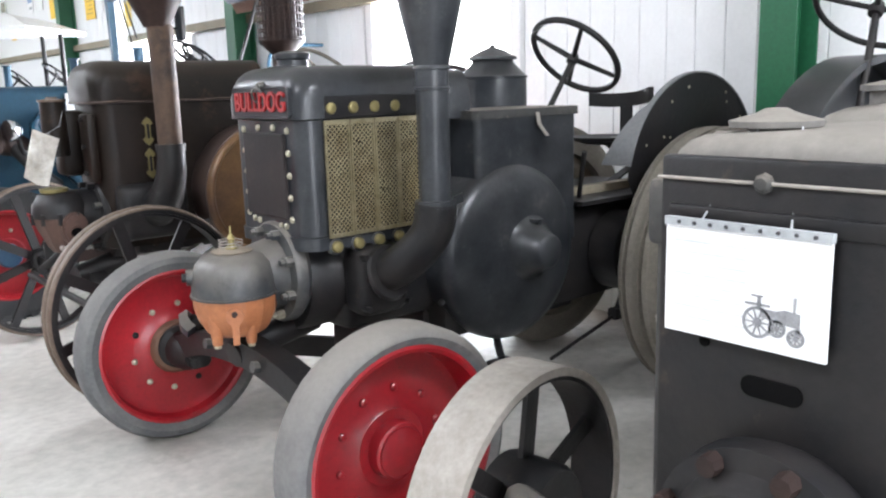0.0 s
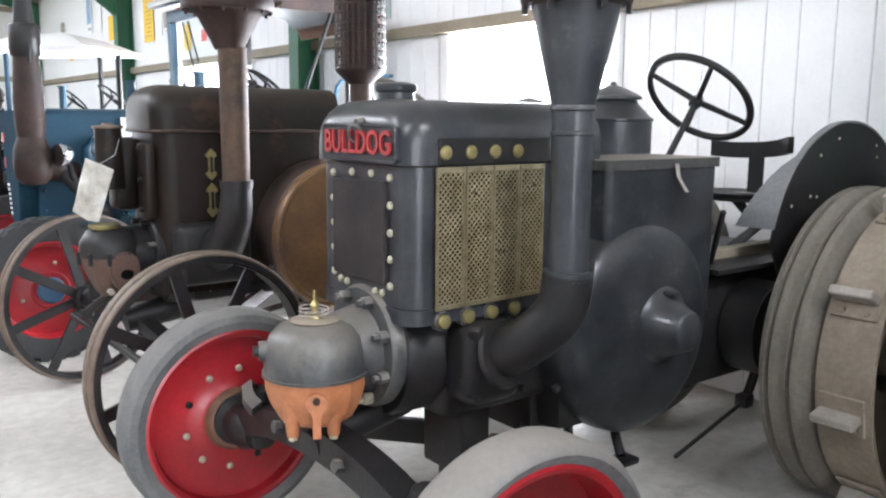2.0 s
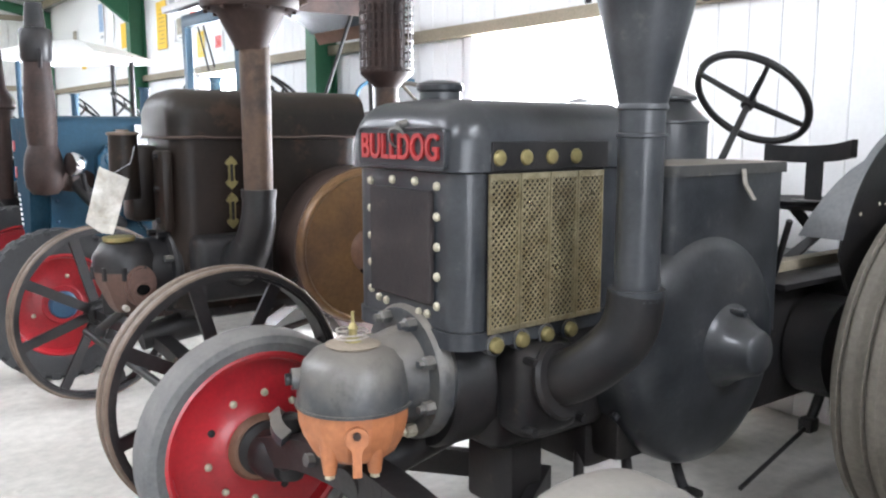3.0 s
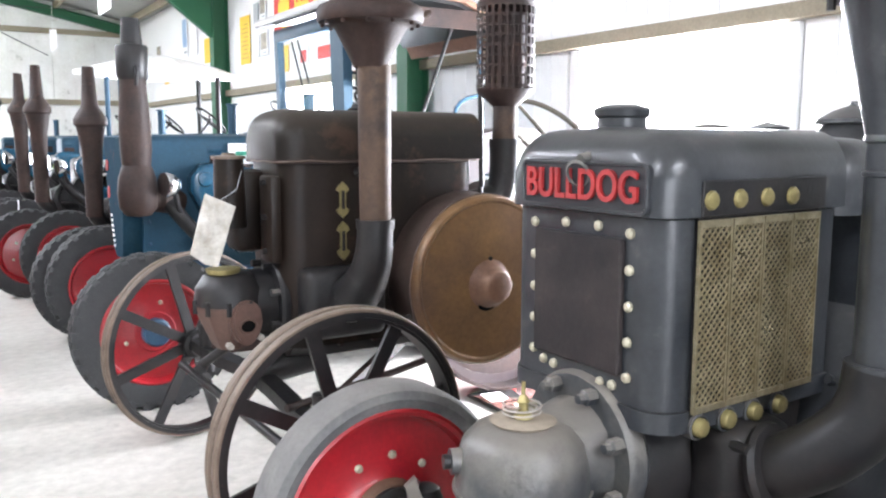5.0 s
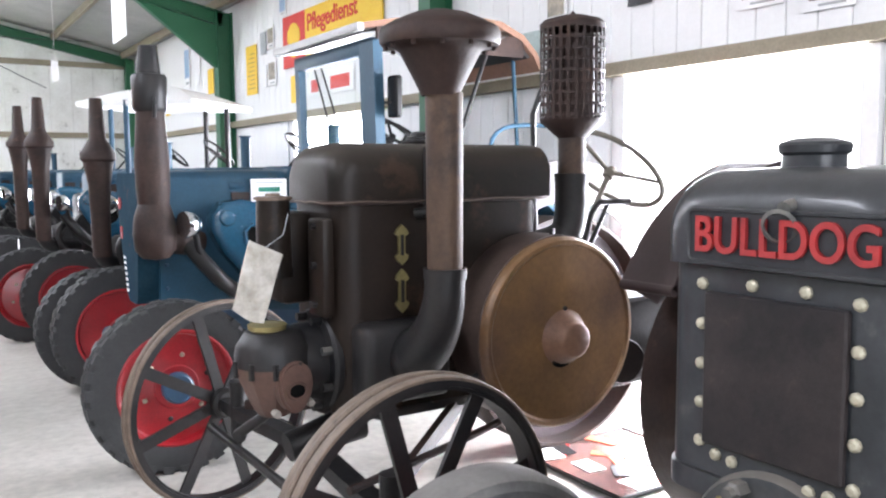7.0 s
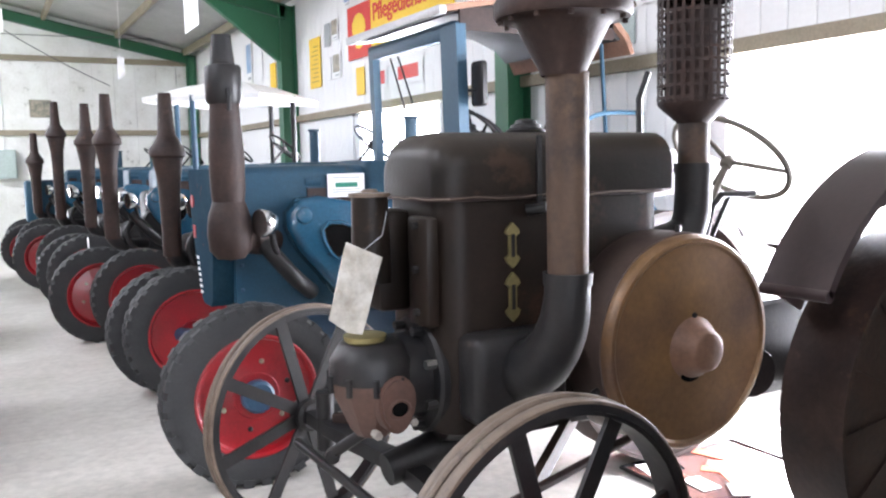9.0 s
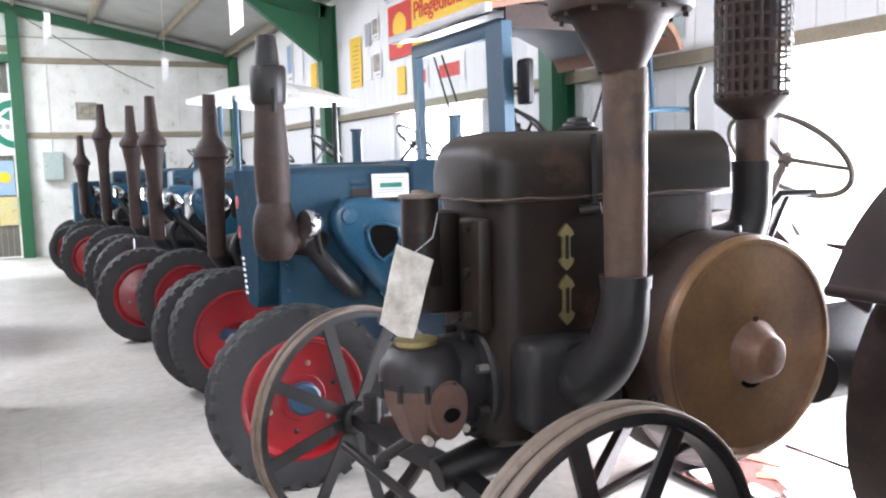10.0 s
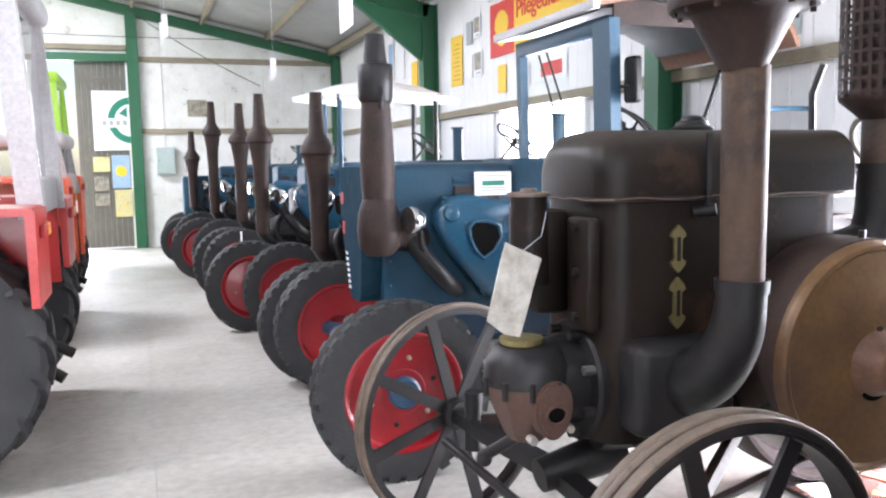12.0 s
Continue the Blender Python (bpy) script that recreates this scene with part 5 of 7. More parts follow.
# driver's place
steering_wheel(C, (3.5, 5.36, 1.64), 0.285, 42, TYRE_DUST, 3, (3.2, 5.36, 1.12), 80)
part("hand_lever", tube(B(), [(3.12, 5.2, 1.1), (3.2, 5.17, 1.45), (3.24, 5.16, 1.5), (3.42, 5.14, 1.5)], 0.014), BLACK, C)
part("hand_lever", rod(B(), (3.16, 5.25, 1.1), (3.36, 5.22, 1.5), 0.012), BLACK, C)
part("gear_lever", tube(B(), [(3.3, 5.72, 1.2), (3.28, 5.72, 1.95), (3.33, 5.71, 2.08)], 0.016), BLACK, C)
part("foot_plate", box(B(), 3.0, 4.0, YC - 0.3, YC + 0.3, 1.04, 1.06), BLACK, C, smooth=0)
part("seat", lathe(B(), [(0, 0.0), (0.13, 0.0), (0.19, 0.02), (0.2, 0.04), (0.13, 0.015), (0, 0.012)], (3.95, YC, 1.2), (0, 0, 1), 24), RUST, C)
part("seat_post", rod(B(), (3.9, YC, 1.06), (3.95, YC, 1.2), 0.03), BLACK, C)
# rear wheels: plated steel with cleats
for yy, s in ((4.5, -1), (6.0, 1)):
    c = (3.66, yy, 0.7)
    rw = part("rear_wheel", lathe(B(), [(0, s * 0.09), (0.1, s * 0.09), (0.13, s * 0.03), (0.6, 0.02 * s), (0.6, 0.0), (0, 0)], c, (0, 1, 0), 48), DARKRUST, C, "plated rusty steel wheel")
    part("rim", lathe(B(), [(0.66, -0.13), (0.68, -0.13), (0.68, 0.13), (0.66, 0.13)], c, (0, 1, 0), 60, loop=True), DARKRUST, rw)
    part("rim_flange", lathe(B(), [(0.6, s * 0.0), (0.665, s * 0.0), (0.665, s * 0.02), (0.6, s * 0.02)], c, (0, 1, 0), 60, loop=True), FENDER_PURPLE, rw)
    for k in range(12):
        a = radians(30 * k + 8)
        d = Vector((math.cos(a), 0, math.sin(a)))
        part("plate_joint", strip(B(), [Vector(c) + d * 0.14 + Vector((0, s * 0.03, 0)), Vector(c) + d * 0.655 + Vector((0, s * 0.026, 0))], 0.022, 0.008, (-d.z, 0, d.x)), DARKRUST, rw, smooth=0)
        p = Vector(c) + Vector((math.cos(a + 0.12), 0, math.sin(a + 0.12))) * 0.57 + Vector((0, s * 0.022, 0))
        part("rivet", bolt(B(), p, (0, s, 0), 0.014, 0.01), CAST, rw)
    part("fender_end", rod(B(), Vector((3.68, yy - s * 0.12, 0.78)) + Vector((math.cos(radians(153)), 0, math.sin(radians(153)))) * 0.915, Vector((3.68, yy + s * 0.15, 0.78)) + Vector((math.cos(radians(153)), 0, math.sin(radians(153)))) * 0.915, 0.022, seg=14), FENDER_PURPLE, C)
    fender(C, (3.68, 0.78), 0.93, yy - s * 0.12, yy + s * 0.15, 153, 25, FENDER_PURPLE, 0.24)
part("rear_axle", rod(B(), (3.66, 4.5, 0.7), (3.66, 6.0, 0.7), 0.1, seg=20), BLACK, C)
# spoked front wheels and axle
wheel_spoked(C, "front_wheel", (1.70, 6.2, 0.517), 0.497, 0.075, RIMRUST, BLACK, 8, steer=14)
wheel_spoked(C, "front_wheel", (1.74, 4.36, 0.52), 0.5, 0.105, RIMRUST, BLACK, 8, steer=4)
ax = part("front_axle", strip(B(), bend([(1.74, 4.42, 0.52), (1.74, 4.7, 0.5), (1.75, YC, 0.56), (1.74, 5.85, 0.5), (1.71, 6.14, 0.52)], 5), 0.08, 0.06, (1, 0, 0)), BLACK, C)
part("axle_pivot", rod(B(), (1.66, YC, 0.56), (1.98, YC, 0.62), 0.06, 0.08), BLACK, ax)
part("radius_arm", strip(B(), [(1.74, 4.6, 0.54), (2.5, YC - 0.05, 0.68)], 0.07, 0.03, (0, 0, 1)), DARKRUST, ax)
part("radius_arm", strip(B(), [(1.73, 5.95, 0.54), (2.5, YC + 0.05, 0.68)], 0.07, 0.03, (0, 0, 1)), DARKRUST, ax)
part("king_pin", rod(B(), (1.74, 4.55, 0.4), (1.74, 4.55, 0.66), 0.04), BLACK, ax)
part("king_pin", rod(B(), (1.72, 6.02, 0.4), (1.72, 6.02, 0.66), 0.04), BLACK, ax)
part("track_rod", rod(B(), (1.58, 6.0, 0.46), (1.6, 4.6, 0.46), 0.02), BLACK, ax)
part("wheel_hub", rod(B(), (1.74, 4.55, 0.52), (1.74, 4.32, 0.52), 0.06), BLACK, ax)
part("drag_link", tube(B(), [(1.62, 4.62, 0.6), (2.2, 4.8, 0.62), (2.9, 4.98, 0.68)], 0.016, 10), DARKRUST, ax)
for q in range(5):
    part("sump_bolt", rod(B(), (2.05 + 0.17 * q, YC - 0.2, 0.72), (2.05 + 0.17 * q, YC - 0.225, 0.72), 0.016, seg=6), DARKRUST, C, smooth=0)
part("drop_arm", rod(B(), (1.52, 5.42, 0.6), (1.6, 5.3, 0.7), 0.022), BLACK, ax)
part("arm_knob", lathe(B(), [(0, -0.03), (0.028, -0.02), (0.03, 0.02), (0, 0.03)], (1.52, 5.42, 0.59), (0.3, 0.6, 0), 10), BLACK, ax)
# papers in a clear bag, hung on the tractor's front
bag = thing("paper_bag", "clear plastic bag with papers hung by a string", "bag", (1.46, 5.24, 1.08))
bm = B()
uu, vv = Vector((0.128, 0.0, -0.06)), Vector((-0.078, -0.012, -0.235))
o = Vector((1.545, 5.13, 1.38))
n = uu.cross(vv).normalized()
grid = [[bm.verts.new(o + uu * (i / 5 - 0.5) * (1 - 0.08 * j / 6) + vv * (j / 6 + (0.12 * (1 - abs(i / 5 - 0.62)) if j == 6 else 0)) + n * 0.004 * math.sin(i * 1.3 + j * 0.9)) for i in range(6)] for j in range(7)]
back = [[bm.verts.new(v.co - n * 0.006) for v in row] for row in grid]
for g, flip in ((grid, 1), (back, -1)):
    for j in range(6):
        for i in range(5):
            f = (g[j][i], g[j][i + 1], g[j + 1][i + 1], g[j + 1][i])
            bm.faces.new(f[::flip])
edge = [(0, i) for i in range(6)] + [(j, 5) for j in range(1, 7)] + [(6, i) for i in range(4, -1, -1)] + [(j, 0) for j in range(5, 0, -1)]
for (j, i), (q, p) in zip(edge, edge[1:] + edge[:1]):
    bm.faces.new((grid[j][i], grid[q][p], back[q][p], back[j][i]))
part("bag_sheet", bm, PLASTIC, bag, smooth=70)
for a, b, c_, d_, mm in ((-0.32, 0.1, 0.3, 0.42, PHOTO), (-0.1, 0.35, 0.05, 0.22, CABROOF)):
    q = [o + uu * e + vv * f + n * 0.011 for e, f in ((a, c_), (b, c_), (b, d_), (a, d_))]
    bm = B()
    vs = [bm.verts.new(p) for p in q] + [bm.verts.new(p + n * 0.001) for p in q]
    for f in ((0, 1, 2, 3), (7, 6, 5, 4), (0, 4, 5, 1), (1, 5, 6, 2), (2, 6, 7, 3), (3, 7, 4, 0)):
        bm.faces.new([vs[e] for e in f])
    part("paper_print", bm, mm, bag, smooth=0)
part("string", tube(B(), [o, (1.63, 5.17, 1.42), (1.66, 5.19, 1.5)], 0.0018, 6), INKGREY, bag)

# ---- grey tractor with the hanging description ----
A = thing("grey_tractor", "dusty dark grey tractor with a paper sign hung on its front", "tractor", (2.7, 1.1, 0))
YC = 1.02
part("radiator_housing", box(B(), 1.68, 2.3, YC - 0.26, YC + 0.26, 0.62, 1.36, 0.04, 3), GUN, A, "dusty dark grey radiator housing")
part("radiator_top", hood(B(), 1.69, 2.4, YC, 0.28, 1.375, 1.462, 0.075, 0.012), DUSTTOP, A, "dusty rounded radiator top")
part("bonnet", hood(B(), 2.1, 3.2, YC, 0.25, 1.2, 1.5, 0.13, 0.02), DUSTTOP, A)
part("filler_cap", lathe(B(), [(0.05, -0.03), (0.05, 0.02), (0.088, 0.024), (0.09, 0.036), (0.04, 0.05), (0.02, 0.06), (0, 0.06)], (1.85, 1.14, 1.45), (0, 0, 1), 26), DUSTTOP, A)
part("filler_cap", lathe(B(), [(0.05, -0.03), (0.05, 0.02), (0.07, 0.024), (0.07, 0.036), (0, 0.05)], (2.25, 1.08, 1.51), (0, 0, 1), 26), DUSTTOP, A)
part("front_plate", box(B(), 1.655, 1.683, YC - 0.25, YC + 0.25, 0.64, 1.428, 0.01), BLACK, A, "black front plate with a slot")
part("plate_slot", prism(B(), round_rect(YC - 0.06, YC + 0.06, 0.985, 1.025, 0.019, 4), 1.6515, 1.656, "x"), HOLE, A, smooth=0)
part("plate_hole", rod(B(), (1.6515, YC + 0.14, 1.07), (1.656, YC + 0.14, 1.07), 0.011), HOLE, A)
part("front_band", box(B(), 1.645, 1.66, YC - 0.225, YC + 0.225, 1.3, 1.335, 0.006), BLACK, A)
part("band_bolt", bolt(B(), (1.655, YC + 0.03, 1.385), (-1, 0, 0), 0.018, 0.016), DUSTY, A)
part("top_wire", rod(B(), (1.648, YC - 0.25, 1.385), (1.648, YC + 0.25, 1.385), 0.0035), STEELRIM, A)
part("side_flange", box(B(), 1.7, 1.76, YC + 0.26, YC + 0.29, 0.65, 1.35, 0.01), DUSTY, A)
part("corner_boss", box(B(), 1.66, 1.72, YC + 0.22, YC + 0.29, 1.24, 1.38, 0.02), DUSTY, A)
part("cylinder_flange", lathe(B(), [(0, -0.1), (0.14, -0.1), (0.17, -0.06), (0.21, -0.05), (0.215, 0.0), (0.19, 0.06), (0, 0.06)], (1.6, 0.98, 0.72), (1, 0, 0), 30), BLACK, A)
for k in range(8):
    a = 2 * math.pi * (k + 0.4) / 8
    part("flange_bolt", rod(B(), (1.56, 0.98 + 0.185 * math.cos(a), 0.72 + 0.185 * math.sin(a)), (1.515, 0.98 + 0.185 * math.cos(a), 0.72 + 0.185 * math.sin(a)), 0.024, 0.02, 8), DARKRUST, A, smooth=0)
part("lower_body", box(B(), 1.7, 3.6, YC - 0.22, YC + 0.22, 0.45, 1.0, 0.05), BLACK, A)
part("gearbox", box(B(), 3.0, 4.2, 1.0, 1.75, 0.5, 0.95, 0.05), BLACK, A)
near = wheel_spoked(A, "front_wheel", (1.79, 1.8, 0.42), 0.405, 0.16, STEELRIM, BLACK, 6, False, 0.024, steer=9)
part("hub_drum", lathe(B(), [(0.06, -0.12), (0.13, -0.115), (0.145, -0.09), (0.145, 0.06), (0.06, 0.06)], (1.79, 1.8, 0.42), (-0.16, 1, 0), 28, loop=True), BLACK, near)
part("drag_link", tube(B(), bend([(1.7, 1.62, 0.5), (1.66, 1.7, 0.56), (1.6, 1.62, 0.52), (1.62, 1.4, 0.46)], 6), 0.03, 12), CAST, near)
wheel_spoked(A, "front_wheel", (1.8, 0.2, 0.42), 0.405, 0.16, STEELRIM, BLACK, 6, False, 0.024)
part("front_axle", strip(B(), [(1.8, 0.3, 0.41), (1.8, 1.74, 0.41)], 0.09, 0.07, (1, 0, 0)), BLACK, A)
part("axle_stub", rod(B(), (1.8, 1.6, 0.405), (1.8, 1.8, 0.405), 0.06), CAST, A)
for yy, s in ((0.55, -1), (2.0, 1)):
    fender(A, (4.0, 0.75), 0.9, yy, yy - s * 0.2, 150, 30, GUN, 0.5)
    part("rear_wheel", lathe(B(), [(0.1, -0.1), (0.62, -0.03), (0.62, -0.1), (0.66, -0.1), (0.66, 0.1), (0.62, 0.1), (0.62, 0.03), (0.1, 0.1)], (4.0, yy - s * 0.12, 0.66), (0, 1, 0), 40, loop=True), LUGIRON, A)
steering_wheel(A, (3.9, 1.83, 1.83), 0.25, 40, BLACK, 4, (3.5, 1.75, 1.0), 20)
sign = thing("hanging_sign", "white paper sign with a small tractor drawing, hung by string", "sign", (1.63, 1.07, 1.09))
part("sheet", box(B(), 1.622, 1.63, 0.91, 1.23, 1.09, 1.312), PAPER, sign, smooth=0)
part("binding", box(B(), 1.617, 1.632, 0.908, 1.232, 1.298, 1.314), INKGREY, sign, smooth=0)
for k in range(9):
    part("binding_ring", rod(B(), (1.614, 0.935 + k * 0.033, 1.306), (1.618, 0.935 + k * 0.033, 1.306), 0.004, seg=6), INK, sign)
for ya, yb in ((1.16, 1.145), (0.985, 1.06)):
    part("string", rod(B(), (1.63, ya, 1.31), (1.8, yb, 1.476), 0.0022, seg=6), INKGREY, sign)
PENCIL = mat("pencil_print", (0.2, 0.2, 0.21), (0.4, 0.4, 0.41), 0.7, 0.0, 60, 200, 0.0)
# the little drawing and lines of print too small to read
for yw, zw, rw_, n in ((1.035, 1.14, 0.029, 10), (0.998, 1.135, 0.016, 8), (0.963, 1.124, 0.016, 8)):
    part("drawing", lathe(B(), [(rw_ - 0.005, 0), (rw_, 0), (rw_, 0.002), (rw_ - 0.005, 0.002)], (1.6195, yw, zw), (1, 0, 0), 22, loop=True), PENCIL, sign)
    part("drawing", lathe(B(), [(0, 0), (rw_ * 0.28, 0), (rw_ * 0.28, 0.002), (0, 0.002)], (1.6195, yw, zw), (1, 0, 0), 12), PENCIL, sign)
    for q in range(n):
        a = 2 * math.pi * q / n
        part("drawing", strip(B(), [(1.6205, yw + 0.2 * rw_ * math.cos(a), zw + 0.2 * rw_ * math.sin(a)), (1.6205, yw + 0.9 * rw_ * math.cos(a), zw + 0.9 * rw_ * math.sin(a))], 0.0018, 0.0018, (1, 0, 0)), PENCIL, sign, smooth=0)
part("drawing", prism(B(), [(0.957, 1.142), (1.0, 1.146), (1.03, 1.152), (1.03, 1.166), (1.0, 1.166), (0.985, 1.171), (0.957, 1.168)], 1.6195, 1.6215, "x"), PENCIL, sign, smooth=0)
for ya, yb, za, zb in ((1.012, 1.06, 1.171, 1.175), (0.965, 0.969, 1.168, 1.196), (1.03, 1.036, 1.166, 1.188), (1.026, 1.048, 1.187, 1.19), (0.955, 0.962, 1.128, 1.142)):
    part("drawing", box(B(), 1.6195, 1.6215, ya, yb, za, zb), PENCIL, sign, smooth=0)
for k in range(8):
    part("print_line", box(B(), 1.6205, 1.6215, 1.06, 1.21 - 0.02 * (k % 3), 1.268 - k * 0.021, 1.273 - k * 0.021), mat("faint_print", (0.68, 0.7, 0.72), rough=0.6) if k == 0 else bpy.data.materials["faint_print"], sign, smooth=0)

# ---- the row of blue tractors ----


def stack_plain(owner, x, y, z_top, z_bot):
    """An exhaust with a conical spark arrester under a narrow tip."""
    bm = lathe(B(), [(0.074, z_bot), (0.078, z_top - 0.95), (0.088, z_top - 0.72), (0.122, z_top - 0.52), (0.142, z_top - 0.5), (0.142, z_top - 0.45), (0.1, z_top - 0.38), (0.07, z_top - 0.33), (0.05, z_top), (0.034, z_top), (0.034, z_top - 0.02), (0, z_top - 0.02)], (x, y, 0), (0, 0, 1), 24)
    part("exhaust_pipe", bm, DARKRUST, owner, "rusty exhaust pipe with a conical collar")


def blue_tractor(x, y, kind, label, z_top=2.25, lamp=True, ahead=0.2, near=0.86):
    """A blue tractor, nose towards the aisle; x, y: its front's middle."""
    t = thing("blue_tractor", label, "tractor", (x + 1.2, y, 0), "row of blue tractors")
    rf = {"nose": 0.474, "small": 0.4}.get(kind, 0.455)
    body = BLUE
    if kind == "nose":
        sec = [(y - 0.3, 1.62), (y - 0.28, 1.3), (y - 0.2, 0.86), (y - 0.16, 0.82), (y + 0.02, 0.82), (y + 0.08, 0.86), (y + 0.25, 1.3), (y + 0.3, 1.62), (y + 0.27, 1.65), (y - 0.27, 1.65)]
        part("front_plate", prism(B(), sec, x - 0.23, x - 0.1, "x"), SHIELD, t, "grimy blue front shield with rust", 60)
        part("nose_side", prism(B(), [(x - 0.1, 0.84), (x + 0.42, 0.78), (x + 0.42, 1.3), (x + 0.1, 1.62), (x - 0.1, 1.62)], y - 0.265, y + 0.265, "y"), body, t)
        for q in range(5):
            part("side_rivet", bolt(B(), (x - 0.06, y - 0.265, 0.92 + 0.15 * q), (0, -1, 0), 0.012, 0.008), BLUE_HUB, t)
        for k in range(7):
            part("shield_print", box(B(), x - 0.235, x - 0.231, y + 0.03 + k * 0.011, y + 0.075 + k * 0.011, 0.88 + k * 0.035, 0.897 + k * 0.035), PAPER, t, smooth=0)
        part("shield_badge", lathe(B(), [(0, 0), (0.04, 0), (0.04, 0.006), (0, 0.008)], (x - 0.231, y + 0.2, 1.45), (-1, 0, 0), 18), LETTER, t)
        part("shield_badge", box(B(), x - 0.236, x - 0.231, y + 0.15, y + 0.2, 1.22, 1.3), LETTER, t, smooth=0)
    else:
        part("front_plate", box(B(), x + 0.22, x + 0.4, y - 0.22, y + 0.22, 0.7, 1.42, 0.06, 3), BLACK if kind != "small" else body, t)
        if kind == "small":
            part("nose_cowl", box(B(), x - 0.32, x + 0.2, y - 0.26, y + 0.26, 0.78, 1.5, 0.05, 3), body, t)
        part("cylinder_head", lathe(B(), [(0, 0), (0.12, 0.02), (0.15, 0.09), (0.16, 0.2), (0, 0.2)], (x - 0.05, y, 0.95), (1, 0, 0), 24), BLACK, t)
    part("bonnet", hood(B(), x + (-0.1 if kind == "nose" else 0.34), x + 0.75, y, 0.26, 1.3, 1.66, 0.06, 0.01), body, t, "blue bonnet")
    part("bonnet_rear", box(B(), x + 0.76, x + 1.5, y - 0.27, y + 0.27, 1.2, 1.69, 0.05, 3), body, t)
    for k in range(2):
        part("side_vent", box(B(), x + 0.37 + k * 0.18, x + 0.49 + k * 0.18, y - 0.274, y - 0.262, 1.36, 1.52), DARKRUST, t, smooth=0)
        part("vent_lid", rod(B(), (x + 0.36 + k * 0.2, y - 0.24, 1.56), (x + 0.46 + k * 0.2, y - 0.24, 1.56), 0.032), body, t)
    part("engine", lathe(B(), [(0, 0), (0.2, 0), (0.24, 0.4), (0.27, 1.0), (0, 1.0)], (x + 0.15, y, 0.85), (1, 0, 0), 28), body if kind == "nose" else BLACK, t)
    part("engine_side", box(B(), x + 0.2, x + 1.6, y - 0.2, y + 0.2, 0.5, 0.95, 0.06), BLUE_HUB, t)
    # side casing; a flat black plate gives the dark of its open port
    out = [(0.84, 1.4), (0.62, 1.43), (0.4, 1.48), (0.28, 1.46), (0.205, 1.38), (0.2, 1.28), (0.27, 1.14), (0.53, 0.83), (0.63, 0.83), (0.7, 0.92), (0.66, 1.06), (0.72, 1.14), (0.86, 1.18)]
    bm = prism(B(), [(x + a, b) for a, b in out], y - 0.42, y - 0.2, "y")
    bmesh.ops.bevel(bm, geom=[e for e in bm.edges if abs(e.verts[0].co.y - e.verts[1].co.y) < 1e-4], offset=0.05, segments=4, profile=0.5, affect="EDGES")
    cas = part("side_casing", bm, BLUE_GLOSS, t, "rounded blue side casing", 50)
    part("casing_port", prism(B(), [(x + a, b) for a, b in ((0.4, 1.27), (0.44, 1.31), (0.52, 1.31), (0.6, 1.28), (0.62, 1.2), (0.57, 1.12), (0.5, 1.08), (0.45, 1.12), (0.41, 1.2))], y - 0.424, y - 0.41, "y"), HOLE, cas, smooth=0)
    lip = [(0.4, 1.27), (0.44, 1.31), (0.52, 1.31), (0.6, 1.28), (0.62, 1.2), (0.57, 1.12), (0.5, 1.08), (0.45, 1.12), (0.41, 1.2), (0.4, 1.27)]
    part("port_lip", tube(B(), [(x + a, y - 0.422, b) for a, b in lip], 0.014, 8, False), BLUE_GLOSS, cas)
    part("casing_nut", lathe(B(), [(0, 0), (0.045, 0), (0.05, 0.03), (0.03, 0.06), (0, 0.065)], (x + 0.72, y - 0.41, 1.33), (0, -1, 0), 12), BLACK, cas)
    part("casing_cap", lathe(B(), [(0, 0), (0.055, 0), (0.045, 0.035), (0, 0.05)], (x + 0.29, y - 0.41, 1.36), (-0.1, -1, 0.1), 18), BLUE_GLOSS, cas)
    if lamp:
        hl = part("headlamp", lathe(B(), [(0, 0.0), (0.05, 0.01), (0.078, 0.05), (0.085, 0.1), (0.08, 0.112), (0, 0.118)], (x + 0.1, y - 0.45, 1.335), (-1, -0.3, 0), 24), CHROME, t, "chrome headlamp")
        part("lamp_stalk", tube(B(), bend([(x + 0.08, y - 0.44, 1.27), (x + 0.1, y - 0.42, 1.14), (x + 0.26, y - 0.28, 1.02)], 4), 0.02, 10), BLACK, hl)
        part("lamp_pipe", tube(B(), bend([(x + 0.06, y - 0.33, 1.2), (x + 0.14, y - 0.4, 1.08), (x + 0.24, y - 0.42, 0.96), (x + 0.36, y - 0.3, 0.88)], 5), 0.05, 16), BLACK, t)
        if kind != "nose":
            hl2 = part("headlamp", lathe(B(), [(0, 0.0), (0.05, 0.01), (0.078, 0.05), (0.085, 0.1), (0.08, 0.112), (0, 0.118)], (x + 0.12, y + 0.3, 1.36), (-1, -0.1, 0), 24), CHROME, t, "chrome headlamp")
            part("lamp_stalk", rod(B(), (x + 0.1, y + 0.3, 1.34), (x + 0.26, y + 0.16, 1.2), 0.016), BLACK, hl2)
    # exhaust
    if kind == "nose":
        sx, sy = x - 0.15, y - 0.37
        st = part("exhaust_pipe", lathe(B(), [(0.088, 1.42), (0.1, 1.55), (0.103, 1.72), (0.082, 2.04), (0, 2.04)], (sx, sy, 0), (0, 0, 1), 28), DARKRUST, t, "rusty exhaust pipe with a black cap")
        part("pipe_bulb", lathe(B(), [(0.085, 1.48), (0.1, 1.44), (0.12, 1.38), (0.13, 1.28), (0.12, 1.18), (0.08, 1.13), (0, 1.12)], (sx, sy, 0), (0, 0, 1), 26), DARKRUST, st)
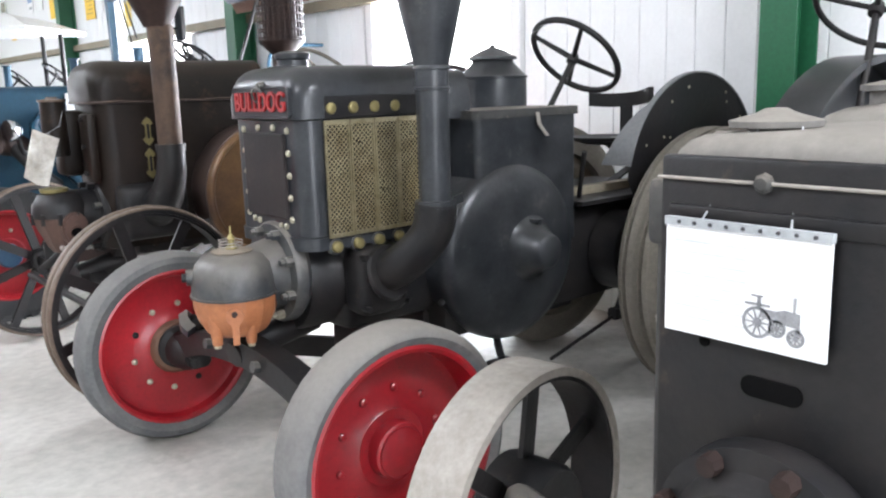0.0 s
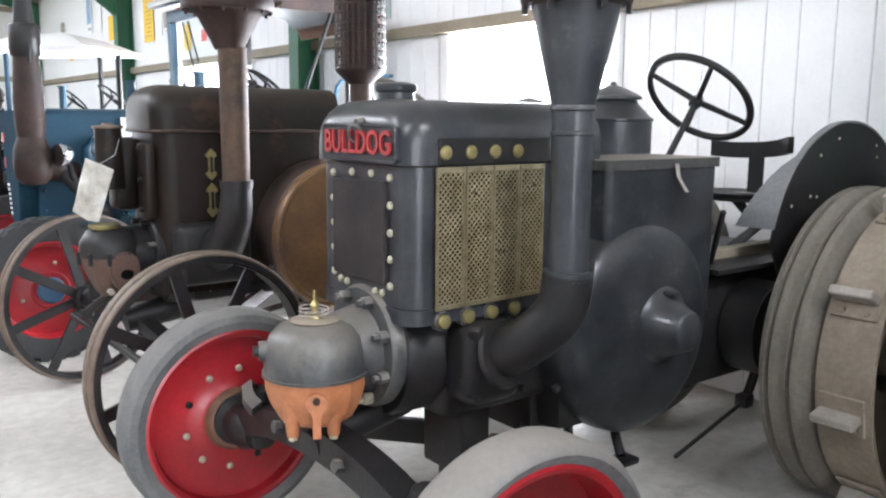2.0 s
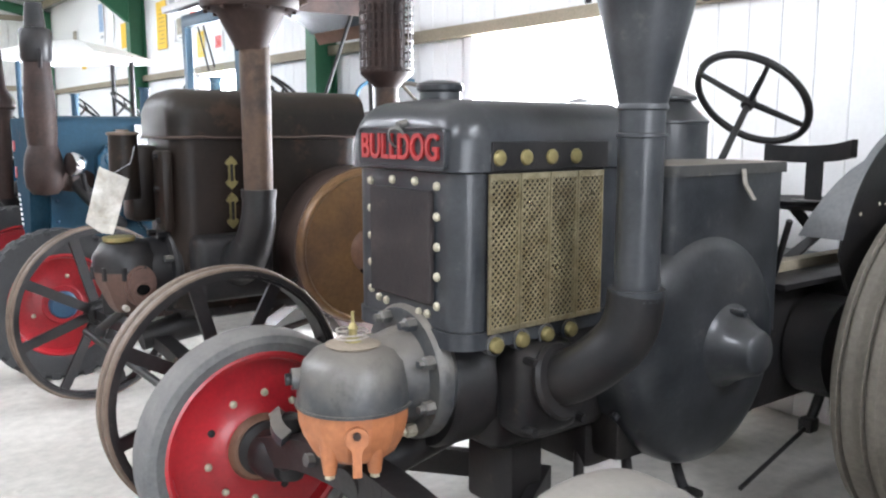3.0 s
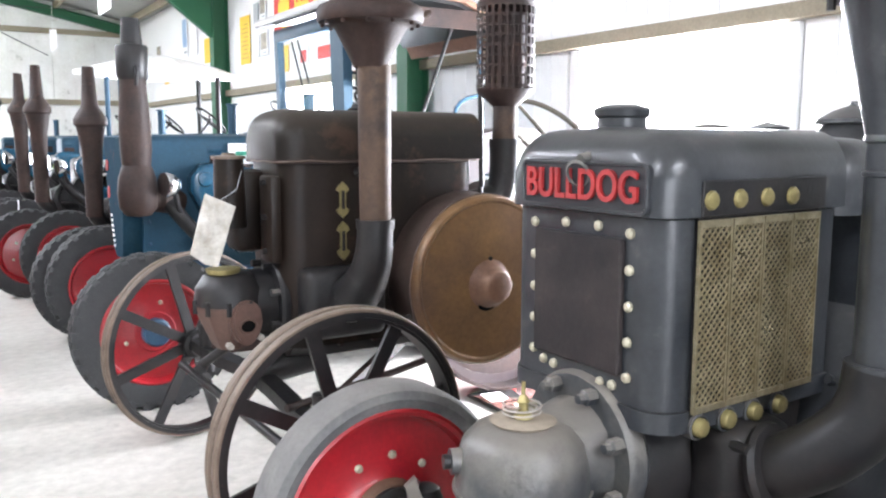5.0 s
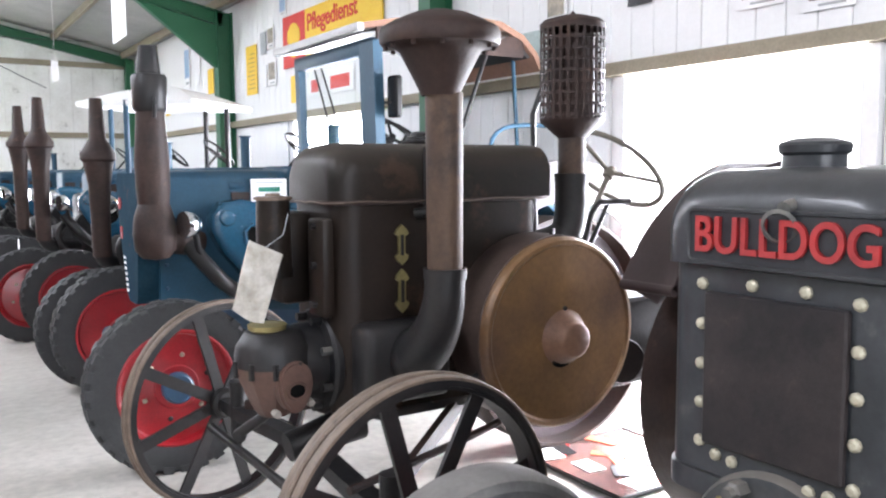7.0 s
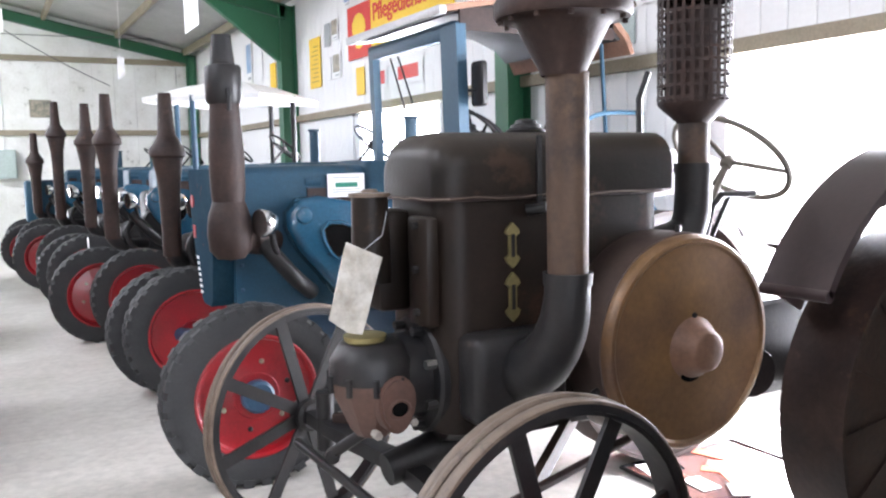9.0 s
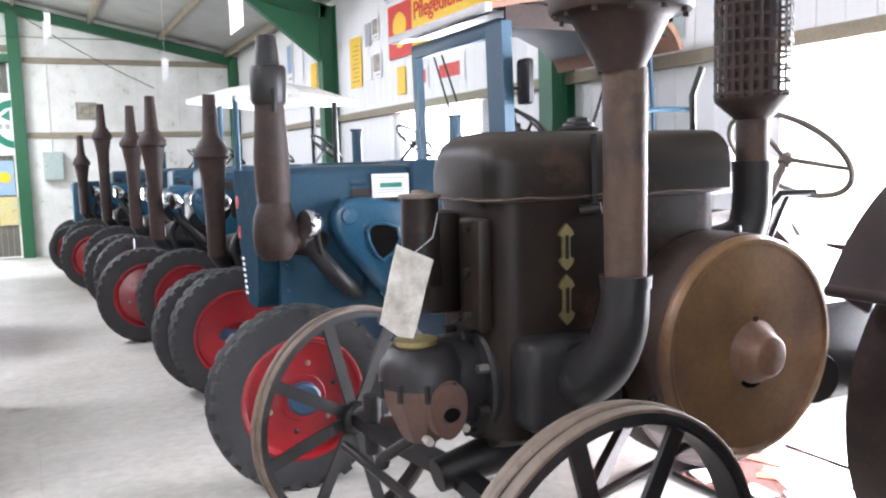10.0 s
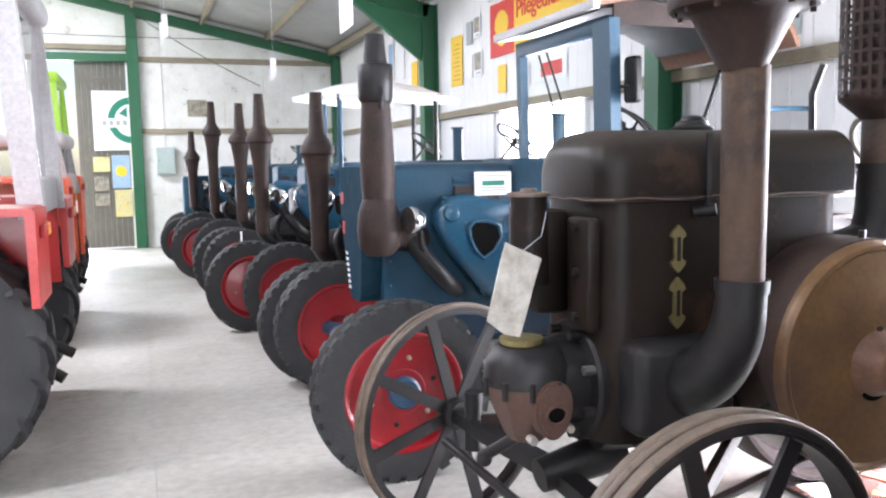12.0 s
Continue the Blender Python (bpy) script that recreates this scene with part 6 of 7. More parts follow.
        part("pipe_elbow", rod(B(), (sx, sy, 1.27), (sx + 0.3, sy + 0.16, 1.2), 0.1, 0.09, 20), DARKRUST, st)
        part("pipe_cap", lathe(B(), [(0.09, 2.02), (0.102, 2.04), (0.104, 2.225), (0.095, 2.24), (0.07, 2.245), (0.055, 2.41), (0.04, 2.41), (0, 2.4)], (sx, sy, 0), (0, 0, 1), 28), BLACK, st)
        for s in (-1, 1):
            part("cap_clip", tube(B(), [(sx, sy + s * 0.1, 2.1), (sx, sy + s * 0.12, 2.06), (sx, sy + s * 0.1, 1.98)], 0.012), BLACK, st)
    else:
        stack_plain(t, x - 0.15, y - 0.37, z_top, 0.95)
        part("pipe_elbow", tube(B(), bend([(x - 0.15, y - 0.37, 1.1), (x - 0.15, y - 0.37, 0.92), (x + 0.0, y - 0.25, 0.86), (x + 0.3, y - 0.1, 0.86)], 5), 0.07, 14), BLACK, t)
    part("stub_pipe", lathe(B(), [(0, 0), (0.045, 0), (0.045, 0.28), (0.06, 0.285), (0.06, 0.3), (0, 0.3)], (x + 1.25, y + 0.02, 1.69), (0, 0, 1), 20), BLUE_LIGHT, t)
    # wheels
    for yy, s in ((y - near, -1), (y + 0.86, 1)):
        w = wheel_disc(t, "front_wheel", (x - (ahead if s < 0 else ahead - 0.09), yy, rf), rf, 0.17, TYRE, RED, None, BLUE_HUB, 0.31, 30, side=-1 if s < 0 else 1, holes=6)
        part("axle_arm", rod(B(), (x - ahead, yy, rf), (x + 0.05, y, 0.52), 0.05, 0.06), BLUE_HUB, t)
        yy = y + s * 0.74
        r2 = (x + 2.05, yy, 0.7)
        wheel_disc(t, "rear_wheel", r2, 0.7, 0.34, TYRE, RED, None, BLUE_HUB, 0.34, 26, side=s, holes=8)
        fender(t, (x + 2.05, 0.74), 0.82, yy - s * 0.16, yy + s * 0.2, 165, 20, body, 0.3)
    if kind != "nose":
        part("oil_pump", box(B(), x + 0.0, x + 0.16, y - 0.3, y - 0.12, 0.62, 0.82, 0.02), BLUE, t)
        part("side_pipe", tube(B(), bend([(x + 0.1, y - 0.26, 1.15), (x - 0.05, y - 0.34, 1.0), (x + 0.1, y - 0.36, 0.75), (x + 0.4, y - 0.24, 0.7)], 5), 0.035, 10), BLACK, t)
        part("fan_cover", lathe(B(), [(0, 0), (0.12, 0), (0.14, 0.03), (0.14, 0.08), (0, 0.08)], (x + 0.3, y - 0.3, 1.1), (0, 1, 0), 22), BLACK, t)
    part("rear_body", box(B(), x + 1.4, x + 2.5, y - 0.3, y + 0.3, 0.5, 1.1, 0.06), BLUE_HUB, t)
    if kind != "cab":
        steering_wheel(t, (x + 1.85, y + 0.05, 1.86), 0.22, 42, BLACK, 3, (x + 1.45, y + 0.05, 1.4), 30)
        part("seat", box(B(), x + 2.2, x + 2.55, y - 0.2, y + 0.2, 1.28, 1.36, 0.03), BLACK, t)
        part("seat_post", rod(B(), (x + 2.37, y, 1.1), (x + 2.37, y, 1.29), 0.04), BLACK, t)
    return t


def cab(t, x, y):
    """A blue half cab: two posts, a windscreen with wipers and a brown cloth roof on black struts."""
    y0, y1 = y - 0.62, y + 0.55
    front = part("cab_front", strip(B(), [(x + 0.02, y0, 1.6), (x, y0, 2.5)], 0.2, 0.07, (0, 1, 0)), BLUE_LIGHT, t, "blue cab front")
    part("cab_post", strip(B(), [(x + 0.02, y1, 1.6), (x, y1, 2.5)], 0.07, 0.06, (0, 1, 0)), BLUE_LIGHT, front, smooth=0)
    part("cab_header", box(B(), x - 0.032, x + 0.04, y0 - 0.06, y1 + 0.04, 2.42, 2.52, 0.01), BLUE_LIGHT, front)
    part("windscreen", box(B(), x + 0.005, x + 0.011, y0 + 0.06, y1 - 0.03, 1.66, 2.42), GLASS, front, smooth=0).visible_shadow = False
    part("screen_base", box(B(), x - 0.05, x + 0.06, y0 - 0.05, y1 + 0.03, 1.6, 1.66, 0.01), BLUE_LIGHT, front)
    for a, b in ((0.3, 0.05), (0.42, 0.2)):
        part("wiper", rod(B(), (x - 0.01, y1 - a, 2.4), (x - 0.015, y1 - a - 0.22, 2.02 + b * 0.2), 0.008, seg=6), BLACK, front)
    roof = part("cab_roof", prism(B(), [(x - 0.12, 2.56), (x - 0.12, 2.6), (x + 0.3, 2.68), (x + 0.7, 2.72), (x + 1.0, 2.7), (x + 1.2, 2.62), (x + 1.33, 2.5), (x + 1.38, 2.38), (x + 1.35, 2.37), (x + 1.29, 2.48), (x + 1.18, 2.58), (x + 0.98, 2.66), (x + 0.7, 2.68), (x + 0.3, 2.64)], y0 - 0.1, y1 + 0.16, "y"), CABROOF, t, "brown cloth cab roof")
    # black sheet added below the cloth to darken the roof's underside
    part("roof_underside_dark", prism(B(), [(x - 0.09, 2.545), (x - 0.09, 2.558), (x + 0.3, 2.637), (x + 0.7, 2.677), (x + 0.98, 2.657), (x + 1.18, 2.575), (x + 1.28, 2.47), (x + 1.25, 2.46), (x + 1.15, 2.55), (x + 0.95, 2.63), (x + 0.7, 2.65), (x + 0.3, 2.61)], y0 - 0.07, y1 + 0.13, "y"), BLACK, roof, "added black sheet that darkens the roof's underside")
    part("roof_edge", box(B(), x - 0.15, x - 0.1, y0 - 0.11, y1 + 0.17, 2.545, 2.6, 0.008), CABGREY, roof)
    part("roof_valance", box(B(), x + 0.0, x + 1.2, y0 - 0.095, y0 - 0.075, 2.46, 2.6), DARKRUST, roof, smooth=0)
    part("roof_strut", rod(B(), (x + 0.62, y0 - 0.05, 1.75), (x + 0.95, y0 - 0.05, 2.6), 0.016), BLACK, roof)
    part("roof_strut", rod(B(), (x + 1.3, y0 + 0.1, 1.75), (x + 1.25, y0 + 0.1, 2.52), 0.016), BLUE_LIGHT, roof)
    m = part("mirror", box(B(), x + 0.08, x + 0.11, y0 - 0.22, y0 - 0.08, 2.0, 2.27, 0.03, 3), BLACK, t, "black wing mirror")
    part("mirror_arm", tube(B(), [(x + 0.02, y0 - 0.02, 2.1), (x + 0.1, y0 - 0.15, 2.1)], 0.01), BLACK, m)
    part("hand_rail", tube(B(), bend([(x + 0.9, y0 - 0.1, 1.7), (x + 0.9, y0 - 0.1, 1.98), (x + 1.5, y0 - 0.05, 1.98)], 5), 0.016, 8), BLUE_LIGHT, t)
    steering_wheel(t, (x + 0.5, y, 1.9), 0.21, 40, BLACK, 3, (x + 0.1, y, 1.4), 10)


D = blue_tractor(1.85, 7.8, "nose", "blue tractor with a front shield, cab and chrome headlamp", ahead=0.22, near=0.98)
cab(D, 3.05, 7.75)
part("paper_notice", box(B(), 2.35, 2.6, 7.518, 7.528, 1.458, 1.606), PAPER, D, "white printed notice", smooth=0)
part("notice_print", box(B(), 2.4, 2.55, 7.514, 7.517, 1.52, 1.55), SIGNGREEN, D, smooth=0)
for z in (1.59, 1.5, 1.515):
    part("notice_print", box(B(), 2.38, 2.57, 7.515, 7.517, z - 0.012, z - 0.006), INKGREY, D, smooth=0)
E1 = blue_tractor(1.93, 9.94, "bare", "blue and black tractor with a tall rusty exhaust pipe", 2.26, ahead=0.3, near=0.95)
F1 = blue_tractor(1.75, 12.07, "bare", "blue and black tractor under a white canvas canopy", 2.42, ahead=0.35)
G1 = blue_tractor(1.77, 14.12, "bare", "blue and black tractor with a dark exhaust pipe", 2.47, ahead=0.37)
H1 = blue_tractor(1.6, 16.32, "bare", "blue and black tractor with a rusty exhaust pipe", 2.65, ahead=0.38)
I1 = blue_tractor(1.42, 18.57, "small", "blue tractor with a short dark exhaust, last of the row", 2.29, ahead=0.36)
canopy = part("canopy", lathe(B(), [(0.98, 0.0), (0.99, 0.05), (0.5, 0.19), (0.0, 0.27), (0, 0.22), (0.5, 0.14), (0.97, 0.0)], (3.0, 12.0, 2.36), (0, 0, 1), 4), CANVAS, F1, "white canvas canopy", smooth=0)
for dx, dy in ((-0.55, -0.4), (-0.55, 0.4), (0.55, -0.4), (0.55, 0.4)):
    part("canopy_post", rod(B(), (3.0 + dx, 12.0 + dy, 1.3), (3.0 + dx, 12.0 + dy, 2.42), 0.03), BLUE_LIGHT if dx < 0 else BLACK, F1)
for x, y, z in ((1.33, 11.35, 0.92),):
    solo("paper_tag", box(B(), x - 0.004, x, y - 0.05, y + 0.05, z - 0.08, z + 0.08), PAPER, "white paper tag hung on a tractor", "tag", smooth=0)

# ---- tractors across the aisle ----


def ag_tyre(wheel, c, r, wide, lugs=18, label=""):
    """A large field tyre with slanting bars."""
    hw, ri = wide / 2, r * 0.6
    bm = lathe(B(), [(ri, -hw * 0.8), (r * 0.75, -hw), (r * 0.92, -hw * 0.95), (r * 0.95, -hw * 0.7), (r * 0.955, 0), (r * 0.95, hw * 0.7), (r * 0.92, hw * 0.95), (r * 0.75, hw), (ri, hw * 0.8)], c, (0, 1, 0), 44, loop=True)
    tyre = part("tyre", bm, TYRE, wheel, label)
    for k in range(lugs):
        for s in (-1, 1):
            path = []
            for q in range(5):
                a = 2 * math.pi * (k + 0.25 * s) / lugs + 0.3 * q / 4
                rr = r * (0.972, 0.972, 0.97, 0.95, 0.89)[q]
                path.append(Vector(c) + Vector((rr * math.cos(a), s * hw * (0.02, 0.3, 0.6, 0.88, 1.0)[q], rr * math.sin(a))))
            a = 2 * math.pi * (k + 0.25 * s) / lugs
            d = Vector((math.cos(a + 0.1), 0, math.sin(a + 0.1)))
            part("lug", strip(B(), path, r * 0.05, r * 0.085, d), TYRE, tyre, smooth=0)
    return tyre


def big_tractor(name, label, yc, x_tail, paint, cab_paint, r, cab_top, guard=(1.17, 1.54)):
    t = thing(name, label, "tractor", (x_tail - 1.6, yc, 0), "tractors across the aisle")
    xc = x_tail - r
    for yy, s in ((yc - 0.92, -1), (yc + 0.92, 1)):
        w = part("rear_wheel", lathe(B(), [(0.12, s * 0.1), (0.3, s * 0.02), (r * 0.55, s * 0.12), (r * 0.62, s * 0.2), (r * 0.62, -s * 0.2), (r * 0.5, -s * 0.05), (0.12, -s * 0.05)], (xc, yy, r), (0, 1, 0), 36, loop=True), paint, t)
        ag_tyre(w, (xc, yy, r), r, 0.44, label="black field tyre with slanting bars")
        lamp = part("tail_lamp", box(B(), x_tail - 0.029, x_tail + 0.0, yy + 0.02, yy + 0.14, guard[1] - 0.17, guard[1] - 0.1, 0.008), AMBER, t, "amber tail lamp")
        g0, g1 = guard
        guard_top = prism(B(), [(x_tail - 1.5, g0 - 0.2), (x_tail - 1.42, g0 + 0.1), (x_tail - 1.2, g1 - 0.03), (x_tail - 1.0, g1), (x_tail - 0.05, g1 - 0.01), (x_tail - 0.03, g1 - 0.03), (x_tail - 0.03, g0), (x_tail - 0.07, g0), (x_tail - 0.08, g1 - 0.05), (x_tail - 1.0, g1 - 0.05), (x_tail - 1.16, g1 - 0.08), (x_tail - 1.37, g0 + 0.08), (x_tail - 1.45, g0 - 0.2)], yy - 0.28, yy + 0.28, "y")
        guard_part = part("rear_fender", guard_top, paint, t)
        part("fender_cheek", box(B(), x_tail - 1.2, x_tail - 0.09, yy - s * 0.27 - 0.01, yy - s * 0.27 + 0.01, g0 - 0.1, g1 - 0.052), paint, guard_part, smooth=0)
        part("lamp_glass", box(B(), x_tail - 0.029, x_tail - 0.001, yy - 0.14, yy + 0.018, guard[1] - 0.17, guard[1] - 0.1, 0.008), LETTER, lamp)
        w2 = part("front_wheel", lathe(B(), [(0.1, s * 0.1), (0.3, s * 0.05), (0.34, s * 0.14), (0.34, -s * 0.14), (0.1, -s * 0.05)], (xc - 2.1, yy, 0.5), (0, 1, 0), 30, loop=True), paint, t)
        ag_tyre(w2, (xc - 2.1, yy, 0.5), 0.5, 0.28, 14)
    part("rear_body", box(B(), xc - 2.6, x_tail - 0.25, yc - 0.33, yc + 0.33, 0.55, 1.15, 0.05), BLACK, t)
    part("bonnet", hood(B(), xc - 2.9, xc - 0.7, yc, 0.36, 1.0, 1.55, 0.1), paint, t)
    x0, x1 = xc - 0.75, x_tail - 0.1
    for xx, yy in ((x0, yc - 0.66), (x0, yc + 0.66), (x1, yc - 0.66), (x1, yc + 0.66)):
        part("cab_post", strip(B(), [(xx, yy, 1.4), (xx + (0.05 if xx == x0 else -0.08), yy, cab_top - 0.08)], 0.13, 0.1, (1, 0, 0)), cab_paint, t, smooth=0)
    part("cab_roof", box(B(), x0 - 0.05, x1 + 0.03, yc - 0.74, yc + 0.74, cab_top - 0.12, cab_top + 0.04, 0.06, 3), cab_paint, t)
    part("cab_skirt", box(B(), x1 - 0.06, x1 + 0.02, yc - 0.7, yc + 0.7, 1.4, 1.62, 0.02), cab_paint, t)
    part("rear_window", box(B(), x1 - 0.05, x1 - 0.042, yc - 0.6, yc + 0.6, 1.62, cab_top - 0.12), GLASS, t, smooth=0).visible_shadow = False
    part("side_window", box(B(), x0 + 0.1, x1 - 0.14, yc - 0.67, yc - 0.662, 1.5, cab_top - 0.12), GLASS, t, smooth=0).visible_shadow = False
    part("seat", box(B(), xc - 0.2, xc + 0.25, yc - 0.24, yc + 0.24, 1.15, 1.4, 0.05), BLACK, t)
    part("hitch_arm", rod(B(), (x_tail - 0.3, yc - 0.3, 0.6), (x_tail - 0.02, yc - 0.36, 0.42), 0.035), BLACK, t)
    part("hitch_arm", rod(B(), (x_tail - 0.3, yc + 0.3, 0.6), (x_tail - 0.02, yc + 0.36, 0.42), 0.035), BLACK, t)
    return t


big_tractor("red_tractor", "bright red tractor with a light grey cab and black tyres", 8.42, -0.08, TRACTOR_RED, CABGREY, 0.72, 2.75, (0.98, 1.49))
big_tractor("orange_tractor", "orange-red tractor with black field tyres", 12.3, -0.22, TRACTOR_ORANGE, CABGREY, 0.7, 2.0, (0.7, 1.6))
big_tractor("green_tractor", "lime green tractor with a cab, before the end doorway", 16.4, -0.55, LIME, LIME, 0.72, 3.0)

# ---- signs, posters and fittings on the walls ----
XF = WALL_X - 0.012


def poster(y0, y1, z0, z1, material, label, name="poster", deep=0.008):
    pictured = material in (PHOTO, SKYBLUE)
    sheet = solo(name, box(B(), XF - deep, XF - 0.001, y0, y1, z0, z1), PAPER if pictured else material, label if len(label.split()) > 4 else label + " on the boarded wall", name, "posters on the side wall", smooth=0)
    if pictured:
        wy, wz = (y1 - y0) * 0.12, (z1 - z0) * 0.12
        part("picture", box(B(), XF - deep - 0.002, XF - deep - 0.0005, y0 + wy, y1 - wy, z0 + 2 * wz, z1 - wz), material, sheet, smooth=0)
        part("caption", box(B(), XF - deep - 0.002, XF - deep - 0.0005, y0 + 1.5 * wy, y1 - 2.5 * wy, z0 + 0.7 * wz, z0 + 1.2 * wz), INKGREY, sheet, smooth=0)
    return sheet


sg = thing("enamel_sign", "long yellow sign with a red emblem panel and red words", "sign", (XF, 11.4, 2.95))
SY0, SY1, SYR, SZ0, SZ1 = 9.9, 12.6, 11.88, 2.97, 3.62
part("yellow_panel", box(B(), XF - 0.02, XF - 0.001, SY0, SYR, SZ0, SZ1), YELLOW, sg, smooth=0)
rp = part("red_panel", box(B(), XF - 0.02, XF - 0.001, SYR + 0.002, SY1, SZ0, SZ1), SIGNRED, sg, smooth=0)
shell = [(0.0, -0.2), (0.09, -0.18), (0.11, -0.1), (0.2, 0.03), (0.19, 0.13), (0.1, 0.21), (0.0, 0.235), (-0.1, 0.21), (-0.19, 0.13), (-0.2, 0.03), (-0.11, -0.1), (-0.09, -0.18)]
part("emblem", prism(B(), [(12.24 + a, 3.28 + b) for a, b in shell], XF - 0.026, XF - 0.021, "x"), YELLOW, rp, smooth=0)
bm = lettering("Pflegedienst", 0.2, 0.006)
sp = [v.co.x for v in bm.verts]
bmesh.ops.scale(bm, vec=(1.35 / (max(sp) - min(sp)), 1, 1), verts=bm.verts)
bmesh.ops.transform(bm, matrix=Matrix.Translation((XF - 0.024, 11.14, 3.44)) @ Matrix(((0, 0, -1, 0), (-1, 0, 0, 0), (0, 1, 0, 0), (0, 0, 0, 1))), verts=bm.verts)
part("wording", bm, SIGNRED, sg, "red words on yellow", smooth=0)
poster(13.62, 14.05, 2.74, 3.43, YELLOW, "narrow yellow paper poster on the white wall")
for k in range(9):
    part("print_line", box(B(), XF - 0.0105, XF - 0.0085, 13.7, 13.98 - 0.05 * (k % 3), 2.82 + k * 0.06, 2.835 + k * 0.06), mat("ochre_print", (0.5, 0.3, 0.02)) if k == 0 else bpy.data.materials["ochre_print"], bpy.data.objects["poster"], smooth=0)
for y0, y1, z0, z1, mm, lb in ((12.95, 13.2, 3.3, 3.6, PHOTO, "small photograph print"), (13.25, 13.45, 3.25, 3.55, INKGREY, "small grey photograph print"), (12.9, 13.2, 2.8, 3.15, PHOTO, "small photograph print"), (13.25, 13.4, 2.8, 3.1, PAPER, "small white paper notice"),
                               (12.5, 12.75, 3.66, 3.9, SKYBLUE, "blue printed poster"), (12.15, 12.4, 2.52, 2.86, YELLOW, "yellow printed poster"), (11.5, 12.05, 2.55, 2.8, PAPER, "white strip poster with red print"), (10.6, 11.3, 2.55, 2.8, PAPER, "white strip poster with red print"),
                               (16.9, 17.25, 3.1, 3.85, SKYBLUE, "tall blue poster"), (16.3, 16.6, 3.1, 3.6, PAPER, "tall white poster"), (15.6, 15.9, 2.9, 3.3, YELLOW, "yellow printed poster"), (18.3, 18.6, 2.7, 3.0, YELLOW, "yellow printed poster"), (18.8, 19.2, 3.2, 3.5, PHOTO, "photograph print"),
                               (8.95, 9.25, 2.62, 2.9, PHOTO, "framed photograph print"), (7.3, 7.7, 2.5, 2.74, GREENGREY, "pale framed picture"), (7.05, 7.3, 2.76, 3.0, PHOTO, "photograph print"), (6.2, 6.42, 2.76, 2.96, INK, "dark photograph print"), (5.2, 5.52, 2.59, 2.82, PHOTO, "photograph print in a dark frame"), (4.77, 5.08, 2.51, 2.74, PHOTO, "photograph print in a dark frame"), (5.7, 6.25, 3.2, 3.5, PHOTO, "photograph print")):
    poster(y0, y1, z0, z1, mm, lb)
for ya, yb in ((11.55, 11.75), (10.7, 11.2)):
    poster(ya, yb, 2.6, 2.75, SIGNRED, "red print on a strip poster", "poster", 0.0105)

# end wall
YF = END_Y - 0.004
rs = thing("round_emblem_sign", "white sign with a green ring emblem on the sliding door", "sign", (-0.1, END_Y, 2.0))
part("sign_sheet", box(B(), -0.46, 0.245, YF - 0.02, YF - 0.006, 2.03, 3.24), PAPER, rs, smooth=0)
ring = [(0.47 * math.cos(radians(a)), 0.47 * math.sin(radians(a))) for a in range(62, 299, 8)]
inner = [(0.33 * math.cos(radians(a)), 0.33 * math.sin(radians(a))) for a in range(298, 61, -8)]
part("green_ring", prism(B(), [(0.27 + a * 0.95 if a < -0.03 else 0.243, 2.64 + b) for a, b in ring + inner], YF - 0.026, YF - 0.021, "y"), SIGNGREEN, rs, smooth=0)
part("name_band", box(B(), -0.32, 0.244, YF - 0.032, YF - 0.027, 2.5, 2.68), PAPER, rs, smooth=0)
for k in range(4):
    part("name_bar", box(B(), -0.28 + k * 0.13, -0.2 + k * 0.13, YF - 0.036, YF - 0.033, 2.54, 2.64), INKGREY, rs, smooth=0)
part("triangle", prism(B(), [(0.04, 2.78), (0.2, 2.92), (0.2, 2.7)], YF - 0.03, YF - 0.027, "y"), SIGNGREEN, rs, smooth=0)
for x0, x1, z0, z1, mm, lb in ((-0.15, 0.2, 1.25, 1.93, SKYBLUE, "blue printed poster with a yellow shape"), (-0.5, -0.18, 1.6, 1.9, PHOTO_YELLOW, "yellow printed poster"), (-0.5, -0.22, 1.2, 1.5, PHOTO, "photograph print"), (-0.12, 0.22, 0.66, 1.22, PHOTO_YELLOW, "yellow poster with small pictures"), (-0.5, -0.22, 0.9, 1.15, PHOTO, "photograph print")):
    solo("poster", box(B(), x0, x1, YF - 0.018, YF - 0.006, z0, z1), mm, lb if len(lb.split()) > 4 else lb + " on the end door", "poster", "posters on the end door", smooth=0)
solo("poster_shape", lathe(B(), [(0, 0), (0.11, 0), (0.11, 0.003), (0, 0.003)], (0.03, YF - 0.019, 1.6), (0, -1, 0), 14), YELLOW, "yellow shape printed on a poster", "print")
eb = thing("switch_box", "grey-green metal switch box on the end wall", "switch box", (0.92, END_Y, 1.52))
part("box_body", box(B(), 0.73, 1.1, YF - 0.2, YF, 1.52, 2.08, 0.01), GREENGREY, eb)
part("box_door", box(B(), 0.75, 1.08, YF - 0.21, YF - 0.202, 1.54, 2.06, 0.003, 1), GREENGREY, eb)
part("door_lock", rod(B(), (0.78, YF - 0.225, 1.8), (0.78, YF - 0.21, 1.8), 0.012), BLACK, eb)
part("conduit", rod(B(), (0.9, YF - 0.03, 2.08), (0.9, YF - 0.03, 3.8), 0.015), PAPER, eb)
solo("poster", box(B(), 1.4, 1.8, YF - 0.032, YF - 0.02, 2.72, 3.07), PHOTO, "photograph print with a yellow edge", "poster", smooth=0)
solo("wall_sheet", box(B(), 0.7, 1.2, YF - 0.012, YF - 0.002, 0.75, 1.35), PAPER, "white sheet fixed low on the end wall", "sheet", smooth=0)
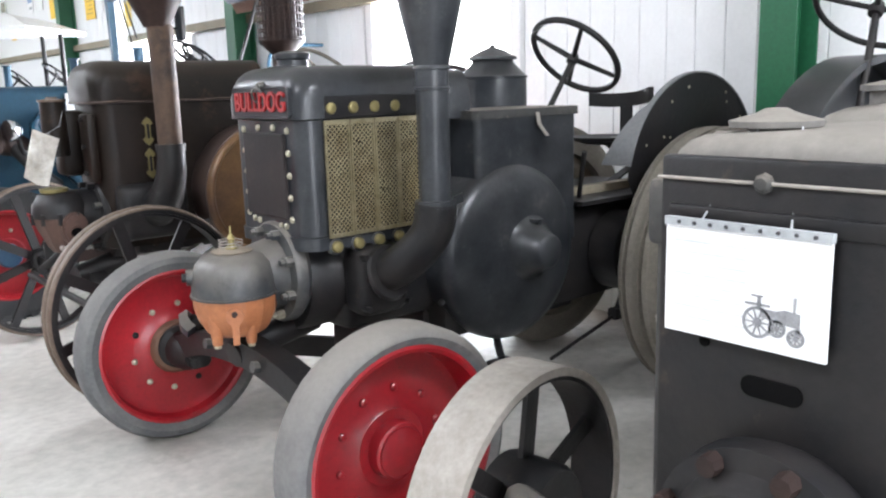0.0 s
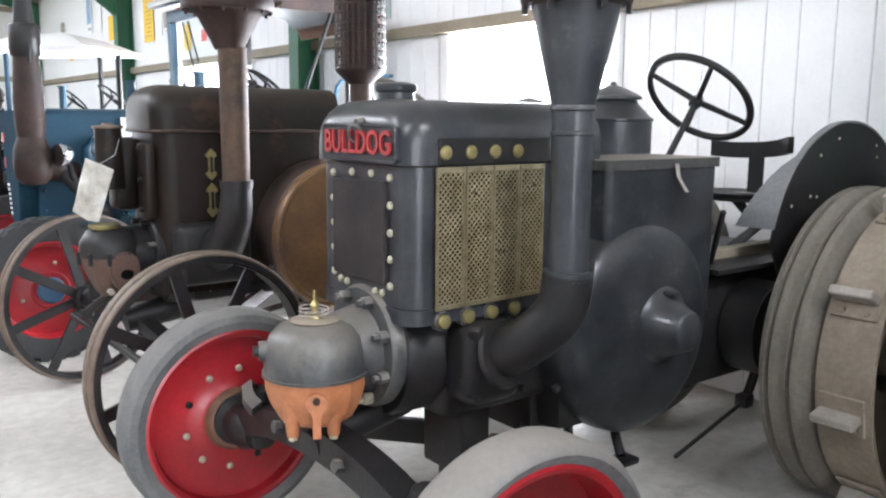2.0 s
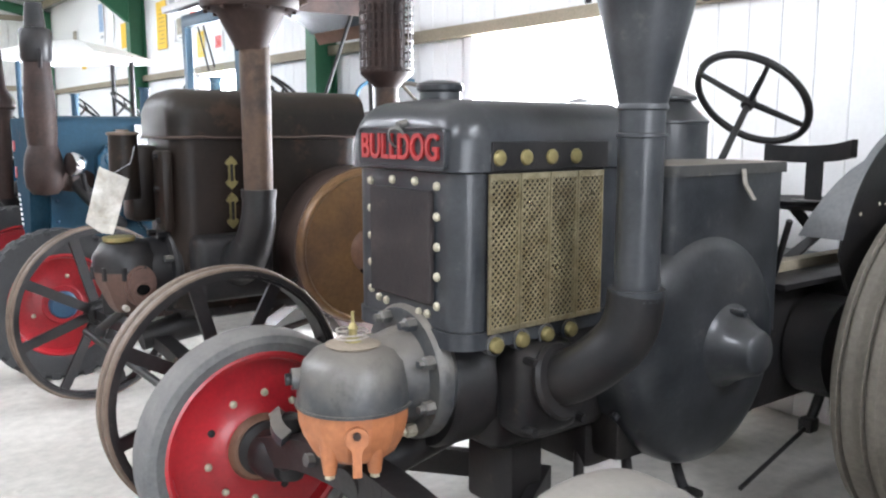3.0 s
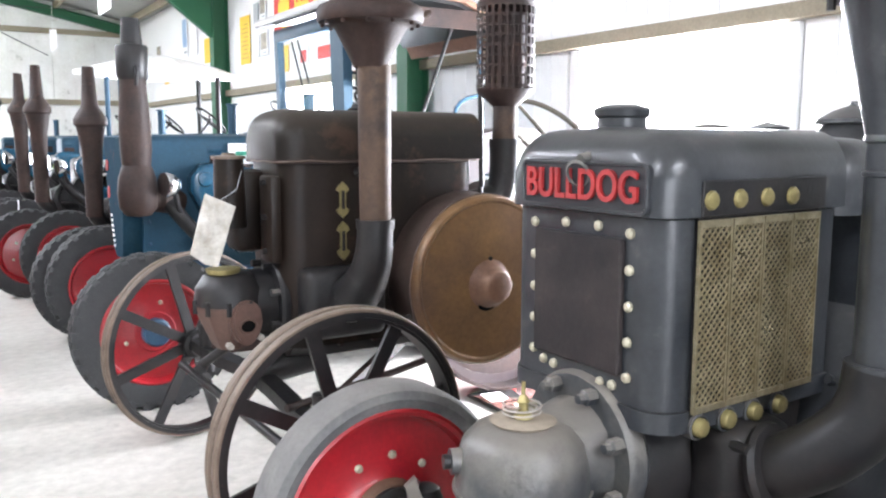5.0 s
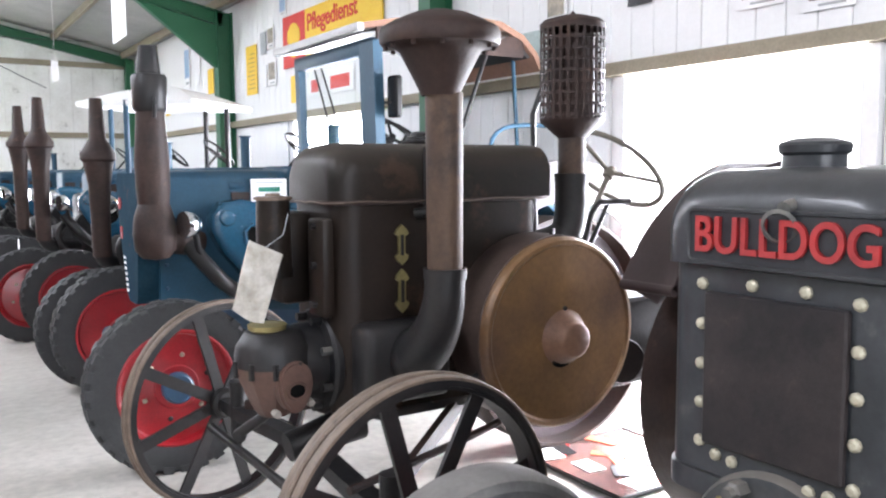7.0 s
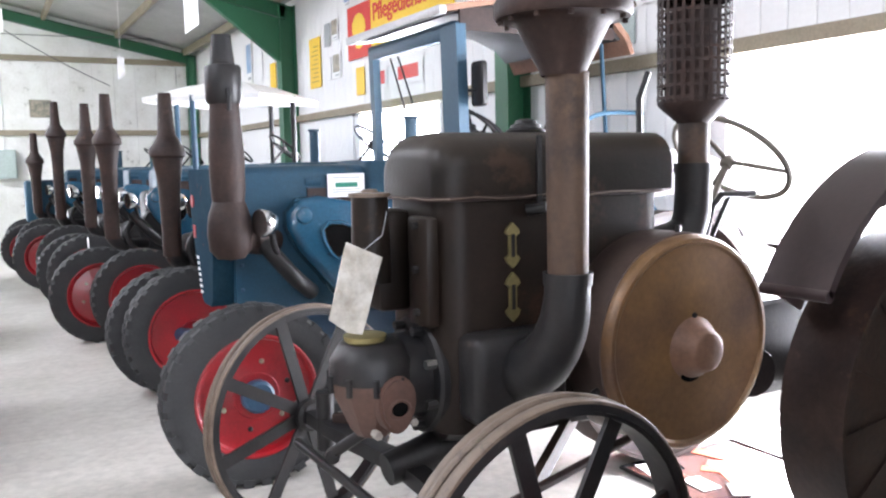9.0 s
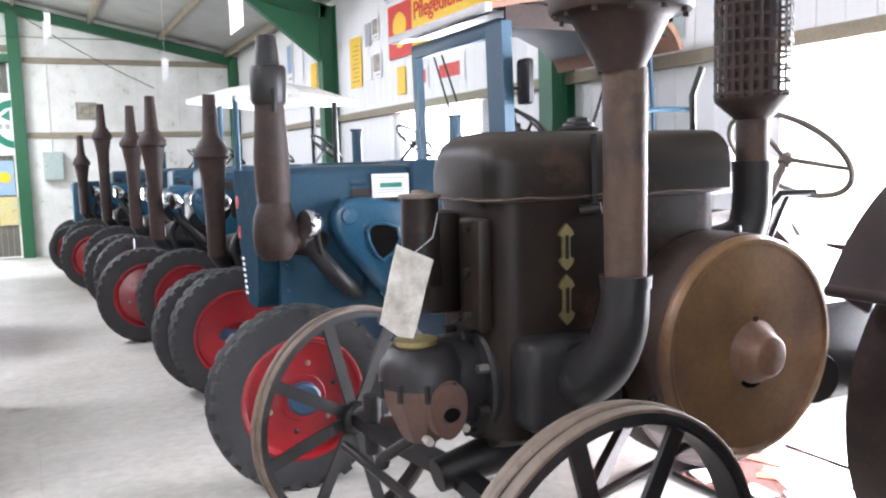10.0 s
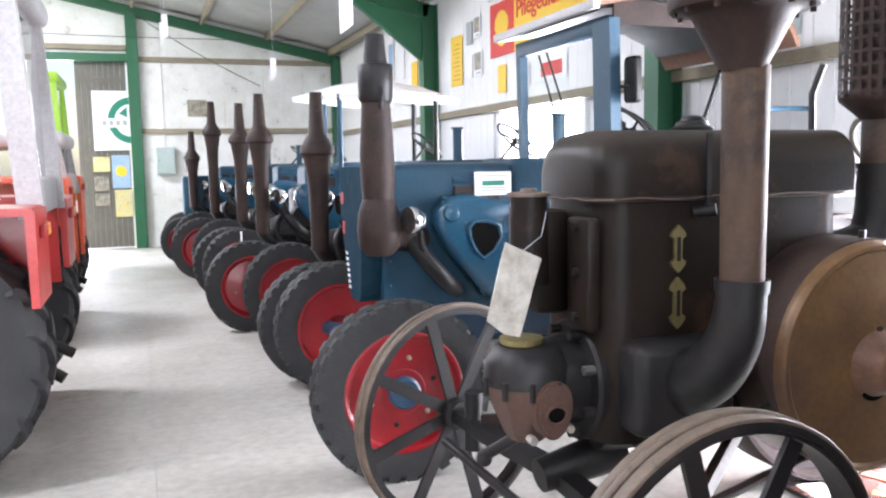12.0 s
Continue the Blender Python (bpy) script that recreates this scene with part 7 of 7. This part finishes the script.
# cables slung across and paper strips hung from the roof
solo("cable", tube(B(), [(0.3 + 2.6 * k / 12, END_Y - 0.3, 4.85 - 1.5 * k / 12 - 0.08 * math.sin(math.pi * k / 12)) for k in range(13)], 0.008, 6), INK, "thin black cable slung along the end wall", "cable")
solo("cable", tube(B(), [(-3 + 7.4 * k / 12, END_Y - 0.25, 4.35 - 0.05 * math.sin(math.pi * k / 12)) for k in range(13)], 0.007, 6), INK, "thin black cable along the end wall", "cable")
for x, y, z0, z1, w in ((1.58, 7.6, 2.46, 2.95, 0.08), (1.97, 13.0, 2.72, 2.96, 0.08), (0.83, 17.0, 3.62, 3.98, 0.07), (0.78, 14.0, 3.3, 3.6, 0.07)):
    hs = thing("hanging_strip", "white paper strip hung from the roof on a thread", "paper strip", (x, y, z0), "hanging paper strips")
    part("strip", prism(B(), [(x - w / 2, z0 - 0.03), (x + w / 2, z0 + 0.03), (x + w / 2, z1), (x - w / 2, z1)], y, y + 0.003, "y"), PAPER, hs, smooth=0)
    part("thread", rod(B(), (x, y, z1), (x, y, roof_z(x) + 0.1), 0.002, seg=5), PAPER, hs)

# painted board lying on the floor between the tractors
bd = thing("painted_board", "colourful painted board lying on the floor", "board", (3.75, 5.5, 0))
part("board_sheet", box(B(), 3.35, 4.15, 5.1, 5.9, 0.002, 0.02), mat("glossy_dark_print", (0.07, 0.045, 0.045), (0.2, 0.07, 0.05), 0.14, 0.0, 3, 40, 0.02, wear=1.0, coat=0.5), bd, smooth=0)
part("board_edge", tube(B(), [(3.34, 5.09, 0.02), (4.16, 5.09, 0.02), (4.16, 5.91, 0.02), (3.34, 5.91, 0.02), (3.34, 5.09, 0.02)], 0.012, 6), BLACK, bd)
rnd = random.Random(8)
for k in range(16):
    x, y, a = 3.42 + 0.66 * rnd.random(), 5.17 + 0.66 * rnd.random(), rnd.random() * 6
    w, h = 0.05 + 0.09 * rnd.random(), 0.03 + 0.06 * rnd.random()
    part("paint_patch", box(B(), -w, w, -h, h, 0, 0.002, 0, 1, Matrix.Translation((x, y, 0.0212 + 0.0003 * k)) @ Matrix.Rotation(a, 4, "Z")), (SIGNRED, BLACK, TRACTOR_ORANGE, PAPER)[k % 4], bd, smooth=0)

# ---- pieces of the floor and the walls, last ----
xs, ys = (LEFT_X, -6.9, -3.25, 0.385, 4.74), (FRONT_Y, -3.4, 0.4, 4.2, 8.0, 11.8, 15.6, 19.4, END_Y + 0.1)
for xa, xb in zip(xs, xs[1:]):
    for ya, yb in zip(ys, ys[1:]):
        part("slab", box(B(), xa + 0.001, xb - 0.001, ya + 0.001, yb - 0.001, -0.05, 0.0, 0.0012, 1), FLOOR, floor, smooth=0)


def board_mesh(z0, z1, wide):
    bm = box(B(), 0, 0.024, 0.002, wide - 0.002, z0, z1, 0.005, 1)
    me = bpy.data.meshes.new("board")
    bm.to_mesh(me)
    bm.free()
    me.materials.append(WHITE)
    return me


BW = 0.2
meshes = {k: board_mesh(*k, BW) for k in ((0.01, RAIL_Z - 0.002), (RAIL_Z + 0.097, EAVE), (0.01, WINDOW[2] - 0.04))}
y = FRONT_Y
while y < END_Y - BW:
    spans = [(RAIL_Z + 0.097, EAVE)]
    if not (DOOR[0] - 0.1 - BW < y < DOOR[1] + 0.1):
        spans.append((0.01, WINDOW[2] - 0.04) if WINDOW[0] - BW < y < WINDOW[1] else (0.01, RAIL_Z - 0.002))
    for sp in spans:
        ob = new("board", meshes[sp])
        ob.parent, ob.location = wall_east, (WALL_X, y, 0)
    y += BW

x = 0.485
while x < WALL_X - 0.25:
    w = min(0.42, WALL_X - 0.21 - x)
    bm = prism(B(), [(x + 0.003, 0.01), (x + w - 0.003, 0.01), (x + w - 0.003, roof_z(x + w) - 0.03), (x + 0.003, roof_z(x) - 0.03)], END_Y - 0.018, END_Y - 0.001, "y")
    part("board", bm, WHITE_STAIN, wall_north, smooth=0)
    x += w
